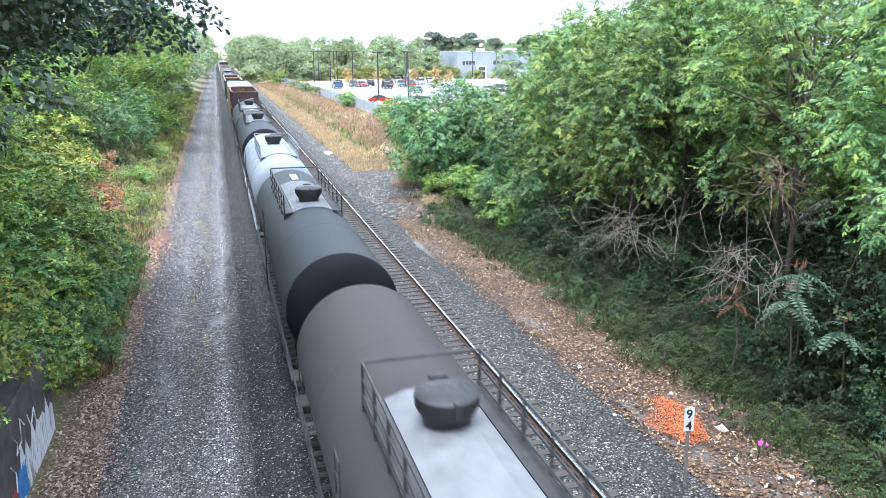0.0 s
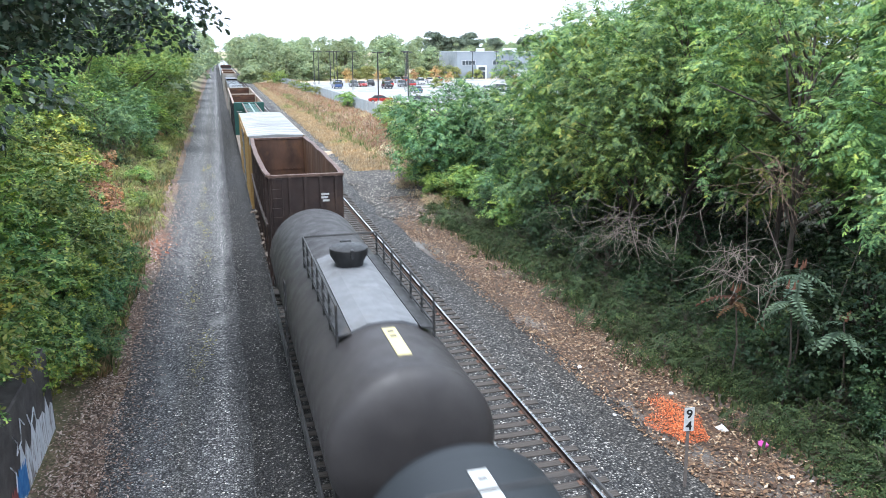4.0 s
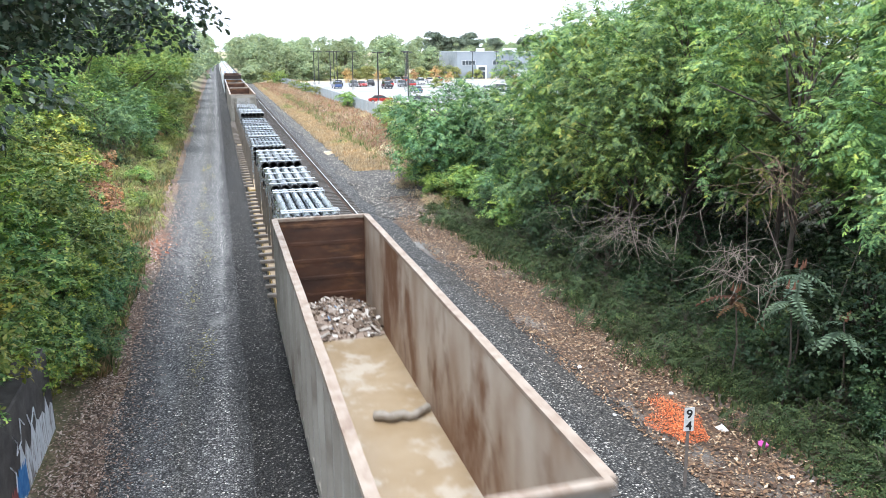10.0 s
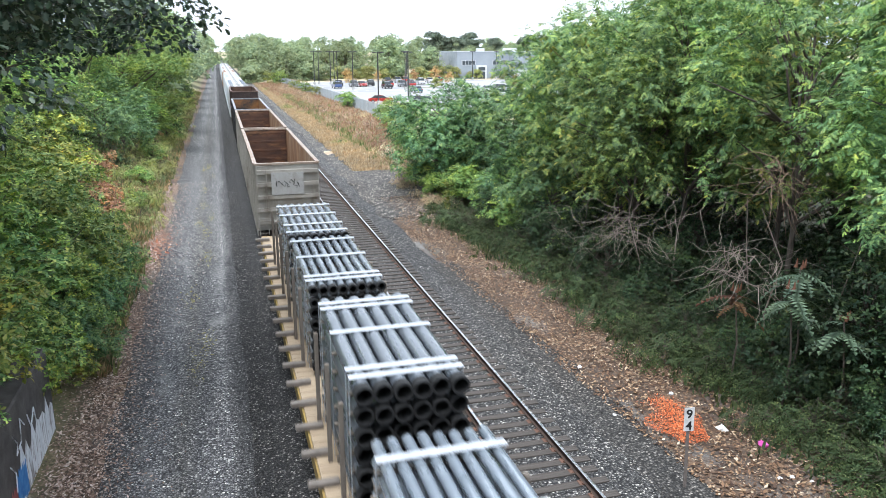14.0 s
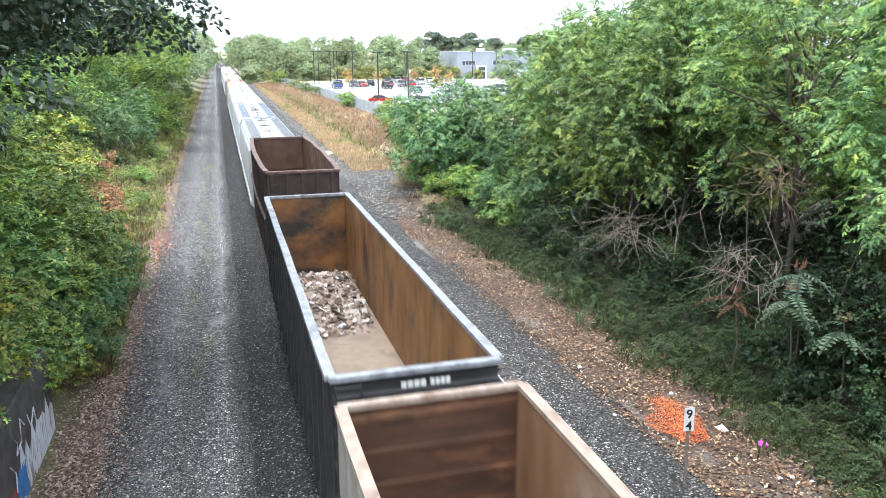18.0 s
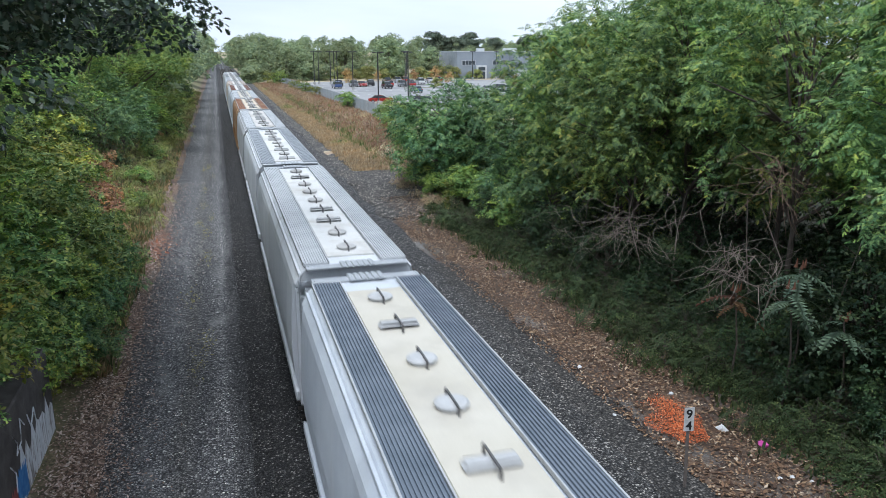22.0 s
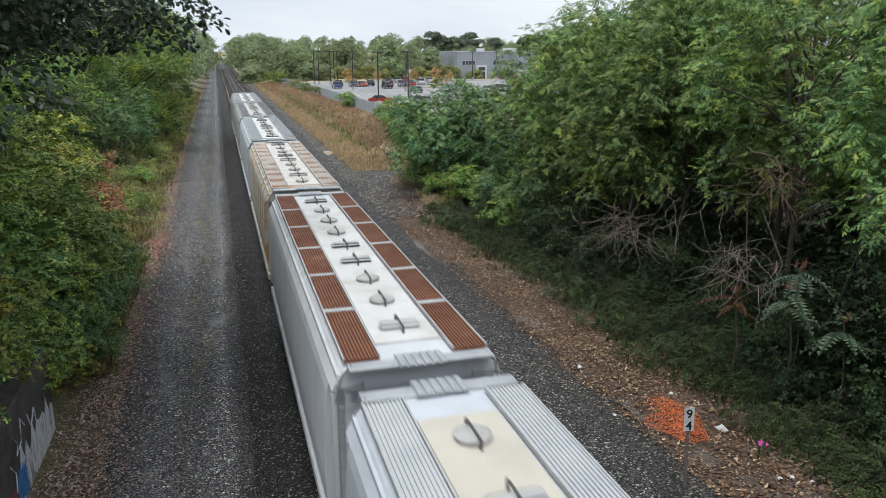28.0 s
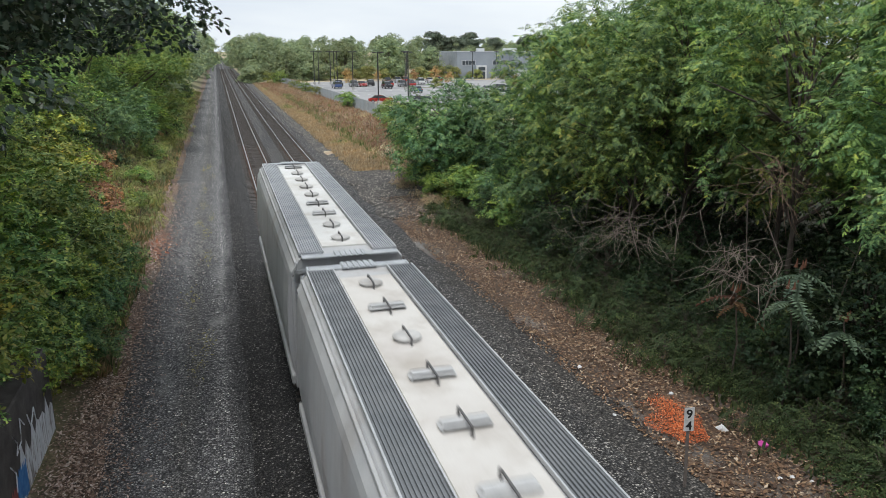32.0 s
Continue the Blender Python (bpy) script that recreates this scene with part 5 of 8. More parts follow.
# ---- green centre-beam flatcar ----
def centre_beam(u0, u1):
    L = u1 - u0
    y0, y1 = -L / 2, L / 2
    car = on_train(thing("centre_beam_flatcar", pose(XL, 0, 0), "empty green centre-beam lumber car with end bulkheads", "flatcar", "train cars"), (u0 + u1) / 2)
    part("deck", Geo().box(-1.45, 1.45, y0, y1, 0.95, 1.12), M_UNDER, car, "dark deck between the risers")
    for i in range(26):
        y = y0 + 0.7 + i * (L - 1.4) / 25
        for s in (-1, 1):
            part("deck_riser", Geo().cbox(min(s * 0.42, s * 1.45), max(s * 0.42, s * 1.45), y - 0.25, y + 0.25, 1.12, 1.27, 0.02), M_DECK, car, "pale worn deck riser")
    for e, y in ((-1, y0), (1, y1)):
        b = part("bulkhead", Geo().cbox(-1.45, 1.45, min(y, y - e * 0.5), max(y, y - e * 0.5), 1.1, 4.42, 0.03), M_GREEN, car, "green steel end bulkhead")
        for x in (-1.3, -0.45, 0.45, 1.3):
            part("bulkhead_post", Geo().box(x - 0.06, x + 0.06, min(y, y + e * 0.06), max(y, y + e * 0.06), 1.1, 4.38), M_GREEN, b)
        for x0, x1, z in ((-1.2, -0.95, 3.5), (-0.9, -0.7, 3.5), (-1.1, -0.8, 3.35)):
            part("marking_bar", Geo().box(x0, x1, min(y - e * 0.5, y - e * 0.506), max(y - e * 0.5, y - e * 0.506), z, z + 0.08), M_PANEL, b)
        coupler(car, y, e)
        truck(car, y - e * 2.0)
    # the open-topped central frame
    for s in (-1, 1):
        part("top_chord", Geo().cbox(s * 0.62 - 0.045, s * 0.62 + 0.045, y0 + 0.5, y1 - 0.5, 4.2, 4.38, 0.015), M_CHORD, car, "worn pale top chord")
        part("bottom_chord", Geo().box(s * 0.4 - 0.06, s * 0.4 + 0.06, y0 + 0.5, y1 - 0.5, 1.12, 1.35), M_GREEN, car)
    part("top_strip", Geo().cbox(-0.075, 0.075, y0 + 0.5, y1 - 0.5, 4.31, 4.36, 0.012), M_STRIP, car, "worn pale centre strip")
    for i in range(17):
        y = y0 + 0.9 + i * (L - 1.8) / 16
        g = Geo()
        for s in (-1, 1):
            g.rings([[(s * 0.62 - 0.05, y - 0.09, 4.25), (s * 0.62 + 0.05, y - 0.09, 4.25), (s * 0.62 + 0.05, y + 0.09, 4.25), (s * 0.62 - 0.05, y + 0.09, 4.25)],
                     [(s * 0.42 - 0.05, y - 0.09, 1.2), (s * 0.42 + 0.05, y - 0.09, 1.2), (s * 0.42 + 0.05, y + 0.09, 1.2), (s * 0.42 - 0.05, y + 0.09, 1.2)]])
        part("post", g, M_GREEN, car)
        part("cross_strut", Geo().cbox(-0.56, 0.56, y - 0.08, y + 0.08, 4.18, 4.29, 0.015), M_GREEN_WORN, car, "worn pale green cross strut")
        g = Geo().rings([[(-0.56, y + 0.1, 4.2), (0.56, y + 0.1, 4.2), (0.56, y + 0.1, 4.23), (-0.56, y + 0.1, 4.23)],
                         [(-0.56, y + L / 17 - 0.16, 4.13), (0.56, y + L / 17 - 0.16, 4.13), (0.56, y + L / 17 - 0.16, 4.16), (-0.56, y + L / 17 - 0.16, 4.16)]])
        if i < 16:
            part("web_plate", g, M_WEB, car, "faded reddish-green web plate")
    # dark steel colour on the web draws the shade between the posts
    part("web", Geo().box(-0.03, 0.03, y0 + 0.5, y1 - 0.5, 1.1, 4.0), M_UNDER, car, "web behind the posts, darkened for the shade between them")
    return car


M_GREEN = surf("dark_green_car_paint", (0.016, 0.072, 0.06), (0.026, 0.1, 0.082), 1.3, 0.6, stain=(0.07, 0.08, 0.07), stain_lo=0.58, stain_hi=0.75, stretch=(1, 1, 0.3))
M_GREEN_WORN = surf("worn_teal_green", (0.13, 0.24, 0.22), (0.08, 0.15, 0.135), 3, 0.7, stain=(0.12, 0.08, 0.06))
M_STRIP = surf("worn_pale_teal_strip", (0.2, 0.3, 0.285), (0.13, 0.2, 0.19), 0.5, 0.65)
M_CHORD = surf("worn_rust_and_green_chord", (0.21, 0.145, 0.125), (0.12, 0.115, 0.1), 3, 0.65, stain=(0.19, 0.12, 0.09), stain_scale=0.9)
M_WEB = surf("faded_rusty_web_plate", (0.17, 0.105, 0.085), (0.11, 0.085, 0.072), 0.3, 0.7, stain=(0.05, 0.06, 0.052), stain_scale=0.5, stain_lo=0.46, stain_hi=0.6)
M_DECK = surf("pale_worn_deck_board", (0.27, 0.225, 0.185), (0.18, 0.145, 0.12), 3, 0.8, stain=(0.111, 0.093, 0.085), stretch=(0.5, 3, 1))
centre_beam(119.2, 138.1)


# ---- flatcars with strapped pipes ----
def flatcar(u0, u1, label, stakes):
    L = u1 - u0
    y0, y1 = -L / 2, L / 2
    uc = (u0 + u1) / 2
    car = on_train(thing("flatcar", pose(XL, 0, 0), label, "flatcar", "train cars"), uc)
    part("frame", Geo().box(-1.38, 1.38, y0, y1, 0.75, 1.06), M_YEL_FRAME, car, "dull yellow steel frame")
    nb = int(L / 0.32)
    for i in range(nb):
        y = y0 + 0.18 + i * (L - 0.36) / (nb - 1)
        part("deck_plank", Geo().cbox(-1.42, 1.42, y - 0.15, y + 0.15, 1.06, 1.12, 0.01), M_PLANK, car)
    n = 19
    for s in (-1, 1):
        part("side_sill", Geo().box(s * 1.42 - 0.04, s * 1.42 + 0.04, y0 + 0.1, y1 - 0.1, 0.7, 1.05), M_YEL_FRAME, car)
        for i in range(n):
            y = y0 + 0.9 + i * (L - 1.8) / (n - 1)
            part("timber_bearer", Geo().cbox(min(s * 1.1, s * 1.72), max(s * 1.1, s * 1.72), y - 0.09, y + 0.09, 1.125, 1.25, 0.02), M_POCKET, car, "dark timber bearer end jutting from the deck")
    for u in stakes:
        for s in (-1, 1):
            y = u - uc
            part("stake", Geo().cbox(s * 1.15 - 0.045, s * 1.15 + 0.045, y - 0.05, y + 0.05, 1.1, 3.3, 0.012), M_STAKE, car, "weathered wooden side stake")
    for e, y in ((-1, y0), (1, y1)):
        part("end_sill", Geo().cbox(-1.4, 1.4, min(y, y + e * 0.12), max(y, y + e * 0.12), 0.72, 1.1, 0.02), M_YEL_FRAME, car)
        coupler(car, y, e)
        truck(car, y - e * 2.2)
    return car


def pipe_bundle(u0, u1, across, tiers, width, mat, label, straps, seed, barrel=0.93):
    """A strapped stack of pipes on timber bearers."""
    L = u1 - u0
    y0, y1 = -L / 2, L / 2
    r = width / across / 2
    b = on_train(thing("pipe_bundle", pose(XL, 0, 0), label, "pipe bundle", "pipe bundles"), (u0 + u1) / 2)
    rnd = random.Random(seed)
    n, z = 18, 1.26
    ring = lambda rr, y, cx, cz: [(cx + rr * math.cos(a), y, cz + rr * math.sin(a)) for a in (2 * math.pi * k / n for k in range(n))]
    me = Geo().rings([ring(r * 0.82 * barrel, y0 + 1.6, 0, 0), ring(r * 0.84 * max(barrel, 0.85), y0, 0, 0), ring(r * 0.985, y0, 0, 0), ring(r * 0.985, y0 + 0.2, 0, 0), ring(r * barrel, y0 + 0.26, 0, 0), ring(r * barrel, y1 - 0.02, 0, 0), ring(r * barrel * 0.86, y1, 0, 0),
                      ring(r * barrel * 0.84, y1 - 1.2, 0, 0)]).mesh("pipe", mat, True)
    me.materials.append(M_PIPE_SHADE)
    for p in me.polygons:                          # bore, cut ends and bell are coloured black to stand for their shade
        if max(p.vertices) < 5 * n or min(p.vertices) >= 6 * n:
            p.material_index = 1
    for t in range(tiers):
        for i in range(across):
            ob = part("pipe", me, None, b)
            ob.matrix_basis = pose(-width / 2 + r + i * 2 * r, rnd.uniform(-0.05, 0.05) * (4 if across == 5 else 1), z + r + t * (2 * r + 0.045), 0, rnd.uniform(0, 360), 0)
        for k in (0.12, 0.5, 0.88):
            y = y0 + L * k
            zz = z + t * (2 * r + 0.045)
            part("bearer", Geo().box(-width / 2 - 0.03, width / 2 + 0.03, y - 0.05, y + 0.05, zz - 0.045, zz) if t else Geo().box(-width / 2, width / 2, y - 0.05, y + 0.05, 1.12, z), M_STAKE, b)
    top = z + tiers * (2 * r + 0.045)
    for k in straps:
        y = y0 + L * k
        g = Geo()
        for x0, x1, z0, z1 in ((-width / 2 - 0.02, width / 2 + 0.02, top - 0.04, top - 0.03), (-width / 2 - 0.022, -width / 2 - 0.012, 1.13, top - 0.03), (width / 2 + 0.012, width / 2 + 0.022, 1.13, top - 0.03)):
            hw = 0.1 if x1 - x0 > 1 else 0.02
            g.box(x0, x1, y - hw, y + hw, z0 - 0.02 if hw > 0.05 else z0, z1 - 0.02)
        part("strap", g, M_STRAP, b, "whitish strap")
    return b


M_YEL_FRAME = surf("dull_yellow_frame", (0.4, 0.28, 0.08), (0.3, 0.2, 0.07), 1.5, 0.65, stain=(0.13, 0.09, 0.06))
M_PLANK = surf("pale_deck_timber", (0.42, 0.33, 0.23), (0.34, 0.26, 0.18), 2.2, 0.85, stretch=(0.5, 4, 1), stain=(0.2, 0.15, 0.11), stain_lo=0.58)
M_POCKET = surf("grey_timber_end", (0.16, 0.14, 0.125), (0.22, 0.19, 0.165), 4, 0.7)
M_STAKE = surf("weathered_stake_wood", (0.15, 0.125, 0.105), (0.21, 0.18, 0.15), 3, 0.85, stretch=(4, 4, 0.5))
M_STRAP = surf("whitish_strap", (0.44, 0.465, 0.5), (0.35, 0.375, 0.41), 4, 0.5)
M_PIPE_SHADE = surf("pipe_end_shade_black", (0.008, 0.008, 0.009), (0.012, 0.012, 0.012), 3, 0.8, bump=0)
M_PIPE = surf("blue_grey_coated_pipe", (0.19, 0.225, 0.265), (0.25, 0.285, 0.325), 1.5, 0.3, stretch=(1, 0.4, 1), coat=0.6, bump=0.03)
M_PIPE_BLACK = surf("black_coated_pipe", (0.06, 0.072, 0.088), (0.095, 0.108, 0.126), 1.5, 0.34, stretch=(1, 0.4, 1), coat=0.5, bump=0.05)

flatcar(173.4, 195.4, "flatcar with a timber deck carrying strapped pipes", [175.2, 177.2, 179.4, 181.7, 183.7, 185.6, 188.6, 190.6, 192.6])
flatcar(196.1, 218.9, "flatcar with a timber deck carrying four stacks of pipes", [198, 200, 202, 204, 206, 209, 211, 213, 215.5, 217.5])
flatcar(219.4, 242.9, "flatcar with a timber deck carrying three stacks of pipes", [220.6, 222.4, 224.2, 227.6, 229.6, 231.6, 234, 236, 238])
pipe_bundle(174.4, 180.2, 6, 7, 2.02, M_PIPE, "stack of six-wide dark grey pipes with white straps", (0.14, 0.2, 0.85, 0.93), 1, 0.82)
pipe_bundle(180.8, 186.3, 5, 6, 2.02, M_PIPE_BLACK, "stack of five-wide black pipes with white straps", (0.1, 0.3, 0.62, 0.9), 2)
pipe_bundle(187.8, 193.2, 5, 6, 2.02, M_PIPE_BLACK, "stack of five-wide black pipes with white straps", (0.1, 0.35, 0.6, 0.86, 0.93), 3)
pipe_bundle(197.2, 202.85, 8, 8, 2.0, M_PIPE, "stack of eight-wide grey pipes with white straps", (0.15, 0.5, 0.9), 4, 0.76)
pipe_bundle(203.05, 207.9, 8, 8, 2.0, M_PIPE, "stack of eight-wide grey pipes with white straps", (0.14, 0.2, 0.6, 0.92), 5, 0.76)
pipe_bundle(208.1, 213.75, 8, 8, 2.0, M_PIPE, "stack of eight-wide grey pipes with white straps", (0.1, 0.42, 0.5, 0.9), 6, 0.76)
pipe_bundle(213.95, 218.7, 8, 8, 2.0, M_PIPE, "stack of eight-wide grey pipes with white straps", (0.12, 0.5, 0.86), 7, 0.76)
pipe_bundle(219.8, 224.8, 6, 7, 2.04, M_PIPE_BLACK, "stack of six-wide black pipes with white straps", (0.1, 0.17, 0.55, 0.85, 0.92), 8)
pipe_bundle(226.7, 232.3, 8, 8, 2.0, M_PIPE, "stack of eight-wide grey pipes with white straps", (0.12, 0.19, 0.55, 0.9), 9, 0.76)
pipe_bundle(232.5, 238.0, 8, 8, 2.0, M_PIPE, "stack of eight-wide grey pipes with white straps", (0.1, 0.3, 0.6, 0.9), 10, 0.76)


# ---- trees, shrubs and weeds ----
def frond_template(pairs, length, width, droop):
    """A feather-shaped compound leaf: wedge-shaped leaflets with gaps, left and right of a drooping rib."""
    v, f = [], []
    step = length / pairs
    for i in range(pairs):
        x, q = i * step, i / pairs
        z = -droop * q * q * length
        w = width * math.sin(math.pi * (0.2 + 0.75 * (i + 0.5) / (pairs + 0.4)))
        for s in (-1, 1):
            k = len(v)
            v += [(x, 0, z), (x + step * 0.3, s * w, z - 0.2 * w), (x + step * 1.05, s * w * 0.8, z - 0.1 * w)]
            f.append((k, k + 1, k + 2))
    k = len(v)
    v += [(length * 0.95, 0, -droop * length), (length * 1.3, width * 0.25, -droop * length * 1.2), (length * 1.3, -width * 0.25, -droop * length * 1.2)]
    f.append((k, k + 1, k + 2))
    return np.array(v), np.array(f)


def spray_template(seed, fronds=7, twig=0.5, leaf=0.3, width=0.085, pairs=5):
    """A flat leafy spray: compound leaves, each in one piece, left and right of a drooping twig."""
    r = np.random.RandomState(seed)
    v, f = [], []
    for i in range(fronds):
        q = i / (fronds - 1)
        last = i == fronds - 1
        turn = r.uniform(-0.2, 0.2) if last else (1 if i % 2 else -1) * (1.15 - 0.5 * q + r.uniform(-0.2, 0.2))
        o = np.array((twig * q, 0, -0.12 * twig * q * q))
        L = leaf * r.uniform(0.8, 1.1) * (1 - 0.15 * q)
        dip, roll = r.uniform(0.15, 0.5), r.uniform(-0.3, 0.3)
        c, s_ = math.cos(turn), math.sin(turn)
        at = lambda x, y: tuple(o + np.array((c * x - s_ * y, s_ * x + c * y, -dip * x * x / L + roll * y - 0.25 * abs(y))))
        k = len(v)
        v += [at(L * j / pairs, 0) for j in range(pairs + 1)]
        for j in range(pairs):
            w = width * math.sin(math.pi * (0.25 + 0.62 * (j + 0.5) / pairs))
            for sd in (-1, 1):
                v.append(at(L * (j + 0.75) / pairs, sd * w))
                f.append((k + j, k + j + 1, len(v) - 1) if sd < 0 else (k + j + 1, k + j, len(v) - 1))
    return np.array(v), np.array(f)


def feather_template(pairs, length, width, droop):
    """A large compound leaf in one piece: leaflets joined to a drooping rib."""
    v = [(length * i / pairs, 0, -droop * (i / pairs) ** 2 * length) for i in range(pairs + 1)]
    f = []
    for i in range(pairs):
        w = width * math.sin(math.pi * (0.18 + 0.8 * (i + 0.5) / (pairs + 0.4)))
        for s in (-1, 1):
            k = len(v)
            v += [(v[i][0] + length / pairs * 0.9, s * w, v[i][2] - 0.35 * w), (v[i][0] + length / pairs * 0.12, s * w * 0.12, v[i][2])]
            f.append((i, k + 1, k, i + 1))
    return np.array(v), np.array([q for a, b, c, d in f for q in ((a, b, c), (a, c, d))])


def lobed_template(size):
    """A lobed oak-like leaf, folded along its midrib."""
    out = [(0, 0), (0.22, 0.16), (0.3, 0.42), (0.45, 0.2), (0.6, 0.46), (0.7, 0.2), (0.85, 0.3), (1.0, 0.0)]
    v = [(x * size, y * size, abs(y) * size * 0.25) for x, y in out] + [(x * size, -y * size, abs(y) * size * 0.25) for x, y in out[1:-1]]
    v += [(0.5 * size, 0, 0)]
    n = len(v) - 1
    loop = list(range(8)) + list(range(n - 1, 7, -1))
    f = [(loop[i], loop[(i + 1) % len(loop)], n) for i in range(len(loop))]
    return np.array(v), np.array(f)


def twig_template(n, size, seed):
    """A sprig of simple leaves."""
    r = np.random.RandomState(seed)
    v, f = [], []
    for i in range(n):
        a = i * 2.4 + r.rand()
        d = np.array((math.cos(a), math.sin(a), r.uniform(-0.2, 0.4)))
        side = np.array((-math.sin(a), math.cos(a), r.uniform(-0.3, 0.3)))
        s = size * r.uniform(0.7, 1.2)
        o = d * s * 0.25
        k = len(v)
        v += [(0, 0, 0), tuple(o + d * s * 0.5 + side * s * 0.33), tuple(o + d * s * 1.05 - np.array((0, 0, 0.15 * s))), tuple(o + d * s * 0.5 - side * s * 0.33)]
        f += [(k, k + 1, k + 2), (k, k + 2, k + 3)]
    return np.array(v), np.array(f)


def spread(tmpl, P, D, up, r, smin=0.75, smax=1.25):
    """Places a template at points P with its x axis along D and its z axis near up."""
    V0, F0 = tmpl
    n = len(P)
    D = D / np.maximum(np.linalg.norm(D, axis=1, keepdims=True), 1e-6)
    Y = np.cross(up, D)
    Y /= np.maximum(np.linalg.norm(Y, axis=1, keepdims=True), 1e-6)
    Z = np.cross(D, Y)
    s = (smin + (smax - smin) * r.rand(n))[:, None, None]
    V = (V0[None, :, 0:1] * D[:, None] + V0[None, :, 1:2] * Y[:, None] + V0[None, :, 2:3] * Z[:, None]) * s + P[:, None]
    F = (F0[None] + (np.arange(n) * len(V0))[:, None, None]).reshape(-1, 3)
    return V.reshape(-1, 3), F


def crown_mesh(name, tmpl, seed, mat, R, z0, z1, clumps, per, clump_r=(0.8, 1.5), flat=0.45, shell=0.5, lean=(0, 0), droop=0.35, tip=0.0):
    """A crown: flattened clumps of leaves through an uneven envelope. Returns the mesh and the clumps' centres."""
    r = np.random.RandomState(seed)
    C, V, F, k = [], [], [], 0
    for i in range(clumps):
        while True:
            d = r.normal(size=3)
            d /= np.linalg.norm(d)
            if d[2] > -0.75:
                break
        q = shell + (1 - shell) * r.rand() ** 0.6
        lobes = 1 + 0.22 * math.sin(3 * math.atan2(d[1], d[0]) + seed) + 0.15 * math.sin(5 * math.atan2(d[1], d[0]) + 2 * seed)
        zz = (d[2] * q + 0.75) / 1.75
        c = np.array((d[0] * q * R * lobes + lean[0] * zz, d[1] * q * R * lobes + lean[1] * zz, z0 + (z1 - z0) * zz))
        C.append(c)
        cr = r.uniform(*clump_r)
        m = int(per * cr * cr)
        a, th = r.rand(m) * 2 * math.pi, np.arccos(1 - 1.28 * r.rand(m))
        rag = 1 + 0.3 * np.sin(a * 3 + i) * np.sin(a * 5 + 2 * i)
        q = (0.72 + 0.28 * r.rand(m) ** 0.5) * cr
        st, ct, ca, sa = np.sin(th), np.cos(th), np.cos(a), np.sin(a)
        P = np.stack([c[0] + ca * st * q * rag, c[1] + sa * st * q * rag, c[2] + ct * q * flat * 1.35 - st * cr * droop * 0.5], -1)
        out = np.stack([ca * ct * flat * 1.2 + 0.35 * ca, sa * ct * flat * 1.2 + 0.35 * sa, -st * 0.5 * flat - 0.08], -1) + r.normal(0, 0.32, (m, 3))
        up = np.stack([ca * st * 0.65, sa * st * 0.65, 0.75 + 0.45 * np.maximum(ct, 0)], -1) + r.normal(0, 0.28, (m, 3))
        v, f = spread(tmpl, P, out, up, r)
        V.append(v)
        F.append(f + k)
        k += len(v)
    return raw_mesh(name, np.concatenate(V), np.concatenate(F), mat), C


def layered_crown(name, tmpls, seed, mat, R, z0, z1, clumps, per, clump_r=(0.7, 1.3), shell=0.45, lean=(0, 0), layers=3, droop=0.25):
    """A crown of boughs: each one carries sprays in a few nearly level layers, with dark gaps between them."""
    r = np.random.RandomState(seed)
    C, V, F, k = [], [], [], 0
    for i in range(clumps):
        while True:
            d = r.normal(size=3)
            d /= np.linalg.norm(d)
            if d[2] > -0.7:
                break
        q = shell + (1 - shell) * r.rand() ** 0.6
        lobes = 1 + 0.25 * math.sin(3 * math.atan2(d[1], d[0]) + seed) + 0.15 * math.sin(5 * math.atan2(d[1], d[0]) + 2 * seed)
        zz = (d[2] * q + 0.7) / 1.7
        c = np.array((d[0] * q * R * lobes + lean[0] * zz, d[1] * q * R * lobes + lean[1] * zz, z0 + (z1 - z0) * zz))
        C.append(c)
        cr = r.uniform(*clump_r)
        m = max(5, int(per * cr * cr))
        lay = r.randint(0, layers, m)
        a = r.rand(m) * 2 * math.pi
        reach = (0.25 + 0.75 * r.rand(m) ** 0.6) * cr * (1 - 0.22 * lay / layers) * (1 + 0.3 * np.sin(a * 3 + i))
        h = (lay - (layers - 1) / 2) * cr * 0.42 + r.normal(0, 0.06, m)
        ca, sa = np.cos(a), np.sin(a)
        start = np.maximum(0, reach - 0.35)
        P = np.stack([c[0] + ca * start, c[1] + sa * start, c[2] + h - droop * (start / cr) ** 2 * cr], -1)
        D = np.stack([ca, sa, -0.15 - droop * 1.4 * reach / cr + 0.12 * lay], -1) + r.normal(0, 0.42, (m, 3))
        U = np.stack([ca * 0.65, sa * 0.65, np.ones(m)], -1) + r.normal(0, 0.3, (m, 3))
        pick = r.randint(0, len(tmpls), m)
        for t in range(len(tmpls)):
            w = pick == t
            if w.any():
                v, f = spread(tmpls[t], P[w], D[w], U[w], r, 0.75, 1.3)
                V.append(v)
                F.append(f + k)
                k += len(v)
    return raw_mesh(name, np.concatenate(V), np.concatenate(F), mat), C


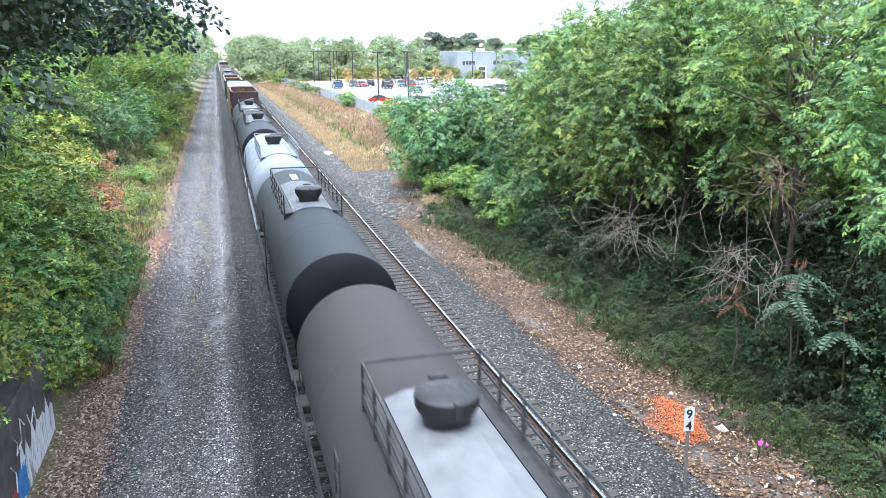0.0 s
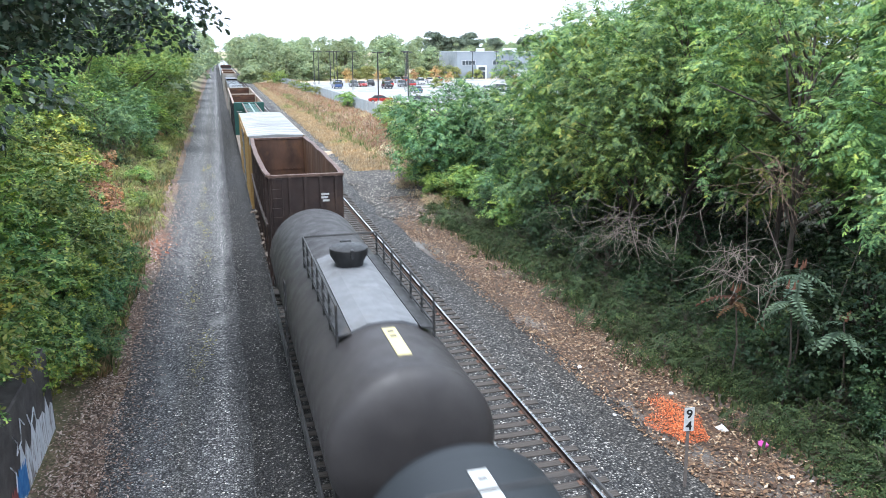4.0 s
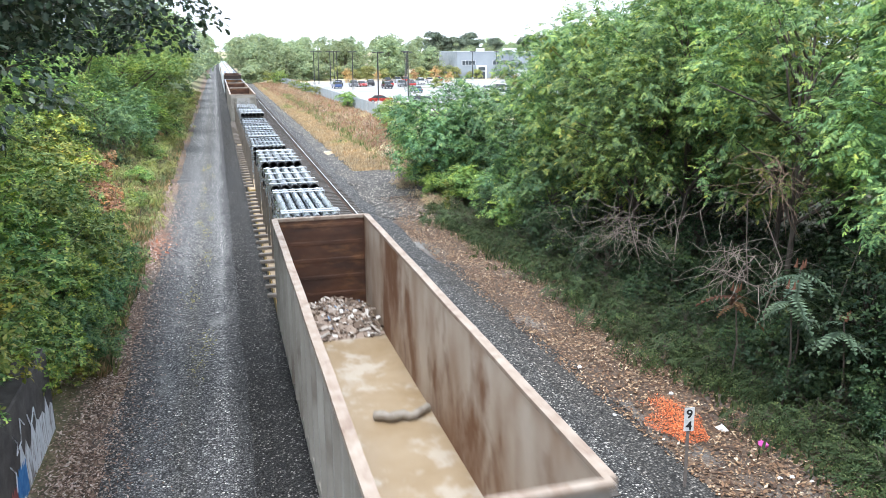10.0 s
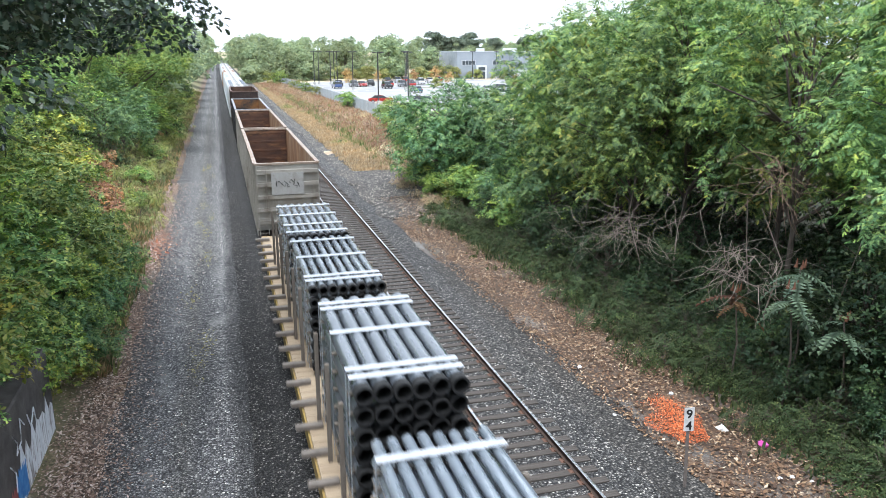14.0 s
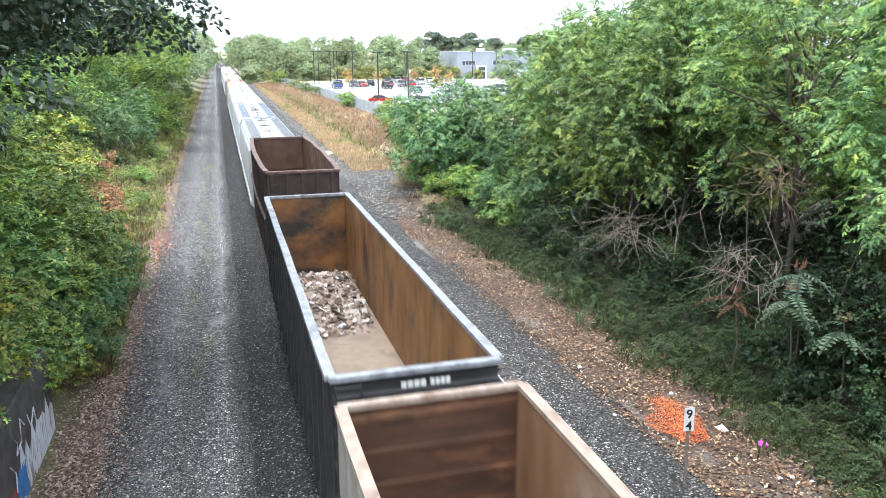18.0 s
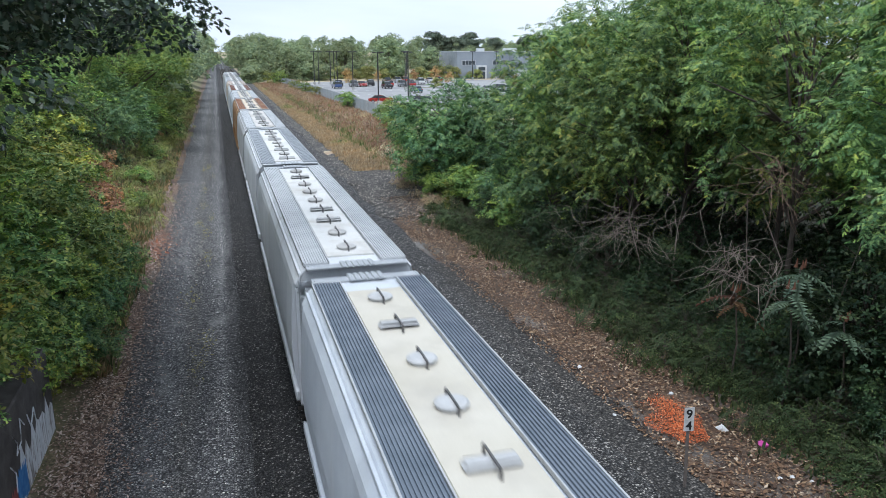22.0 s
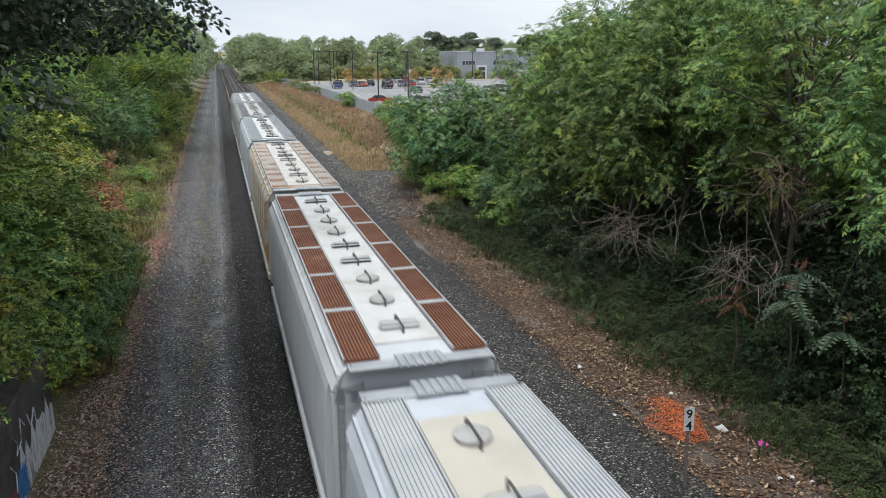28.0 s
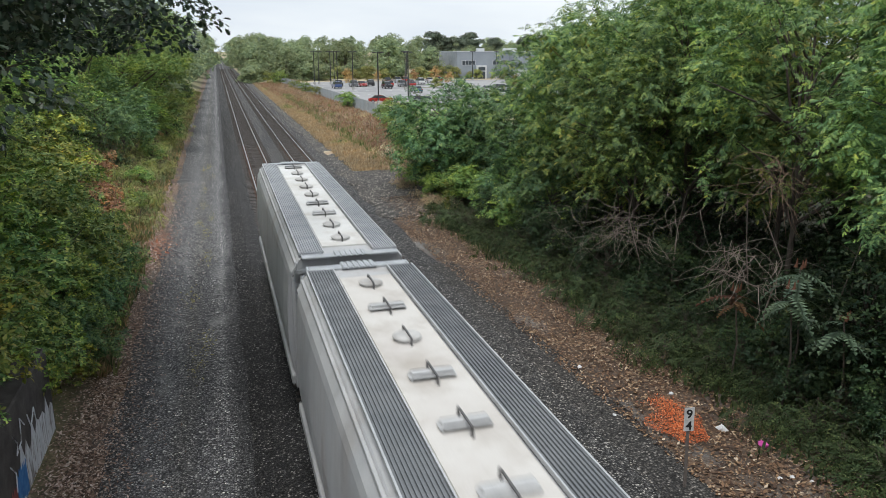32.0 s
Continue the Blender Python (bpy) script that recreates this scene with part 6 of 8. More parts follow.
def limbs(C, base_r, z_fork, seed, every=2, lean=(0, 0)):
    """Trunk and boughs: the trunk splits towards the clumps."""
    r = random.Random(seed)
    g = Geo()
    top = max(c[2] for c in C)
    zt = z_fork + (top - z_fork) * 0.75
    trunk = [(0, 0, -0.4), (r.uniform(-0.15, 0.15), r.uniform(-0.15, 0.15), z_fork * 0.5), (lean[0] * 0.2, lean[1] * 0.2, z_fork), (lean[0] * 0.5 + r.uniform(-0.3, 0.3), lean[1] * 0.5 + r.uniform(-0.3, 0.3), (z_fork + zt) / 2),
             (lean[0] * 0.8, lean[1] * 0.8, zt)]
    g.tube(trunk, base_r, 9, base_r * 0.2)
    for c in C[::every]:
        t = r.uniform(0.2, 0.9)
        zs = z_fork + (zt - z_fork) * t * min(1, max(0.1, (c[2] - z_fork) / max(0.1, zt - z_fork)))
        a = Vector((lean[0] * 0.5 * t, lean[1] * 0.5 * t, zs))
        b = Vector(c)
        mid = a.lerp(b, 0.5) + Vector((r.uniform(-0.3, 0.3), r.uniform(-0.3, 0.3), r.uniform(-0.1, 0.5)))
        g.tube([a, a.lerp(mid, 0.5), mid, mid.lerp(b, 0.6), b], base_r * 0.38, 6, base_r * 0.06)
    return g


G_LOCUST = [(0.0, (0.034, 0.080, 0.036)), (0.3, (0.096, 0.190, 0.078)), (0.7, (0.185, 0.305, 0.118)), (0.95, (0.290, 0.395, 0.130)), (1.0, (0.44, 0.45, 0.12))]
G_BLUE = [(0.0, (0.036, 0.092, 0.046)), (0.4, (0.080, 0.178, 0.082)), (0.85, (0.145, 0.268, 0.120)), (1.0, (0.25, 0.36, 0.14))]
G_DARK = [(0.0, (0.014, 0.030, 0.020)), (0.5, (0.030, 0.056, 0.034)), (0.85, (0.060, 0.094, 0.060)), (1.0, (0.15, 0.19, 0.14))]
G_MID = [(0.0, (0.062, 0.132, 0.046)), (0.5, (0.145, 0.262, 0.082)), (0.9, (0.275, 0.40, 0.115)), (1.0, (0.46, 0.48, 0.13))]
# Darker tones than G_MID: the understorey's shade put into the leaf colour.
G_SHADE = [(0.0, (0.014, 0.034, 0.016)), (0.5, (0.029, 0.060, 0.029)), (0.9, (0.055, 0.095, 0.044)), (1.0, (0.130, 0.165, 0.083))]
G_YELLOW = [(0.0, (0.088, 0.144, 0.036)), (0.5, (0.172, 0.228, 0.056)), (0.9, (0.29, 0.312, 0.077)), (1.0, (0.4, 0.35, 0.07))]
G_RED = [(0.0, (0.15, 0.08, 0.05)), (0.5, (0.29, 0.14, 0.09)), (0.85, (0.42, 0.21, 0.14)), (1.0, (0.48, 0.33, 0.15))]
# Distant leaves are paled and blued: haze is put into their colour.
G_FAR_HAZE = [(0.0, (0.17, 0.23, 0.15)), (0.5, (0.25, 0.32, 0.20)), (1.0, (0.37, 0.42, 0.25))]
# Mugwort green, darkened further to stand for the shade below the trees.
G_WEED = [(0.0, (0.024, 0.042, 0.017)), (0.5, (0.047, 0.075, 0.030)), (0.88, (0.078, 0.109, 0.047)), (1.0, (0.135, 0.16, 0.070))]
G_BANKW = [(0.0, (0.143, 0.187, 0.066)), (0.5, (0.242, 0.297, 0.110)), (0.85, (0.374, 0.385, 0.176)), (1.0, (0.528, 0.440, 0.242))]
G_DRY = [(0.0, (0.253, 0.161, 0.115)), (0.4, (0.437, 0.299, 0.218)), (0.7, (0.552, 0.437, 0.322)), (0.85, (0.299, 0.322, 0.161)), (1.0, (0.650, 0.575, 0.460))]
L_LOCUST = leaf_mat("locust_leaflets", G_LOCUST, 0.18, 0.45, (1.4, 1.3, 0.8))
G_YLOC = [(0.0, (0.070, 0.130, 0.045)), (0.5, (0.165, 0.255, 0.082)), (0.9, (0.30, 0.36, 0.115)), (1.0, (0.45, 0.40, 0.102))]
L_YLOC = leaf_mat("yellowing_locust_leaflets", G_YLOC, 0.12, 0.45, (1.3, 1.18, 0.8))
# Far needles greyed the same way, haze in the base colour.
L_PINE = leaf_mat("haze_paled_pine_needles", [(0.0, (0.1, 0.135, 0.11)), (0.5, (0.15, 0.195, 0.155)), (1.0, (0.22, 0.26, 0.2))], 0.1, 0.75, (1.1, 1.05, 0.9), 0.06)
L_BLUE = leaf_mat("blue_green_locust_leaflets", G_BLUE, 0.12)
L_DARK = leaf_mat("dark_oak_leaves", G_DARK, 0.1, 0.12, (1.2, 1.1, 0.9), 0.34)
L_MID = leaf_mat("shrub_leaves", G_MID)
L_SHADE = leaf_mat("shade_toned_leaves", G_SHADE)
L_YELLOW = leaf_mat("yellowing_leaves", G_YELLOW)
L_RED = leaf_mat("reddened_leaves", G_RED)
L_FAR_HAZE = leaf_mat("haze_paled_far_foliage", G_FAR_HAZE, 0.3, 0.75, (1.2, 1.12, 0.88), 0.06)
# The haze-pale tones again, turned yellow-green.
L_YFAR = leaf_mat("haze_paled_yellow_green_foliage", [(0.0, (0.17, 0.21, 0.09)), (0.5, (0.27, 0.31, 0.13)), (1.0, (0.42, 0.41, 0.18))], 0.2, 0.75, (1.2, 1.1, 0.85), 0.06)
L_ORFAR = leaf_mat("far_orange_autumn_foliage", [(0.0, (0.30, 0.16, 0.08)), (0.5, (0.45, 0.27, 0.13)), (1.0, (0.55, 0.42, 0.2))], 0.2, 0.6, (1.1, 1.05, 0.9))
L_WEED = leaf_mat("shade_toned_mugwort_leaves", G_WEED, 0.25, 0.55, (1.2, 1.12, 0.9))
L_BANKW = leaf_mat("yellow_green_weed_leaves", G_BANKW, 0.3, 0.55, (1.2, 1.12, 0.8))
L_DRY = leaf_mat("dried_weed_stalks", G_DRY, 0.2, 0.8, (1.15, 1.05, 0.9))
M_BARK = surf("grey_brown_bark", (0.075, 0.06, 0.048), (0.13, 0.105, 0.085), 4, 0.95, stretch=(3, 3, 0.6), bump=0.7)
M_DEAD = surf("bare_grey_vine_wood", (0.17, 0.138, 0.115), (0.26, 0.215, 0.18), 5, 0.9, bump=0.3)

T_SPRAYS = [spray_template(i + 1, 7, 0.4, 0.2, 0.06, 4) for i in range(4)]
T_SPRAYS_F = [spray_template(i + 21, 7, 0.3, 0.15, 0.046, 4) for i in range(4)]
T_SPRAYS_S = [spray_template(i + 7, 6, 0.34, 0.2, 0.062, 4) for i in range(3)]
T_BIGFROND = feather_template(9, 0.75, 0.2, 0.75)
T_OAK = lobed_template(0.165)
T_TWIG = twig_template(5, 0.105, 1)
T_TWIG_S = twig_template(5, 0.08, 2)
T_FARTWIG = twig_template(3, 0.6, 3)
T_WEED = frond_template(5, 0.32, 0.06, 0.6)


class Kind:
    """A species: a few crowns with their trunks, built once and shared."""

    def __init__(self, name, tmpl, mat, R, z0, z1, clumps, per, variants=2, trunk=0.16, fork=0.35, lean=(0, 0), **kw):
        self.name, self.sets = name, []
        for i in range(variants):
            me, C = (layered_crown if isinstance(tmpl, list) else crown_mesh)(name + "_crown", tmpl, 11 * i + len(name) + clumps, mat, R, z0, z1, clumps, per, lean=lean, **kw)
            self.sets.append((me, limbs(C, trunk, z0 * fork + 0.3, i + 3, max(1, clumps // 22), lean).mesh(name + "_trunk", M_BARK, True)))

    def at(self, x, y, s=1.0, turn=0, label="", category="tree", group="", v=0, z=None, sz=None):
        me, tr = self.sets[v % len(self.sets)]
        t = thing(self.name, pose(x, y, gz(x, y) if z is None else z, 0, 0, turn) @ Matrix.Diagonal((s, s, sz or s, 1)), label, category, group)
        part("trunk", tr, None, t)
        part("crown", me, None, t)
        return t


locust = Kind("locust_tree", T_SPRAYS, L_LOCUST, 4.5, 3.4, 12.2, 92, 33, 2, 0.17, clump_r=(0.6, 1.4))
tall_locust = Kind("tall_locust_tree", T_SPRAYS_F, L_LOCUST, 4.3, 5.2, 12.6, 95, 46, 1, 0.17, clump_r=(0.55, 1.3), layers=4)
small_locust = Kind("young_locust_tree", T_SPRAYS_S, L_BLUE, 3.1, 1.0, 6.6, 62, 36, 2, 0.09, clump_r=(0.5, 1.1))
yellow_locust = Kind("yellowing_locust_tree", T_SPRAYS_S, L_YLOC, 3.2, 3.0, 10.0, 44, 34, 1, 0.12, clump_r=(0.5, 1.1))
oak = Kind("oak_tree", T_OAK, L_DARK, 5.9, 7.2, 14.5, 105, 205, 1, 0.3, clump_r=(0.8, 1.6), lean=(3.8, 0))
broad = Kind("broadleaf_tree", T_TWIG, L_MID, 4.2, 2.0, 11.5, 60, 95, 2, 0.2, clump_r=(0.9, 1.6))
shrub = Kind("shrub", T_TWIG, L_MID, 1.7, 0.3, 3.4, 36, 130, 2, 0.05, clump_r=(0.32, 0.75), shell=0.4, flat=0.4)
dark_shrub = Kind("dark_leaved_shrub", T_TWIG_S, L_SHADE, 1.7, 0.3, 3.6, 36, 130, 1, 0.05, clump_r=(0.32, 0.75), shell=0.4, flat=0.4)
yellow_shrub = Kind("yellowing_shrub", T_TWIG, L_YELLOW, 1.3, 0.2, 2.6, 16, 120, 1, 0.04, clump_r=(0.4, 0.8), shell=0.35)
red_shrub = Kind("reddened_sumac", T_TWIG_S, L_RED, 1.1, 0.2, 1.9, 14, 170, 1, 0.035, clump_r=(0.35, 0.7), shell=0.35)
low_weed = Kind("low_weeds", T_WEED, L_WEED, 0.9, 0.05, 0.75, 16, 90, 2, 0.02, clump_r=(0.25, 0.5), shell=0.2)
bank_weed = Kind("bank_weeds", T_WEED, L_BANKW, 0.9, 0.05, 0.85, 16, 90, 2, 0.02, clump_r=(0.25, 0.5), shell=0.2)
dry_weed = Kind("dried_weeds", T_WEED, L_DRY, 1.3, 0.05, 1.0, 16, 70, 2, 0.02, clump_r=(0.3, 0.6), shell=0.2)
far_tree = Kind("distant_tree", T_FARTWIG, L_FAR_HAZE, 4.6, 0.6, 12.5, 46, 8, 3, 0.22, clump_r=(1.2, 2.2))
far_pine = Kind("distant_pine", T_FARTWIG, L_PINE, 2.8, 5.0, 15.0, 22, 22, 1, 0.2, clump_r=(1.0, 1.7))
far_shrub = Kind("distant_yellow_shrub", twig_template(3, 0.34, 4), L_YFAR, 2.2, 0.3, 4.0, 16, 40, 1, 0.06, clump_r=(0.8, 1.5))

LOC = "green locust tree with feathery leaves beside the tracks"
for i, (x, y, s, v) in enumerate([(18.6, 14.2, 1.0, 0), (16.4, 27.6, 0.8, 0), (18.2, 20.5, 1.0, 1), (18.0, 26.5, 0.98, 2), (19.0, 33.0, 1.02, 0), (23.5, 17.5, 1.22, 2), (24.0, 24.0, 0.78, 0), (24.5, 35.5, 1.12, 1),
                                  (22.5, 10.5, 1.2, 1), (31, 20, 1.2, 1), (30, 31, 0.75, 2), (27, 39, 0.85, 0), (23.5, 30, 1.25, 1), (33, 38, 0.7, 0), (19.3, 38.5, 0.98, 2), (23.0, 45, 0.95, 1), (20.0, 30.5, 1.08, 1)]):
    (tall_locust if y < 28 and x < 20 else locust).at(x, y, s, i * 67, LOC, group="locusts by the track", v=v)
for i, (x, y, s, v) in enumerate([(16.6, 40.0, 0.85, 0), (18.5, 47.0, 1.05, 1), (14.7, 51.5, 1.22, 0), (16.8, 54.0, 1.15, 1), (14.0, 49.5, 0.85, 1), (17.0, 50.0, 1.05, 0), (21.5, 54, 1.1, 1), (15.8, 34.5, 0.72, 1), (22, 46.5, 1.1, 0), (18.5, 60, 0.8, 1), (20.5, 40, 1.0, 1)]):
    small_locust.at(x, y, s, i * 81, "young bushy green locust at the edge of the gravel", group="young locusts", v=v)
yellow_locust.at(17.2, 31.5, 1.1, 20, "locust tree with yellowing feathery leaves", group="yellowing locusts")
yellow_locust.at(20.6, 24.0, 1.32, 120, "locust tree with yellowing feathery leaves", group="yellowing locusts")
yellow_locust.at(19.5, 27.5, 1.02, 200, "locust tree with yellowing feathery leaves", group="yellowing locusts")
dark_shrub.at(14.9, 17.0, 0.6, 40, "green bush beside the hollow, shade toned into its leaves", "shrub", "bushes by the hollow")
dark_shrub.at(16.2, 15.2, 1.4, 40, "green bush under hanging vines", "shrub", "bushes by the hollow")
rs = random.Random(12)
for i, (x, y, s) in enumerate([(13.3, 47.5, 0.6), (13.6, 50.5, 0.75), (13.5, 53.5, 0.7), (14.6, 46.0, 0.8), (14.8, 55.5, 0.7), (15.8, 48.0, 1.0)]):
    shrub.at(x, y, s, i * 51, "leafy green shrub at the edge of the gravel", "shrub", "gravel edge shrubs", v=i)
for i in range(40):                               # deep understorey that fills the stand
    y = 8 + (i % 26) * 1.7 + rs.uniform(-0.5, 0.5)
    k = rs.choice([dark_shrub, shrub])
    # the nearer stretch takes only the shade-coloured shrub
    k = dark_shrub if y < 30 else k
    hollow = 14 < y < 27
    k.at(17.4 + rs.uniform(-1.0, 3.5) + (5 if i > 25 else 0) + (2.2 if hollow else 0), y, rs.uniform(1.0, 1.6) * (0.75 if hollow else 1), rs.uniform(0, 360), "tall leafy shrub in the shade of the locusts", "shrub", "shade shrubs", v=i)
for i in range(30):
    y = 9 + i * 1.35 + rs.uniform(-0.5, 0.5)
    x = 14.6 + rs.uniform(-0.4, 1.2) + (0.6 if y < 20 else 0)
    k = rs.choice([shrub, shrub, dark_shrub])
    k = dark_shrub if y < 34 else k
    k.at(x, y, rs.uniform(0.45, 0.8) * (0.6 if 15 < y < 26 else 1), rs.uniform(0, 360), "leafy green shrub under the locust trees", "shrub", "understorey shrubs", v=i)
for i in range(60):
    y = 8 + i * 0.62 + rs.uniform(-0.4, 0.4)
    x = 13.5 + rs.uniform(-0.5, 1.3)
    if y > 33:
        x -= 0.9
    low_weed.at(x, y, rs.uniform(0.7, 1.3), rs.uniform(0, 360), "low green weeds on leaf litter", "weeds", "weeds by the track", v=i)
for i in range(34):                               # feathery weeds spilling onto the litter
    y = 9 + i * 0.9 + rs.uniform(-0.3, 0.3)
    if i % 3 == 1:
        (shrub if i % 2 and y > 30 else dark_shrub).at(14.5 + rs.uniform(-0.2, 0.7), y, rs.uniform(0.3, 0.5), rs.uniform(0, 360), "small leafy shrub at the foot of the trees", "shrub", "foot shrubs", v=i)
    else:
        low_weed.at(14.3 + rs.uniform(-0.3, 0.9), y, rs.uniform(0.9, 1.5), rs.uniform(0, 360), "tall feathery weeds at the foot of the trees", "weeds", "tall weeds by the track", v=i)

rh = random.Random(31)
for i in range(22):                               # shrubs at the hollow's back, its shade put into their leaf colour
    dark_shrub.at(15.7 + rh.uniform(0, 2.4), 13.5 + i * 0.65 + rh.uniform(-0.4, 0.4), rh.uniform(0.5, 0.85), rh.uniform(0, 360), "low shrub at the back of the hollow, shade toned into its leaves", "shrub", "hollow shrubs")

# the west bank
oak.at(-8.1, 19.5, 1.0, 0, "dark green oak overhanging the service road")
oak.at(-9.4, 27.5, 0.98, 10, "dark green oak behind the roadside shrubs")
oak.at(-8.5, 14.0, 0.9, 60, "dark green oak on the bank")
for i, (x, y, s, k) in enumerate([(-11.5, 38, 0.75, broad), (-13, 48, 0.9, broad), (-12.5, 59, 0.85, broad), (-11.5, 72, 0.9, broad), (-9.2, 85, 0.92, broad), (-7.8, 100, 1.02, broad), (-15, 60, 1.1, broad),
                                  (-14, 36, 1.05, broad), (-14, 26, 1.0, broad), (-12, 92, 1.2, broad)]):
    k.at(x, y, s, i * 73, "green broadleaf tree on the bank above the service road", group="bank trees", v=i)
for i, (x, y, s) in enumerate([(-8.8, 80, 1.1), (-9.0, 97, 1.3), (-9.2, 113, 1.3)]):
    broad.at(x, y, s, 30 + i * 110, "tall light green broadleaf tree beside the service road", group="tall bank trees", v=i + 1)
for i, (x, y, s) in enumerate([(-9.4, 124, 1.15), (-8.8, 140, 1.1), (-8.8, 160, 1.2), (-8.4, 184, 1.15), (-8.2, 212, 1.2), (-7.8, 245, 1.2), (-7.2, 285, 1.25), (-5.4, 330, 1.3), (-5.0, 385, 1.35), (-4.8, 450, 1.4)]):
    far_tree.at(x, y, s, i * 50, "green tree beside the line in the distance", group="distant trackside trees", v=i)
for i in range(19):                                # the wall of shrubs over the wing wall
    y = 14.5 + i * 1.15 + rs.uniform(-0.4, 0.4)
    k = [shrub, yellow_shrub, shrub, yellow_shrub, shrub][i % 5]
    k.at(-5.9 + rs.uniform(-0.45, 0.35), y, rs.uniform(0.85, 1.15), rs.uniform(0, 360), "leafy shrub on the bank beside the gravel road", "shrub", "bank shrubs", v=i, z=2.0 if y < 20 else None)
for i in range(14):
    y = 20 + i * 1.3 + rs.uniform(-0.4, 0.4)
    k = [yellow_shrub, shrub, yellow_shrub, shrub][i % 4]
    k.at(-7.6 + rs.uniform(-0.5, 0.4), y, rs.uniform(1.1, 1.5), rs.uniform(0, 360), "tall leafy shrub on the bank", "shrub", "tall bank shrubs", v=i)
for i in range(24):
    y = 42 + i * 2.6 + rs.uniform(-0.7, 0.7)
    k = [shrub, dark_shrub, yellow_shrub, shrub, dark_shrub][i % 5]
    k.at(-10.4 + rs.uniform(-0.8, 0.8) + (1.6 if y > 75 else 0), y, rs.uniform(0.9, 1.4), rs.uniform(0, 360), "leafy shrub at the top of the grassy bank", "shrub", "upper bank shrubs", v=i)
for i, (x, y, s) in enumerate([(-5.6, 36, 0.8), (-6.0, 38, 1.0), (-6.4, 40, 1.0), (-6.6, 42.5, 1.1), (-6.9, 45, 1.0), (-7.3, 48, 0.8), (-7.9, 53, 0.9), (-8.3, 56, 0.9), (-7.0, 78, 0.8), (-6.4, 82, 0.6), (-5.2, 41, 0.4)]):
    red_shrub.at(x, y, s, i * 70, "reddened sumac among green shrubs", "shrub", "red sumacs")
for i in range(30):
    y = 38 + i * 1.9
    bank_weed.at(-6.6 + rs.uniform(-1.8, 0.8), y, rs.uniform(0.8, 1.5), rs.uniform(0, 360), "yellow-green weeds on the grassy bank", "weeds", "bank weeds", v=i)
for i in range(34):
    y = 38 + i * 2.4
    bank_weed.at(-5.3 + rs.uniform(-1.6, 0.7), y, rs.uniform(0.8, 1.4), rs.uniform(0, 360), "low weeds at the edge of the gravel road", "weeds", "road edge weeds", v=i)

BANK_MIX = [(-8.6, 60, 0.85, small_locust, "blue-green feathery young locust on the bank"), (-8.9, 70, 0.95, small_locust, "blue-green feathery young locust on the bank"), (-7.6, 66, 0.8, small_locust, "blue-green feathery young locust on the bank"),
            (-7.4, 78, 1.35, shrub, "bright green shrub at the top of the bank"), (-7.2, 84, 1.4, shrub, "bright green shrub at the top of the bank"), (-6.9, 92, 1.3, yellow_shrub, "yellowing shrub at the top of the bank"),
            (-7.2, 33, 0.55, small_locust, "blue-green feathery young locust on the bank"), (-6.6, 27.5, 0.5, small_locust, "blue-green feathery young locust on the bank"), (-6.4, 22.5, 0.45, small_locust, "blue-green feathery young locust on the bank"),
            (-8.8, 40, 1.7, yellow_shrub, "tall yellow-green shrub under the oak"), (-9.4, 47, 1.9, yellow_shrub, "tall yellow-green shrub under the oak"), (-8.0, 36, 1.5, yellow_shrub, "tall yellow-green shrub under the oak"), (-6.2, 104, 1.2, shrub, "bright green shrub at the top of the bank"),
            (-5.8, 118, 1.2, yellow_shrub, "yellowing shrub at the top of the bank"), (-5.9, 30.5, 0.7, yellow_shrub, "yellowing shrub at the top of the bank"),
            (-4.9, 33.5, 0.75, shrub, "green shrub leaning over the road edge"), (-5.0, 29.5, 0.7, shrub, "green shrub leaning over the road edge"), (-5.0, 25.5, 0.65, shrub, "green shrub leaning over the road edge"), (-5.0, 22.6, 0.6, yellow_shrub, "green shrub leaning over the road edge"),
            (-4.75, 27.5, 0.42, small_locust, "blue-green feathery young locust leaning over the road edge"), (-4.75, 24.2, 0.38, small_locust, "blue-green feathery young locust leaning over the road edge"), (-4.9, 31.5, 0.4, small_locust, "blue-green feathery young locust leaning over the road edge")]
for i, (x, y, s, k, lab) in enumerate(BANK_MIX):
    k.at(x, y, s, i * 97, lab, "tree" if k is small_locust else "shrub", "mixed bank growth", v=i)

rw = random.Random(77)
for i in range(20):                               # low bushes scattered down the grassy bank
    y = 40 + i * 3.3 + rw.uniform(-1, 1)
    k = [shrub, dark_shrub, yellow_shrub, shrub, red_shrub][i % 5]
    k.at(-6.0 + rw.uniform(-1.2, 0.9), y, rw.uniform(0.35, 0.7), rw.uniform(0, 360), "low leafy bush on the grassy bank", "shrub", "low bank bushes", v=i)

for i in range(26):                               # growth along the far stretch of the road
    y = 84 + i * 3.6 + rw.uniform(-1, 1)
    k = [shrub, bank_weed, yellow_shrub, dark_shrub][i % 4]
    k.at(-5.6 + rw.uniform(-1.0, 0.6), y, rw.uniform(1.2, 1.8) if k is bank_weed else rw.uniform(0.5, 0.95), rw.uniform(0, 360),
         "leafy growth along the far edge of the gravel road", "weeds" if k is bank_weed else "shrub", "far road edge growth", v=i)

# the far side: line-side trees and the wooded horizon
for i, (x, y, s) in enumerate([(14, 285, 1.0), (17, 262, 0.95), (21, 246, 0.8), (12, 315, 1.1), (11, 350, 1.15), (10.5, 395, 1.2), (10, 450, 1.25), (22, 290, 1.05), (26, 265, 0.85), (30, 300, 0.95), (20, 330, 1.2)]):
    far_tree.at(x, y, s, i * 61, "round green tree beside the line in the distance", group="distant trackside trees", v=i)
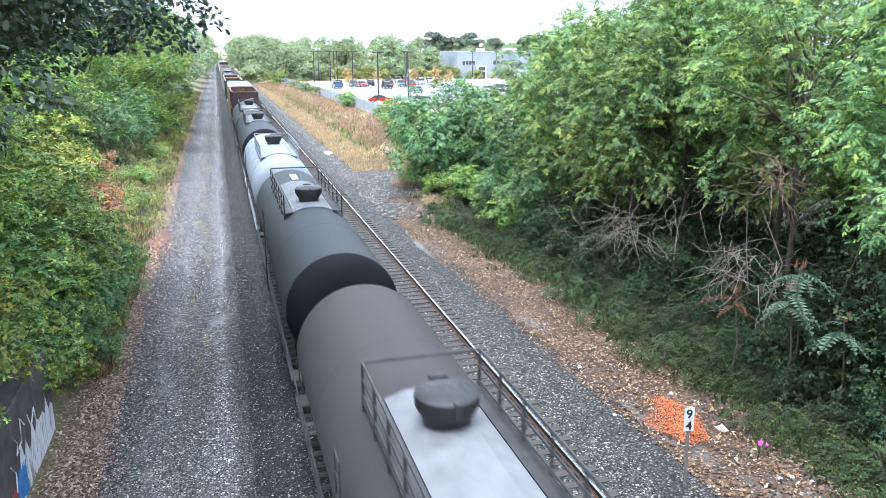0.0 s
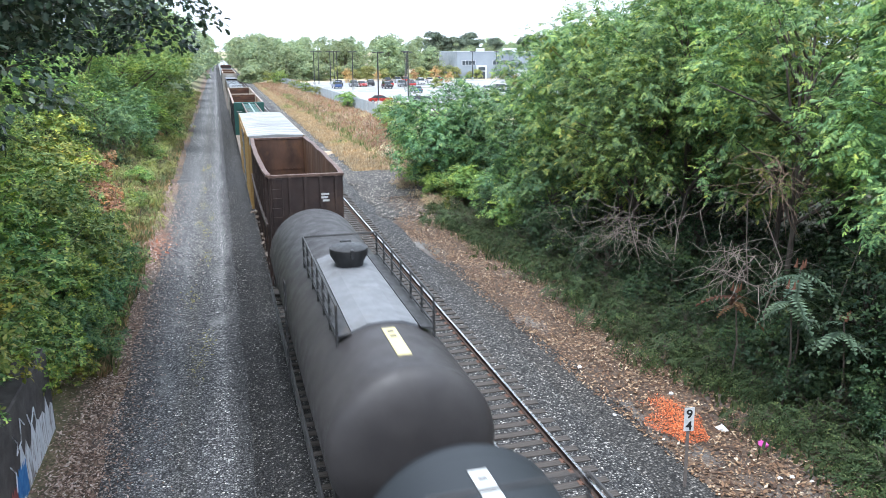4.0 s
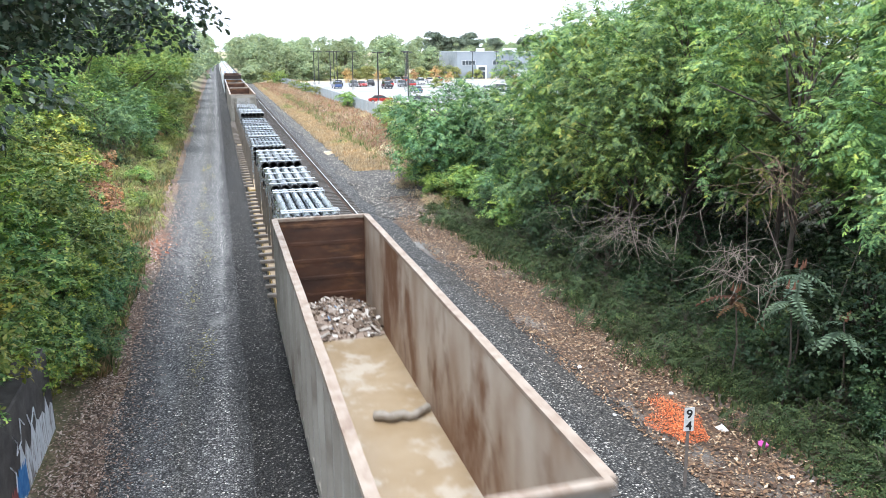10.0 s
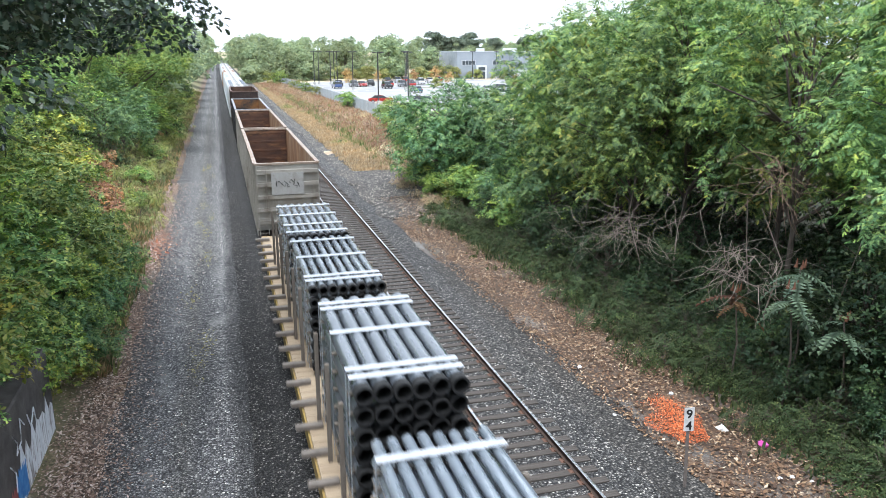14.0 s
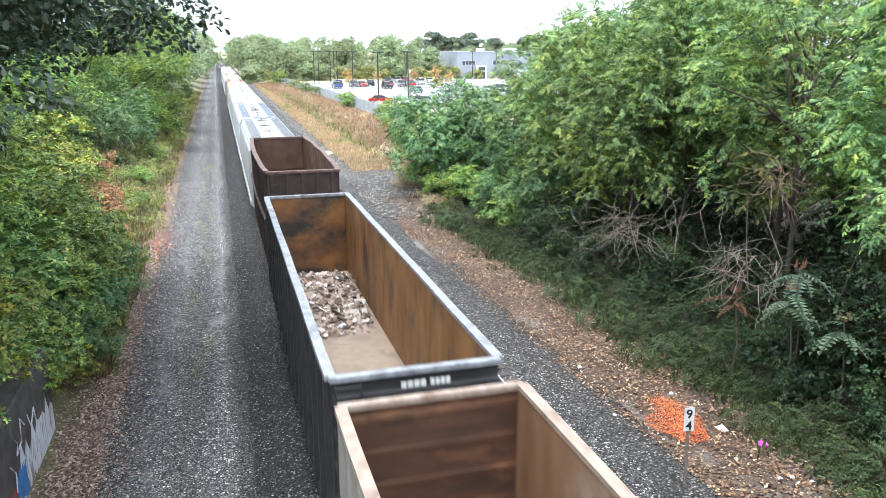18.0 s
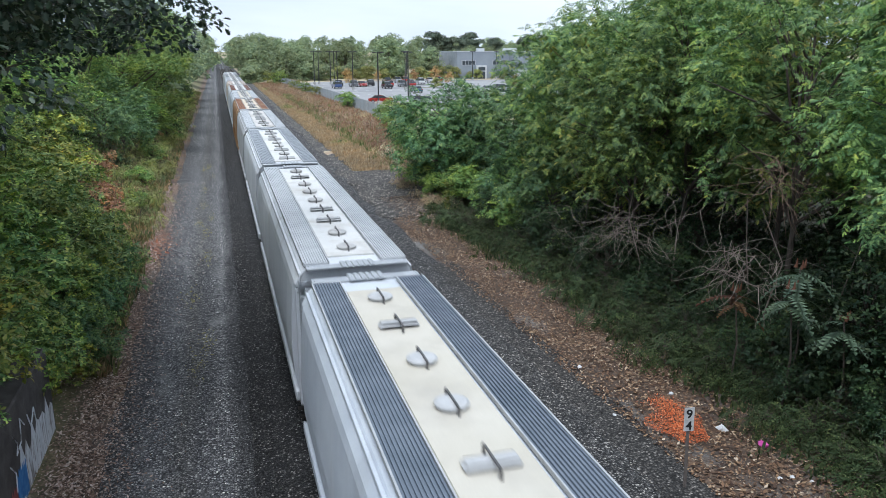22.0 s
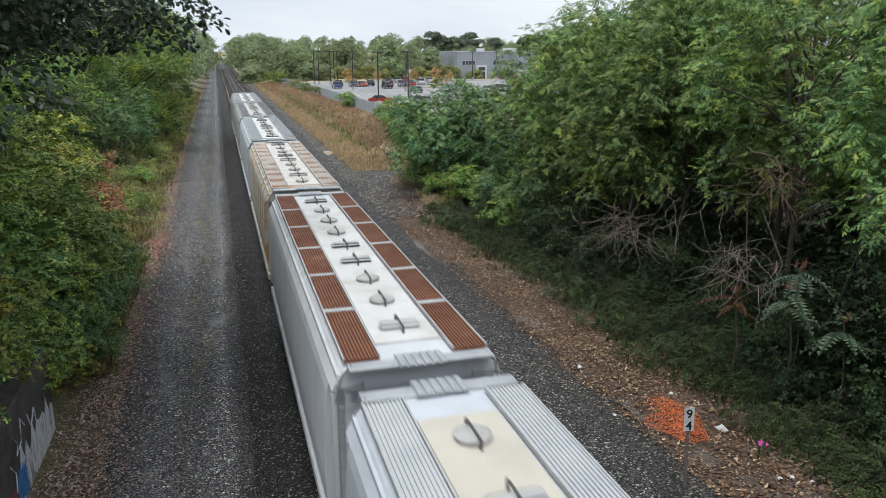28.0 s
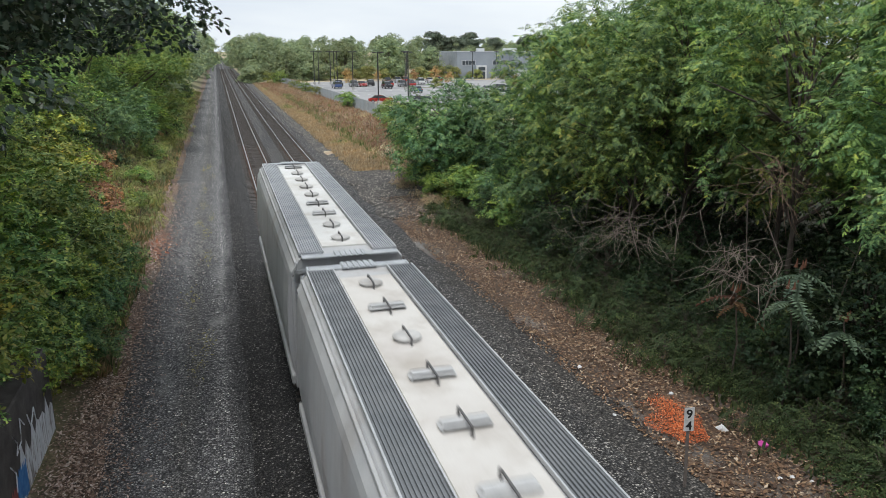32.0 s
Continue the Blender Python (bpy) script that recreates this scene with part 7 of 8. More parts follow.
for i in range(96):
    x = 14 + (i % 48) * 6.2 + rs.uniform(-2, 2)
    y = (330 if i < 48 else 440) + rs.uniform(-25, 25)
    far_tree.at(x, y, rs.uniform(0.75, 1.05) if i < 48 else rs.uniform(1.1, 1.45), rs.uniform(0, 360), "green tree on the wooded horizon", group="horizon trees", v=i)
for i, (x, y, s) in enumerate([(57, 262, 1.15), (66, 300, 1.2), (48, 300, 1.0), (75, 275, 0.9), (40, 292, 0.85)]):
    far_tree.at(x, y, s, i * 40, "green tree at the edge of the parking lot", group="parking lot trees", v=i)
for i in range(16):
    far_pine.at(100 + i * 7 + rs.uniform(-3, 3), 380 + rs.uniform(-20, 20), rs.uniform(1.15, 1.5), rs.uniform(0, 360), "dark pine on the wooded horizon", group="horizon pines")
far_bush = Kind("distant_bush", twig_template(3, 0.4, 9), L_FAR_HAZE, 2.6, 0.1, 4.6, 20, 30, 2, 0.05, clump_r=(0.8, 1.5))
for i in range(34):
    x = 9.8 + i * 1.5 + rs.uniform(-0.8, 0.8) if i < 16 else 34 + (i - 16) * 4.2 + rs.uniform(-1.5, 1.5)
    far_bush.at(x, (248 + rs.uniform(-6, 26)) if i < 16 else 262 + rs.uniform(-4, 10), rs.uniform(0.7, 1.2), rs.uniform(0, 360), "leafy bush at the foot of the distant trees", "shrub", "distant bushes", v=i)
autumn_tree = Kind("small_autumn_tree", twig_template(3, 0.3, 5), L_ORFAR, 1.6, 0.9, 4.6, 14, 30, 1, 0.06, clump_r=(0.6, 1.1))
for i, (x, y, s) in enumerate([(38.5, 236, 0.9), (47.5, 236, 0.7), (61, 205, 0.8), (66.5, 238, 1.0), (35, 214, 0.6), (59, 233, 0.8), (70, 176, 0.9)]):
    autumn_tree.at(x, y, s, i * 50, "small orange and yellow autumn tree in the parking lot", group="autumn trees", z=0.04)
for i in range(26):
    far_shrub.at(24 + i * 2.9 + rs.uniform(-1.2, 1.2), 254 + rs.uniform(-8, 10), rs.uniform(0.4, 1.0), rs.uniform(0, 360), "yellow-green shrub along the parking lot", "shrub", "parking lot shrubs")
for i in range(46):                               # dried weeds between the fence and the ballast
    y = 64 + 150 * (i / 46) ** 1.2 + rs.uniform(-1, 1)
    dry_weed.at(rs.uniform(14.2, 19.5), y, rs.uniform(0.7, 1.5), rs.uniform(0, 360), "rust-brown dried weeds beside the line", "weeds", "dried weeds", v=i)
for i in range(14):
    y = 62 + 150 * (i / 14) ** 1.3 + rs.uniform(-1, 1)
    bank_weed.at(rs.uniform(11.2, 19.5), y, rs.uniform(0.6, 1.3), rs.uniform(0, 360), "yellow-green weeds among the dry grass", "weeds", "green field weeds", v=i)
for i in range(22):
    dry_weed.at(rs.uniform(12.5, 13.6) if i < 11 else rs.uniform(13.5, 16.5), rs.uniform(44, 58) if i < 11 else rs.uniform(58, 68), rs.uniform(0.6, 0.9), rs.uniform(0, 360), "rust-brown dried weeds beside the line", "weeds", "dried weeds", v=i)


# ---- parking lot, fence, building and lamp posts ----
M_LOT = surf("pale_worn_asphalt", (0.27, 0.27, 0.275), (0.34, 0.34, 0.34), 0.15, 0.75, stain=(0.2, 0.2, 0.205), stain_scale=0.06, stain_lo=0.5, stain_hi=0.65, grain=30)
M_LINE = surf("white_road_paint", (0.75, 0.75, 0.74), (0.65, 0.65, 0.64), 2, 0.7)
M_KERB = surf("concrete_kerb", (0.42, 0.41, 0.39), (0.5, 0.49, 0.47), 2, 0.85)
M_ISLAND = surf("mown_island_grass", (0.1, 0.14, 0.04), (0.2, 0.2, 0.08), 0.6, 0.95)
strip("parking_lot", [(21.9, -0.1), (22.4, 0.05), (60, 0.05), (150, 0.05), (150.5, -0.1)], [103, 120, 160, 200, 240, 246], M_LOT, "pale asphalt parking lot with white bay lines", 0, "parking lot")
lines = Geo()
for row_y in (128, 146, 164, 182, 200, 218):
    for i in range(38):
        x = 26 + i * 2.75
        lines.box(x - 0.07, x + 0.07, row_y - 2.4, row_y + 2.4, 0.052, 0.056)
tagged(part("bay_lines", lines, M_LINE), "white painted parking bay lines", "markings", kind="stuff")
for i, (x, y) in enumerate([(52, 191), (75, 191), (98, 191), (60, 155), (90, 155), (118, 173)]):
    isl = thing("planted_island", pose(x, y, 0.05), "kerbed grass island in the parking lot", "island", "islands")
    part("kerb", Geo().cbox(-4.5, 4.5, -1.0, 1.0, 0, 0.15, 0.05), M_KERB, isl)
    part("turf", Geo().cbox(-4.3, 4.3, -0.8, 0.8, 0.1, 0.22, 0.04), M_ISLAND, isl)
    if i < 4:
        far_shrub.at(x + 2, y, 0.55, i * 90, "small yellow-green shrub on a parking island", "shrub", "island shrubs", z=0.2)

M_GLASS = surf("dark_car_glass", (0.02, 0.025, 0.03), (0.03, 0.035, 0.04), 2, 0.1, bump=0)
M_TYRE = surf("tyre_rubber", (0.02, 0.02, 0.02), (0.03, 0.03, 0.03), 6, 0.9)
M_HUB = surf("wheel_rim", (0.4, 0.4, 0.41), (0.5, 0.5, 0.5), 6, 0.35, 0.8)
M_HEAD = surf("headlight_glass", (0.7, 0.7, 0.7), (0.8, 0.8, 0.8), 6, 0.15)
M_TAIL = surf("tail_light", (0.4, 0.02, 0.02), (0.3, 0.02, 0.02), 6, 0.2)
CAR_PAINT = {n: surf(n + "_car_paint", c, tuple(q * 0.9 for q in c), 0.5, 0.25, 0.2, coat=0.6, bump=0)
             for n, c in {"red": (0.42, 0.03, 0.025), "white": (0.68, 0.68, 0.67), "silver": (0.45, 0.46, 0.47), "black": (0.025, 0.025, 0.028), "blue": (0.05, 0.09, 0.22), "grey": (0.16, 0.17, 0.18), "teal": (0.06, 0.16, 0.18)}.items()}
CAR_MESH = {}


def parked_car(x, y, turn, colour, suv=False):
    h = 1.75 if suv else 1.45
    key = (colour, suv)
    if key not in CAR_MESH:
        hw = 0.9
        side = [(-2.25, 0.35), (-2.28, 0.62), (-2.15, 0.88), (-1.3, 0.96), (1.55, 0.98), (2.15, 0.9), (2.25, 0.6), (2.22, 0.35)]
        if suv:
            side = [(-2.3, 0.4), (-2.32, 0.8), (-2.2, 1.02), (-1.2, 1.08), (2.2, 1.08), (2.3, 0.8), (2.28, 0.4)]
        g = Geo().rings([[(x0 * hw, a, b) for a, b in side] for x0 in (-1.0, -0.97, 0.97, 1.0)])
        z0 = 1.07 if suv else 0.96
        cab = [(-1.2, z0), (-0.45, h - 0.05), (0.0, h), (1.0 if not suv else 1.7, h - 0.02), (1.75 if not suv else 2.15, z0)]
        c = Geo().rings([[(s * (hw - 0.06 - (0.16 if b > z0 + 0.1 else 0)), a, b - 0.03) for a, b in cab] for s in (-1, 1)])
        rf = Geo().rings([[(s * 0.68, a, b) for a, b in [(-0.42, h - 0.05), (0.0, h + 0.01), (cab[3][0], h - 0.01), (cab[3][0], h - 0.06), (0, h - 0.06)]] for s in (-1, 1)])
        CAR_MESH[key] = (g.mesh("body", CAR_PAINT[colour]), c.mesh("cabin_glass", M_GLASS), rf.mesh("roof", CAR_PAINT[colour]))
    if "wheel" not in CAR_MESH:
        CAR_MESH["wheel"] = (Geo().tube([(-0.11, 0, 0), (0.11, 0, 0)], 0.33, 16).mesh("tyre", M_TYRE), Geo().tube([(-0.12, 0, 0), (0.12, 0, 0)], 0.2, 12).mesh("rim", M_HUB),
                             Geo().cbox(-0.17, 0.17, -0.03, 0.03, -0.07, 0.07).mesh("headlight", M_HEAD), Geo().cbox(-0.15, 0.15, -0.03, 0.03, -0.09, 0.09).mesh("tail_light", M_TAIL))
    t = thing("parked_car", pose(x, y, 0.05, 0, 0, turn), f"{colour} parked {'sport utility vehicle' if suv else 'saloon car'} in the lot", "car", "parked cars")
    part("body", CAR_MESH[key][0], None, t)
    part("cabin_glass", CAR_MESH[key][1], None, t, "dark window glass")
    part("roof", CAR_MESH[key][2], None, t)
    ty, rim, hl, tl = CAR_MESH["wheel"]
    for sx in (-0.8, 0.8):
        for sy in (-1.4, 1.4):
            w = part("wheel", ty, None, t, "black tyre on a metal rim")
            w.matrix_basis = pose(sx, sy, 0.33)
            part("rim", rim, None, w)
        part("headlight", hl, None, t).matrix_basis = pose(sx * 0.8, -2.27, 0.7)
        part("tail_light", tl, None, t).matrix_basis = pose(sx * 0.85, 2.24, 0.78)


rc = random.Random(4)
parked_car(28.4, 138, 80, "red")
for x, y, c, suv in [(30.6, 130.8, "white", False), (33.2, 131.5, "silver", True), (35.6, 133, "white", False), (43.6, 171, "teal", False), (28.9, 195, "blue", True), (31, 205, "black", True), (34.4, 202, "grey", True), (36.8, 203, "red", False),
                     (39.6, 206, "black", True), (41, 191, "black", True), (43.3, 200, "red", True), (46.8, 199, "grey", True), (49.4, 200, "red", False), (52, 211, "black", False), (55, 212, "white", True), (58.4, 224, "silver", False),
                     (61, 224, "white", False), (63.6, 223, "red", True), (48, 224, "black", True), (51, 224, "silver", True), (54, 225, "red", True), (79.4, 204, "white", True), (60.5, 170, "white", False), (63.3, 170, "silver", True),
                     (66, 171, "white", False), (52.8, 150, "silver", False), (55.5, 150, "white", True), (58.2, 150, "grey", False), (47.5, 133, "silver", False), (50.3, 133, "white", False), (44.6, 132, "white", True)]:
    parked_car(x, y, rc.choice([0, 180]) + rc.uniform(-4, 4), c, suv)

M_POLE = surf("dark_bronze_pole", (0.04, 0.04, 0.045), (0.06, 0.06, 0.062), 3, 0.5, 0.4)
M_LENS = surf("lamp_lens", (0.5, 0.5, 0.48), (0.6, 0.6, 0.58), 4, 0.3)
POLE = (Geo().cbox(-0.28, 0.28, -0.28, 0.28, 0, 0.8, 0.05).mesh("base", M_KERB), Geo().tube([(0, 0, 0.8), (0, 0, 9.1)], 0.13, 10, 0.1).mesh("pole", M_POLE),
        Geo().tube([(-0.5, 0, 9.0), (0.5, 0, 9.0)], 0.05, 8).mesh("arm", M_POLE), Geo().cbox(-0.32, 0.32, -0.22, 0.22, -0.1, 0.1, 0.04).mesh("lamp_head", M_POLE), Geo().cbox(-0.24, 0.24, -0.16, 0.16, -0.115, -0.1, 0.004).mesh("lens", M_LENS))
for i, (x, y) in enumerate([(26.3, 219), (27.8, 221), (34.5, 237), (34.1, 228), (30.7, 218), (31.4, 185), (26.9, 132.5), (33.6, 138), (43.6, 182), (68.3, 241), (80, 240), (89.2, 243), (101, 243), (56, 232)]):
    t = thing("parking_lot_lamp", pose(x, y, 0.04, 0, 0, rc.uniform(0, 40)), "dark twin-head lamp post in the parking lot", "lamp post", "lamp posts")
    part("base", POLE[0], None, t, "concrete footing")
    part("pole", POLE[1], None, t)
    part("arm", POLE[2], None, t)
    for s in (-1, 1):
        hd = part("lamp_head", POLE[3], None, t)
        hd.matrix_basis = pose(s * 0.7, 0, 9.0)
        part("lens", POLE[4], None, hd)

# grey commercial building
M_CLAD = surf("pale_grey_cladding", (0.3, 0.335, 0.38), (0.34, 0.375, 0.42), 0.3, 0.6, grain=20)
M_CLAD_W = surf("white_cladding", (0.66, 0.68, 0.7), (0.72, 0.73, 0.74), 0.3, 0.6, grain=20)
M_WIN = surf("dark_window_glass", (0.06, 0.075, 0.09), (0.09, 0.105, 0.12), 1, 0.12, bump=0)
bld = thing("commercial_building", pose(0, 0, 0), "low pale grey commercial building with strip windows", "building")
part("wall", Geo().cbox(77.8, 112, 250, 253.5, -0.1, 8.9, 0.1), M_CLAD, bld)
part("wall", Geo().cbox(96.5, 135, 246, 251, -0.1, 8.9, 0.1), M_CLAD, bld, "projecting front")
part("wall", Geo().cbox(83, 128, 253.5, 290, -0.1, 8.9, 0.1), M_CLAD, bld, "set-back rear hall")
part("parapet", Geo().cbox(77.6, 112.2, 249.8, 253.7, 8.9, 9.1, 0.05), M_CLAD_W, bld)
part("roof_unit", Geo().cbox(87.4, 89.6, 256, 258.5, 8.9, 10.0, 0.08), M_CLAD_W, bld, "white rooftop air handler")
part("roof_unit", Geo().cbox(100, 104, 262, 266, 8.9, 10.0, 0.08), M_CLAD_W, bld, "white rooftop air handler")
for x0, x1, z0, z1 in [(79.6, 84.2, 4.6, 6.0), (90.6, 95.9, 4.6, 6.0)]:
    w = part("window", Geo().cbox(x0 - 0.1, x1 + 0.1, 249.9, 250.05, z0 - 0.1, z1 + 0.1, 0.03), M_CLAD_W, bld, "strip window with thin frames")
    n = 4
    for i in range(n):
        a = x0 + i * (x1 - x0) / n
        part("pane", Geo().box(a + 0.05, a + (x1 - x0) / n - 0.05, 249.86, 249.9, z0, z1), M_WIN, w)
d = part("entrance", Geo().cbox(84.6, 88.2, 249.3, 250.1, 0, 4.4, 0.05), M_CLAD_W, bld, "projecting entrance bay")
part("door", Geo().box(85.2, 87.6, 249.2, 249.3, 0.05, 2.4), M_WIN, d)
part("pane", Geo().box(85.2, 87.6, 249.2, 249.3, 2.7, 3.9), M_WIN, d)

part("fascia_band", Geo().cbox(96.4, 135.1, 245.8, 246.0, 0.6, 3.0, 0.03), M_CLAD_W, bld, "white band over the shopfront")

# slatted chain-link fence
M_SLAT = surf("pale_blue_privacy_slats", (0.38, 0.43, 0.48), (0.46, 0.51, 0.55), 1.5, 0.6)
M_FPOST = surf("galvanised_post", (0.4, 0.41, 0.42), (0.48, 0.49, 0.5), 3, 0.45, 0.6)
fence = thing("chain_link_fence", pose(0, 0, 0), "chain-link fence with pale blue-grey privacy slats", "fence")
run = [(22.2, 106), (21.9, 112), (20.5, 154), (18.5, 204), (17.6, 240)]
for (xa, ya), (xb, yb) in zip(run, run[1:]):
    n = int(math.hypot(xb - xa, yb - ya) / 3)
    for i in range(n):
        p, q = Vector((xa, ya, 0)).lerp(Vector((xb, yb, 0)), i / n), Vector((xa, ya, 0)).lerp(Vector((xb, yb, 0)), (i + 1) / n)
        part("post", Geo().tube([(p.x, p.y, -0.1), (p.x, p.y, 2.05)], 0.045, 8), M_FPOST, fence)
        part("top_rail", Geo().tube([(p.x, p.y, 1.95), (q.x, q.y, 1.95)], 0.03, 6), M_FPOST, fence)
        g, d = Geo(), (q - p)
        nrm = Vector((d.y, -d.x, 0)).normalized() * 0.012
        for k in range(24):
            if rc.random() < 0.06:
                continue
            a, b = p + d * ((k + 0.08) / 24), p + d * ((k + 0.86) / 24)
            zt = 1.88 + rc.uniform(-0.05, 0.03)
            g.add([tuple(c + o + Vector((0, 0, z))) for c in (a, b) for o in (nrm, -nrm) for z in (0.08, zt)], [(0, 1, 3, 2), (4, 6, 7, 5), (0, 4, 5, 1), (2, 3, 7, 6), (0, 2, 6, 4), (1, 5, 7, 3)])
        part("slatted_panel", g, M_SLAT, fence, kind="stuff")

for i, (x, y, s, k) in enumerate([(18.4, 79, 1.0, shrub), (19.6, 84, 1.15, shrub), (20.8, 90, 1.2, shrub), (21.3, 99, 1.1, shrub), (17.3, 73, 0.8, shrub), (20.3, 126, 0.95, shrub), (20.9, 128.5, 0.8, shrub), (19.2, 160, 1.0, yellow_shrub), (18.6, 172, 0.9, shrub), (17.5, 186, 1.1, yellow_shrub), (16.5, 215, 1.3, shrub), (15.5, 228, 1.5, yellow_shrub),
                                  (19.5, 92, 0.8, yellow_shrub), (18.0, 76, 0.7, yellow_shrub), (16.8, 70, 0.7, shrub)]):
    k.at(x, y, s, i * 77, "green bush growing along the fence", "shrub", "fence bushes", v=i)


# ---- small things and loose matter ----
M_SIGN = surf("white_sign_plate", (0.75, 0.75, 0.74), (0.66, 0.66, 0.65), 4, 0.5, stain=(0.45, 0.42, 0.38), stain_lo=0.65)
M_SIGNPOST = surf("rusty_channel_post", (0.16, 0.13, 0.115), (0.22, 0.19, 0.17), 6, 0.8)
M_INK = surf("black_sign_ink", (0.015, 0.015, 0.017), (0.02, 0.02, 0.02), 5, 0.6)


def digit(ch, parent, x, y, z, size):
    cu = bpy.data.curves.new("digit", "FONT")
    cu.body, cu.size, cu.align_x, cu.extrude, cu.offset = ch, size, "CENTER", 0.002, 0.006
    tmp = bpy.data.objects.new("tmp", cu)
    scene.collection.objects.link(tmp)
    me = bpy.data.meshes.new_from_object(tmp.evaluated_get(bpy.context.evaluated_depsgraph_get()))
    bpy.data.objects.remove(tmp)
    me.materials.clear()
    me.materials.append(M_INK)
    ob = part("digit", me, None, parent, "black painted digit")
    ob.matrix_basis = pose(x, y, z, 90, 0, 0)


post = thing("milepost_sign", pose(9.7, 13.33, -0.42, 0, -1.5, -14), "white milepost plates reading 9 over 4 on a rusty post", "sign")
part("post", Geo().box(-0.035, 0.035, 0.0, 0.03, -0.3, 2.05), M_SIGNPOST, post)
for k, ch in ((0, "4"), (1, "9")):
    z0 = 1.5 + k * 0.29
    pl = part("number_plate", Geo().cbox(-0.115, 0.115, -0.022, -0.006, z0, z0 + 0.285, 0.004), M_SIGN, post, "white plate with a black digit")
    digit(ch, pl, 0, -0.026, z0 + 0.04, 0.29)

# graffiti-covered wing wall
M_WALL = surf("dark_painted_concrete", (0.045, 0.038, 0.036), (0.085, 0.075, 0.07), 1.5, 0.85, stain=(0.055, 0.05, 0.05), stain_scale=0.9, bump=0.4)
M_SPRAY_W = surf("white_spray_paint", (0.743, 0.756, 0.783), (0.540, 0.567, 0.608), 2.5, 0.7, stain=(0.216, 0.203, 0.203), stain_scale=2.2, stain_lo=0.52, stain_hi=0.6, stretch=(1, 3, 0.5))
M_SPRAY_B = surf("blue_spray_paint", (0.03, 0.16, 0.42), (0.05, 0.22, 0.5), 3, 0.6)
M_SPRAY_R = surf("red_spray_paint", (0.3, 0.05, 0.05), (0.22, 0.05, 0.05), 3, 0.6)
wall = thing("wing_wall", pose(-4.75, 0, 0), "concrete wing wall covered with spray paint", "wall", kind="structure")
part("concrete", Geo().cbox(-0.6, 0.0, 4.0, 20.4, -0.8, 2.0, 0.04), M_WALL, wall)
rg = random.Random(8)


def blot(name, y0, y1, z0, z1, mat, depth, jag, n=16):
    """A sprayed patch with a ragged outline, a few millimetres proud of the wall."""
    top = [(y0 + (y1 - y0) * i / n, z1 + rg.uniform(-jag, jag)) for i in range(n + 1)]
    bot = [(y0 + (y1 - y0) * i / n, z0 + rg.uniform(-jag, jag)) for i in range(n + 1)]
    g = Geo()
    for i in range(n):
        g.add([(depth, *top[i]), (depth, *top[i + 1]), (depth, *bot[i + 1]), (depth, *bot[i])], [(0, 1, 2, 3)])
    part(name, g, mat, wall)


blot("white_patch", 16.9, 20.3, -0.5, 0.75, M_SPRAY_W, 0.004, 0.3)
blot("blue_patch", 16.4, 17.3, -0.35, 0.5, M_SPRAY_B, 0.008, 0.12)
blot("red_patch", 16.0, 16.45, -0.4, 0.35, M_SPRAY_R, 0.008, 0.1)
for pts in ([(16.6, 1.4), (16.9, 1.1), (16.75, 0.9), (17.2, 1.0), (17.3, 1.5), (17.6, 1.2)], [(17.9, 1.3), (18.1, 0.9), (18.5, 1.2), (18.6, 0.8)], [(16.2, 0.9), (16.5, 0.6), (16.4, 0.2)]):
    part("tag_line", Geo().tube([(0.006, y, z) for y, z in pts], 0.02, 5), M_SPRAY_W, wall)

# litter and debris beside the track
M_PINK = surf("pink_plastic", (0.75, 0.12, 0.45), (0.65, 0.1, 0.4), 4, 0.4)
M_LITTER_W = surf("white_litter", (0.72, 0.73, 0.74), (0.62, 0.62, 0.63), 5, 0.6)
M_REDP = surf("red_plastic", (0.6, 0.05, 0.07), (0.5, 0.05, 0.06), 5, 0.4)


def crumple(name, x, y, s, mat, label, category, seed):
    r = random.Random(seed)
    rows = []
    for j in range(5):
        a = -0.5 * math.pi + math.pi * (j + 0.3) / 5
        rows.append([(s * math.cos(a) * math.cos(b) * r.uniform(0.6, 1.2), s * math.cos(a) * math.sin(b) * r.uniform(0.5, 1.0), s * 0.55 * (math.sin(a) + 0.8) * r.uniform(0.8, 1.2)) for b in (2 * math.pi * k / 9 for k in range(9))])
    ob = new(name, Geo().rings(rows).mesh(name, mat))
    ob.matrix_world = pose(x, y, gz(x, y) + 0.02, 0, 0, r.uniform(0, 360))
    tagged(ob, label, category)


crumple("plastic_bag", 12.6, 14.3, 0.16, M_PINK, "crumpled bright pink plastic bag on leaf litter", "bag", 1)
for i, (x, y, s) in enumerate([(12.15, 15.35, 0.16), (12.05, 17.6, 0.1), (12.3, 12.9, 0.08), (12.0, 12.95, 0.07), (12.6, 12.6, 0.06), (9.9, 17.0, 0.07), (10.4, 20.2, 0.1)]):
    crumple("paper_scrap", x, y, s, M_LITTER_W, "crumpled white paper scrap on leaf litter", "litter", 20 + i)
crumple("plastic_scrap", 9.0, 13.6, 0.08, M_REDP, "small red plastic scrap on the ballast", "litter", 40)

M_ORANGE = island_mat("orange_sprayed_chips", [(0.0, (0.2, 0.05, 0.02)), (0.4, (0.5, 0.1, 0.025)), (0.8, (0.68, 0.17, 0.05)), (1.0, (0.72, 0.32, 0.16))], 0.7)
M_LEAFL = island_mat("fallen_leaves", [(0.0, (0.035, 0.019, 0.013)), (0.35, (0.097, 0.053, 0.031)), (0.7, (0.194, 0.110, 0.062)), (0.9, (0.352, 0.238, 0.141)), (1.0, (0.528, 0.440, 0.334))])
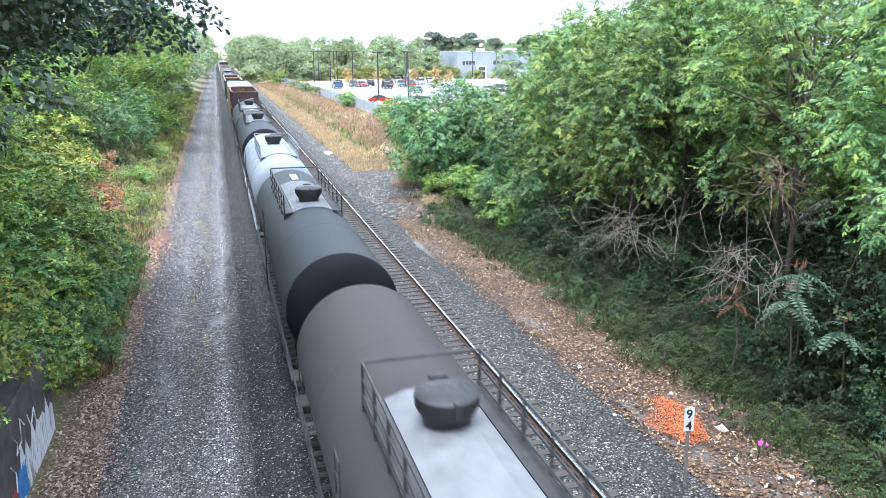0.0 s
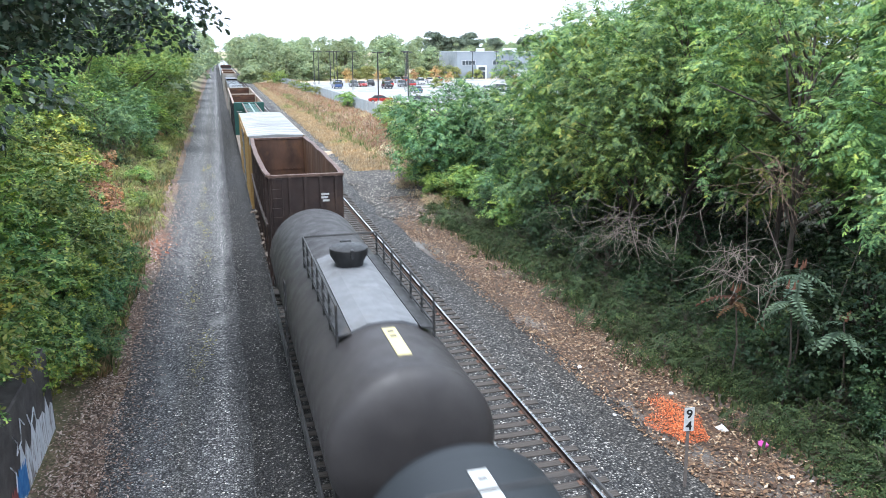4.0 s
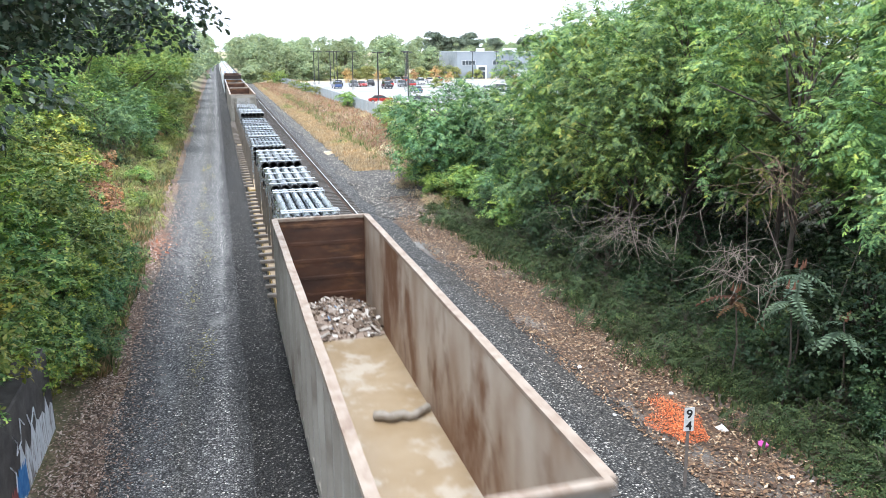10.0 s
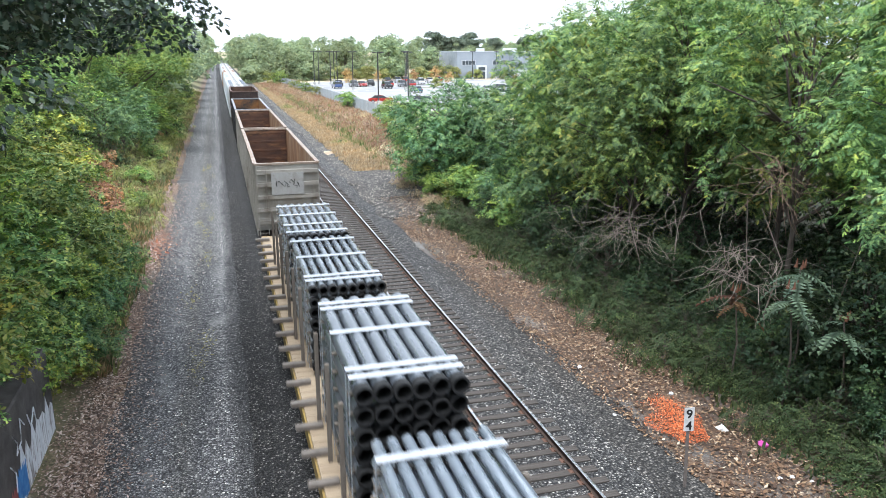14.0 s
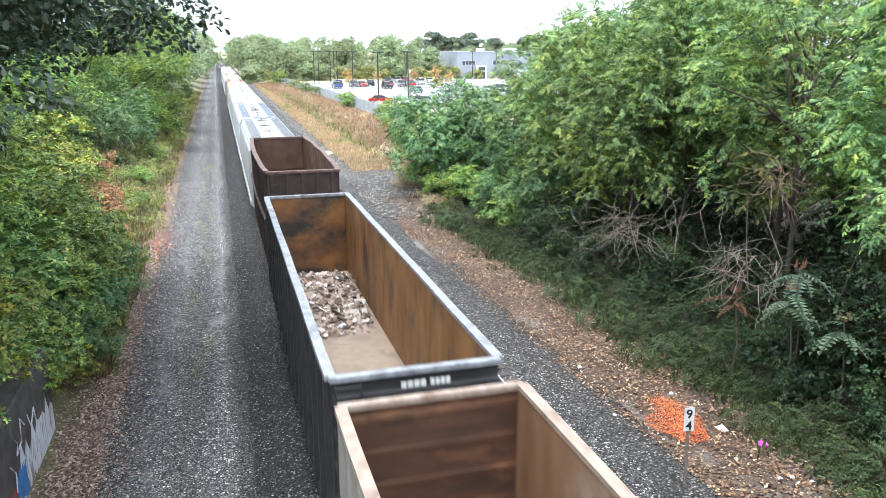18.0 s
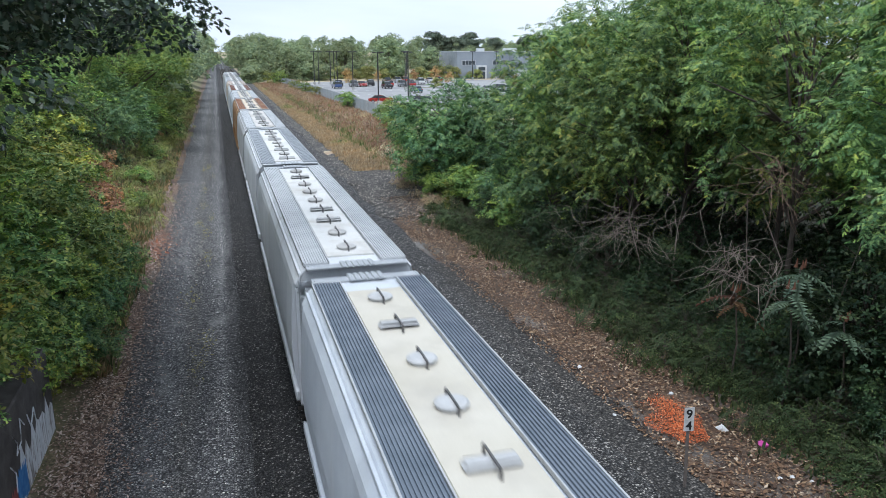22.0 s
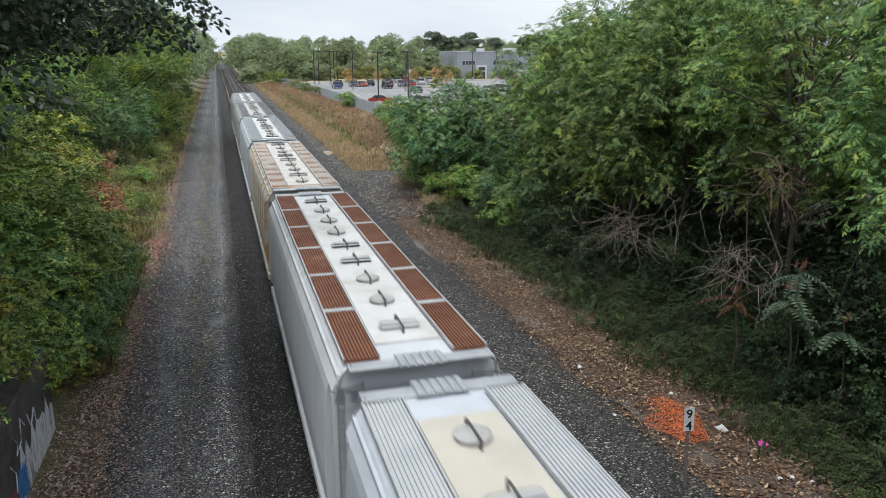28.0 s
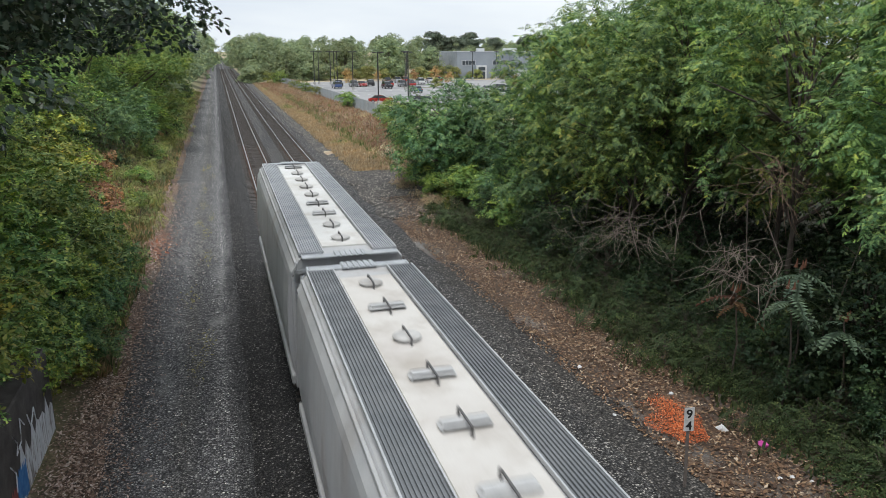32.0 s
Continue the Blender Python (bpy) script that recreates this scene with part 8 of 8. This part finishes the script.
M_LEAFR = island_mat("red_fallen_leaves", [(0.0, (0.2, 0.06, 0.04)), (0.6, (0.38, 0.12, 0.07)), (1.0, (0.5, 0.25, 0.12))])
M_LEAFY = island_mat("yellow_weeds", [(0.0, (0.2, 0.16, 0.03)), (0.6, (0.3, 0.27, 0.06)), (1.0, (0.42, 0.36, 0.1))])
M_STONE = island_mat("loose_ballast_stones", [(0.0, (0.025, 0.025, 0.028)), (0.4, (0.065, 0.065, 0.068)), (0.75, (0.13, 0.127, 0.123)), (0.94, (0.25, 0.245, 0.237)), (1.0, (0.55, 0.53, 0.5))])


def bed_z(x):
    return interp(x, [(0.2, -0.62), (0.75, -0.4), (1.35, -0.225), (2.86, -0.215), (4.4, -0.23), (5.3, -0.23), (6.7, -0.215), (8.2, -0.225), (8.9, -0.31), (9.7, -0.46), (10.2, -0.4)])


def near_y(r, a, b, k=1.6):
    return a + (b - a) * r.rand() ** k


def p_bed(r):
    x = r.uniform(1.5, 9.7)
    return (x, near_y(r, 9, 130, 2.6), bed_z(x) + 0.005)


def p_road(r):
    x = r.uniform(-3.6, 0.9)
    return (x, near_y(r, 13, 130, 2.4), -0.405)


def p_litter(r):
    y = near_y(r, 8, 50, 1.3)
    x = r.uniform(interp(y, [(8, 10.4), (20, 9.9), (34, 9.6)]), 14.2) if y < 34 else r.uniform(9.6, 12.6)
    return (x, y, gz(x, y) + 0.04 + 0.05 * r.rand())


def p_orange(r):
    a, q = r.rand() * 6.283, r.rand() ** 0.75
    if r.rand() < 0.25:
        x, y = 11.5 + r.normal(0, 0.22), 16.9 + r.normal(0, 0.35)
        return (x, y, gz(x, y) + 0.1)
    x, y = 11.15 + 0.72 * q * math.cos(a) * (1 + 0.25 * math.sin(3 * a)), 15.8 + 0.95 * q * math.sin(a)
    return (x, y, gz(x, y) + 0.09 + 0.06 * r.rand())


def p_leftlitter(r):
    y = near_y(r, 13, 60, 1.4)
    x = -3.95 + r.normal(0, 0.5)
    return (x, y, max(gz(x, y), -0.43) + 0.05 + 0.04 * r.rand())


def p_strayleaf(r):
    y = near_y(r, 14, 60, 1.4)
    x = -3.7 + abs(r.normal(0, 0.9))
    return (x, y, -0.385 + 0.02 * r.rand())


def p_redleaf(r):
    x, y = -3.6 + r.normal(0, 0.45), 40.5 + r.normal(0, 1.8)
    return (x, y, max(gz(x, y), -0.42) + 0.06)


def p_roadweed(r):
    k = r.randint(12)
    return (-1.25 + 0.35 * math.sin(k * 2.3) + r.normal(0, 0.16), 24 + k * 4.1 + 2.2 * math.sin(k * 5.1) + r.normal(0, 0.8), -0.39 + 0.04 * r.rand())


scatter("loose_stones", M_STONE, 34000, p_bed, (0.016, 0.036), "loose crushed grey ballast stones", "stones", 3, 0.7)
def p_darkbed(r):
    x = r.uniform(0.1, 1.75)
    return (x, near_y(r, 11, 120, 2.2), max(bed_z(x), interp(x, [(0.1, -0.43), (0.25, -0.4), (0.85, -0.34)])) + 0.012)


M_DARKST = island_mat("dark_ballast_stones", [(0.0, (0.018, 0.018, 0.02)), (0.5, (0.04, 0.04, 0.043)), (0.85, (0.075, 0.074, 0.074)), (0.97, (0.13, 0.127, 0.125)), (1.0, (0.3, 0.29, 0.28))])
scatter("dark_stones", M_DARKST, 13000, p_darkbed, (0.018, 0.038), "loose dark ballast stones beside the road", "stones", 13, 0.7)
M_ROADST = island_mat("small_road_stones", [(0.0, (0.03, 0.03, 0.033)), (0.5, (0.08, 0.08, 0.083)), (0.9, (0.17, 0.167, 0.163)), (1.0, (0.4, 0.39, 0.37))])
scatter("road_stones", M_ROADST, 16000, p_road, (0.01, 0.024), "loose stones on the gravel road", "stones", 4, 0.6)
scatter("leaf_litter", M_LEAFL, 42000, p_litter, (0.02, 0.075), "brown fallen leaves beside the track", "leaves", 5, 0.6, "leaf")
scatter("orange_chips", M_ORANGE, 5200, p_orange, (0.01, 0.034), "patch of orange-sprayed leaves beside the milepost", "leaves", 6, 0.7, "leaf")
M_LEAFP = island_mat("pale_pink_fallen_leaves", [(0.0, (0.07, 0.045, 0.035)), (0.25, (0.2, 0.125, 0.09)), (0.55, (0.38, 0.255, 0.195)), (0.8, (0.55, 0.42, 0.35)), (1.0, (0.7, 0.61, 0.53))])
scatter("bank_litter", M_LEAFP, 26000, p_leftlitter, (0.018, 0.06), "fallen leaves along the road's edge", "leaves", 7, 0.6, "leaf")
scatter("stray_leaves", M_LEAFP, 2600, p_strayleaf, (0.02, 0.055), "stray fallen leaves on the gravel road", "leaves", 17, 0.6, "leaf")
scatter("red_leaves", M_LEAFR, 420, p_redleaf, (0.04, 0.1), "red fallen leaves on the road's edge", "leaves", 8, 0.6, "leaf")
scatter("road_weeds", M_LEAFY, 800, p_roadweed, (0.02, 0.06), "small yellow weeds along the road's crown", "weeds", 9, 0.8, "leaf")


# dry grass: upright tapering blades in tufts
def grass(name, mat, n, place, h, label, seed, per=7):
    r = np.random.RandomState(seed)
    P = np.repeat(np.array([place(r) for _ in range(n)]), per, 0)
    m = len(P)
    P[:, :2] += r.normal(0, 0.16, (m, 2))
    a = r.rand(m) * 6.283
    hh = (h[0] + (h[1] - h[0]) * r.rand(m))
    w = 0.02 + 0.035 * r.rand(m)
    lean = r.normal(0, 0.28, (m, 2)) * hh[:, None]
    sx, sy = np.cos(a) * w, np.sin(a) * w
    z = P[:, 2]
    V = np.stack([np.stack([P[:, 0] - sx, P[:, 1] - sy, z], -1), np.stack([P[:, 0] + sx, P[:, 1] + sy, z], -1),
                  np.stack([P[:, 0] + lean[:, 0] * 0.4 + sx * 1.5, P[:, 1] + lean[:, 1] * 0.4 + sy * 1.5, z + hh * 0.6], -1), np.stack([P[:, 0] + lean[:, 0], P[:, 1] + lean[:, 1], z + hh], -1)], 1)
    F = np.array([(0, 1, 2, 3)])[None] + (np.arange(m) * 4)[:, None, None]
    tagged(new(name, raw_mesh(name, V.reshape(-1, 3), F.reshape(-1, 4), mat)), label, "grass", kind="stuff")


M_G_STRAW = leaf_mat("straw_grass", [(0.0, (0.36, 0.27, 0.15)), (0.5, (0.54, 0.43, 0.26)), (1.0, (0.66, 0.56, 0.38))], 0.3, 0.8, (1.2, 1.12, 1.0))
M_G_RUST = leaf_mat("rust_brown_grass", [(0.0, (0.28, 0.17, 0.11)), (0.3, (0.46, 0.29, 0.19)), (0.6, (0.58, 0.42, 0.29)), (0.8, (0.42, 0.36, 0.2)), (0.88, (0.36, 0.38, 0.19)), (1.0, (0.68, 0.58, 0.45))], 0.3, 0.8, (1.2, 1.12, 1.0))
M_G_GREEN = leaf_mat("green_grass", [(0.0, (0.11, 0.15, 0.06)), (0.5, (0.2, 0.25, 0.1)), (0.8, (0.29, 0.31, 0.15)), (1.0, (0.42, 0.37, 0.22))], 0.3, 0.8, (1.2, 1.12, 1.0))

M_G_BANK = leaf_mat("rough_bank_grass", [(0.0, (0.10, 0.13, 0.06)), (0.4, (0.17, 0.2, 0.09)), (0.65, (0.28, 0.25, 0.14)), (0.85, (0.32, 0.2, 0.13)), (1.0, (0.46, 0.38, 0.26))], 0.2, 0.8, (1.25, 1.05, 0.9))
# Grass under the trees: their shade is mixed into its dark tones.
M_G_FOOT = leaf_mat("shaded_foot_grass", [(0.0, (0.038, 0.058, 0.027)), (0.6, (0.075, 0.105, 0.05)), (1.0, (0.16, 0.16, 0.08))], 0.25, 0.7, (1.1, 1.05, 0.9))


def p_rust(r):
    y = near_y(r, 66, 235, 1.2)
    lo, hi = interp(y, [(60, 14.5), (90, 14.0), (140, 12.6), (235, 11.2)]), interp(y, [(60, 17), (90, 20), (112, 21.4), (154, 20.2), (235, 17.4)])
    x = lo + (hi - lo) * r.rand() ** 0.8
    return (x, y, gz(x, y))


def p_straw(r):
    y = near_y(r, 62, 240, 1.3)
    x = 10.4 + (interp(y, [(60, 5.0), (90, 4.4), (140, 3.2), (240, 2.0)])) * r.rand()
    return (x, y, gz(x, y))


def p_green_r(r):
    y = near_y(r, 60, 170, 1.0)
    x = 13.2 + abs(r.normal(0, 2.2))
    return (x, y, gz(x, y))


def p_green_l(r):
    y = near_y(r, 24, 190, 1.5)
    x = -4.1 - abs(r.normal(0, 2.4 if y > 38 else 0.6))
    return (x, y, gz(x, y))


def p_weedfoot(r):
    y = near_y(r, 8, 44, 1.0)
    x = 13.6 + r.normal(0, 0.5) - (0.9 if y > 31 else 0)
    return (x, y, gz(x, y))


grass("rust_grass", M_G_RUST, 4200, p_rust, (0.15, 0.7), "tall rust-brown dry weeds along the fence", 1, 8)
grass("straw_grass", M_G_STRAW, 5500, p_straw, (0.1, 0.32), "short straw-coloured dry grass beside the ballast", 2, 8)
grass("green_grass", M_G_GREEN, 450, p_green_r, (0.25, 0.8), "yellow-green grass at the edge of the dry weeds", 3, 8)
grass("bank_grass", M_G_BANK, 6200, p_green_l, (0.15, 0.5), "rough green grass on the road's edge", 4, 8)
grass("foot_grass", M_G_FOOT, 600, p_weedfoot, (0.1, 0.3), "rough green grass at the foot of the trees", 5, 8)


# bare vines hanging in the locusts
def vines(x, y, z, sx, sy, sz, n, seed, label, mat=None):
    r = random.Random(seed)
    t = thing("bare_vine_tangle", pose(x, y, z), label, "vine", "bare vines")
    for i in range(n):
        p = Vector((r.uniform(-sx, sx), r.uniform(-sy, sy), r.uniform(-sz, sz)))
        d = Vector((r.uniform(-1, 1), r.uniform(-1, 1), r.uniform(-0.8, 0.4))).normalized()
        pts = [p.copy()]
        for k in range(7):
            d = (d + Vector((r.uniform(-0.45, 0.45), r.uniform(-0.45, 0.45), r.uniform(-0.5, 0.35)))).normalized()
            p = p + d * r.uniform(0.15, 0.32)
            pts.append(p.copy())
        part("vine_stem", Geo().tube(pts, r.uniform(0.006, 0.013), 5, 0.004), mat or M_DEAD, t)


vines(13.7, 23.2, 3.4, 0.3, 1.6, 0.5, 40, 1, "tangle of bare grey vines hanging from the locusts")
vines(14.4, 25.0, 3.0, 0.3, 1.2, 0.6, 20, 12, "thicket of bare grey vines at the mouth of a dark hollow")
vines(13.6, 17.0, 3.7, 0.3, 1.1, 0.6, 55, 2, "tangle of bare grey vines over dark undergrowth")
M_BRUSH = surf("brown_dead_brush_twigs", (0.17, 0.105, 0.07), (0.26, 0.18, 0.13), 5, 0.9, bump=0.3)
vines(13.9, 16.4, 6.3, 0.3, 0.6, 0.4, 36, 3, "brown dead brush caught in the branches", M_BRUSH)
vines(14.2, 28.5, 2.2, 0.5, 1.5, 0.6, 26, 4, "bare stems at the edge of the undergrowth")
vines(14.0, 20.5, 4.6, 0.3, 1.5, 0.6, 12, 6, "long bare vines looping down from the canopy")
for i in range(9):                                 # slender leaning stems in the shade
    x, y = 15.4 + rg.uniform(-0.3, 1.6), 11 + i * 2.4 + rg.uniform(-0.4, 0.4)
    st = thing("bare_sapling", pose(x, y, gz(x, y) - 0.1), "slender bare grey sapling in the undergrowth", "sapling", "bare saplings")
    part("stem", Geo().tube([(0, 0, 0), (rg.uniform(-0.3, 0.2), rg.uniform(-0.3, 0.3), 1.5), (rg.uniform(-0.6, 0.3), rg.uniform(-0.6, 0.6), 3.2), (rg.uniform(-0.9, 0.3), rg.uniform(-0.9, 0.9), 4.8)], 0.035, 7, 0.012), M_DEAD, st)
    for k in range(3):
        z = 1.6 + k * 0.7
        part("twig", Geo().tube([(-0.1 - 0.05 * k, 0, z), (rg.uniform(-0.5, 0.2), rg.uniform(-0.5, 0.5), z + 0.5), (rg.uniform(-0.9, 0.4), rg.uniform(-0.9, 0.9), z + 0.8)], 0.012, 5, 0.004), M_DEAD, st)

# a staghorn sumac with drooping fronds and red seed heads
def sumac(x, y, h, seed, n, mat, label):
    r = random.Random(seed)
    t = thing("staghorn_sumac", pose(x, y, gz(x, y) - 0.05), label, "sumac", "sumacs")
    part("stem", Geo().tube([(0, 0, 0), (0.08, -0.05, h * 0.5), (-0.05, 0.05, h)], 0.035, 7, 0.018), M_BARK, t)
    for i in range(n):
        a = i * 2.4 + r.uniform(-0.3, 0.3)
        v, f = spread(T_BIGFROND, np.array([(-0.05, 0.05, h * r.uniform(0.85, 1.0))]), np.array([(math.cos(a), math.sin(a), r.uniform(-0.1, 0.35))]), np.array([(0.0, 0.0, 1.0)]), np.random.RandomState(seed + i))
        part("frond", raw_mesh("frond", v, f, mat), None, t, "drooping compound leaf")
    for i in range(3):
        a = i * 2.1
        p = Vector((-0.05 + 0.12 * math.cos(a), 0.05 + 0.12 * math.sin(a), h + 0.05))
        part("seed_head", Geo().tube([p, p + Vector((0.03, 0, 0.1)), p + Vector((0.05, 0.02, 0.24))], 0.05, 7, 0.012), M_SUMAC_SEED, t, "rust-red cone of seeds")


M_SUMAC_SEED = surf("rust_red_seed_head", (0.09, 0.036, 0.02), (0.15, 0.065, 0.034), 20, 0.9, bump=0.5)
L_SUMAC = leaf_mat("blue_green_sumac_leaves", [(0.0, (0.09, 0.15, 0.1)), (0.6, (0.15, 0.22, 0.15)), (1.0, (0.24, 0.3, 0.2))], 0.2, 0.5, (1.1, 1.05, 0.9))
sumac(14.35, 15.6, 4.0, 3, 12, L_SUMAC, "staghorn sumac with blue-green fronds and red seed heads")
sumac(14.6, 14.2, 3.0, 9, 10, L_SUMAC, "staghorn sumac with blue-green fronds and red seed heads")
L_BROWNRED = leaf_mat("brown_red_sumac_leaves", [(0.0, (0.07, 0.05, 0.03)), (0.6, (0.15, 0.08, 0.045)), (1.0, (0.22, 0.13, 0.07))], 0.12, 0.5, (1.1, 1.05, 0.9))
sumac(13.7, 17.2, 3.0, 5, 6, L_BROWNRED, "small sumac with browned drooping fronds")
sumac(13.9, 15.3, 3.6, 13, 11, L_SUMAC, "staghorn sumac with blue-green fronds and red seed heads")

# wide gravel apron where the undergrowth ends
strip("gravel_apron", [(8.6, -0.5), (9.0, -0.3), (10.5, -0.32), (12.0, -0.3), (14.2, -0.27), (15.4, -0.4)], list(np.arange(43, 70, 0.6)), M_APRON, "grey gravel apron beside the ballast", 0.9, "gravel")

# gravel thinning out into the dry grass along the far ballast
strip("gravel_shoulder", [(8.7, -0.55), (9.0, -0.34), (9.8, -0.38), (10.6, -0.34), (11.2, -0.5)], list(np.arange(64, 150, 0.8)) + [150, 170, 190, 220, 260, 320], M_APRON, "grey gravel shoulder thinning into dry grass", 0.8, "gravel")

# dark cinder shoulder between the ballast and the leaf litter
strip("cinder_shoulder", [(8.7, -0.55), (8.95, -0.33), (9.4, -0.37), (9.9, -0.36), (10.25, -0.37), (10.5, -0.5)], list(np.arange(2, 34, 0.6)), M_CINDER, "dark cinder shoulder beside the ballast", 0.45, "gravel")

# a pale climbing vine on the young locusts
vine = thing("climbing_vine", pose(12.5, 42.0, gz(12.5, 42.0)), "pale yellow-green climbing vine at the edge of the locusts", "vine")
part("stem", Geo().tube([(0, 0, -0.1), (0.1, 0.05, 0.8), (-0.05, 0, 1.6), (0.15, 0.1, 2.3)], 0.02, 6, 0.008), M_DEAD, vine)
rv = np.random.RandomState(3)
Pv = np.stack([rv.normal(0, 0.1, 130), rv.normal(0, 0.1, 130), rv.rand(130) * 2.3], -1)
vv, fv = spread(twig_template(3, 0.1, 7), Pv, rv.normal(0, 1, (130, 3)), np.tile((0.0, 0.0, 1.0), (130, 1)), rv)
part("leaves", raw_mesh("leaves", vv, fv, L_YELLOW), None, vine)


def motions():
    """The whole train rolls towards and under the camera at a steady 14.87 m/s."""
    times = [0, 0.1] + list(range(1, 32)) + [31.9, 32]
    for ob, u, dx, dz in MOVERS:
        walk(ob, [(t, pose(XL + dx, u - 14.87 * t, dz)) for t in times])


motions()
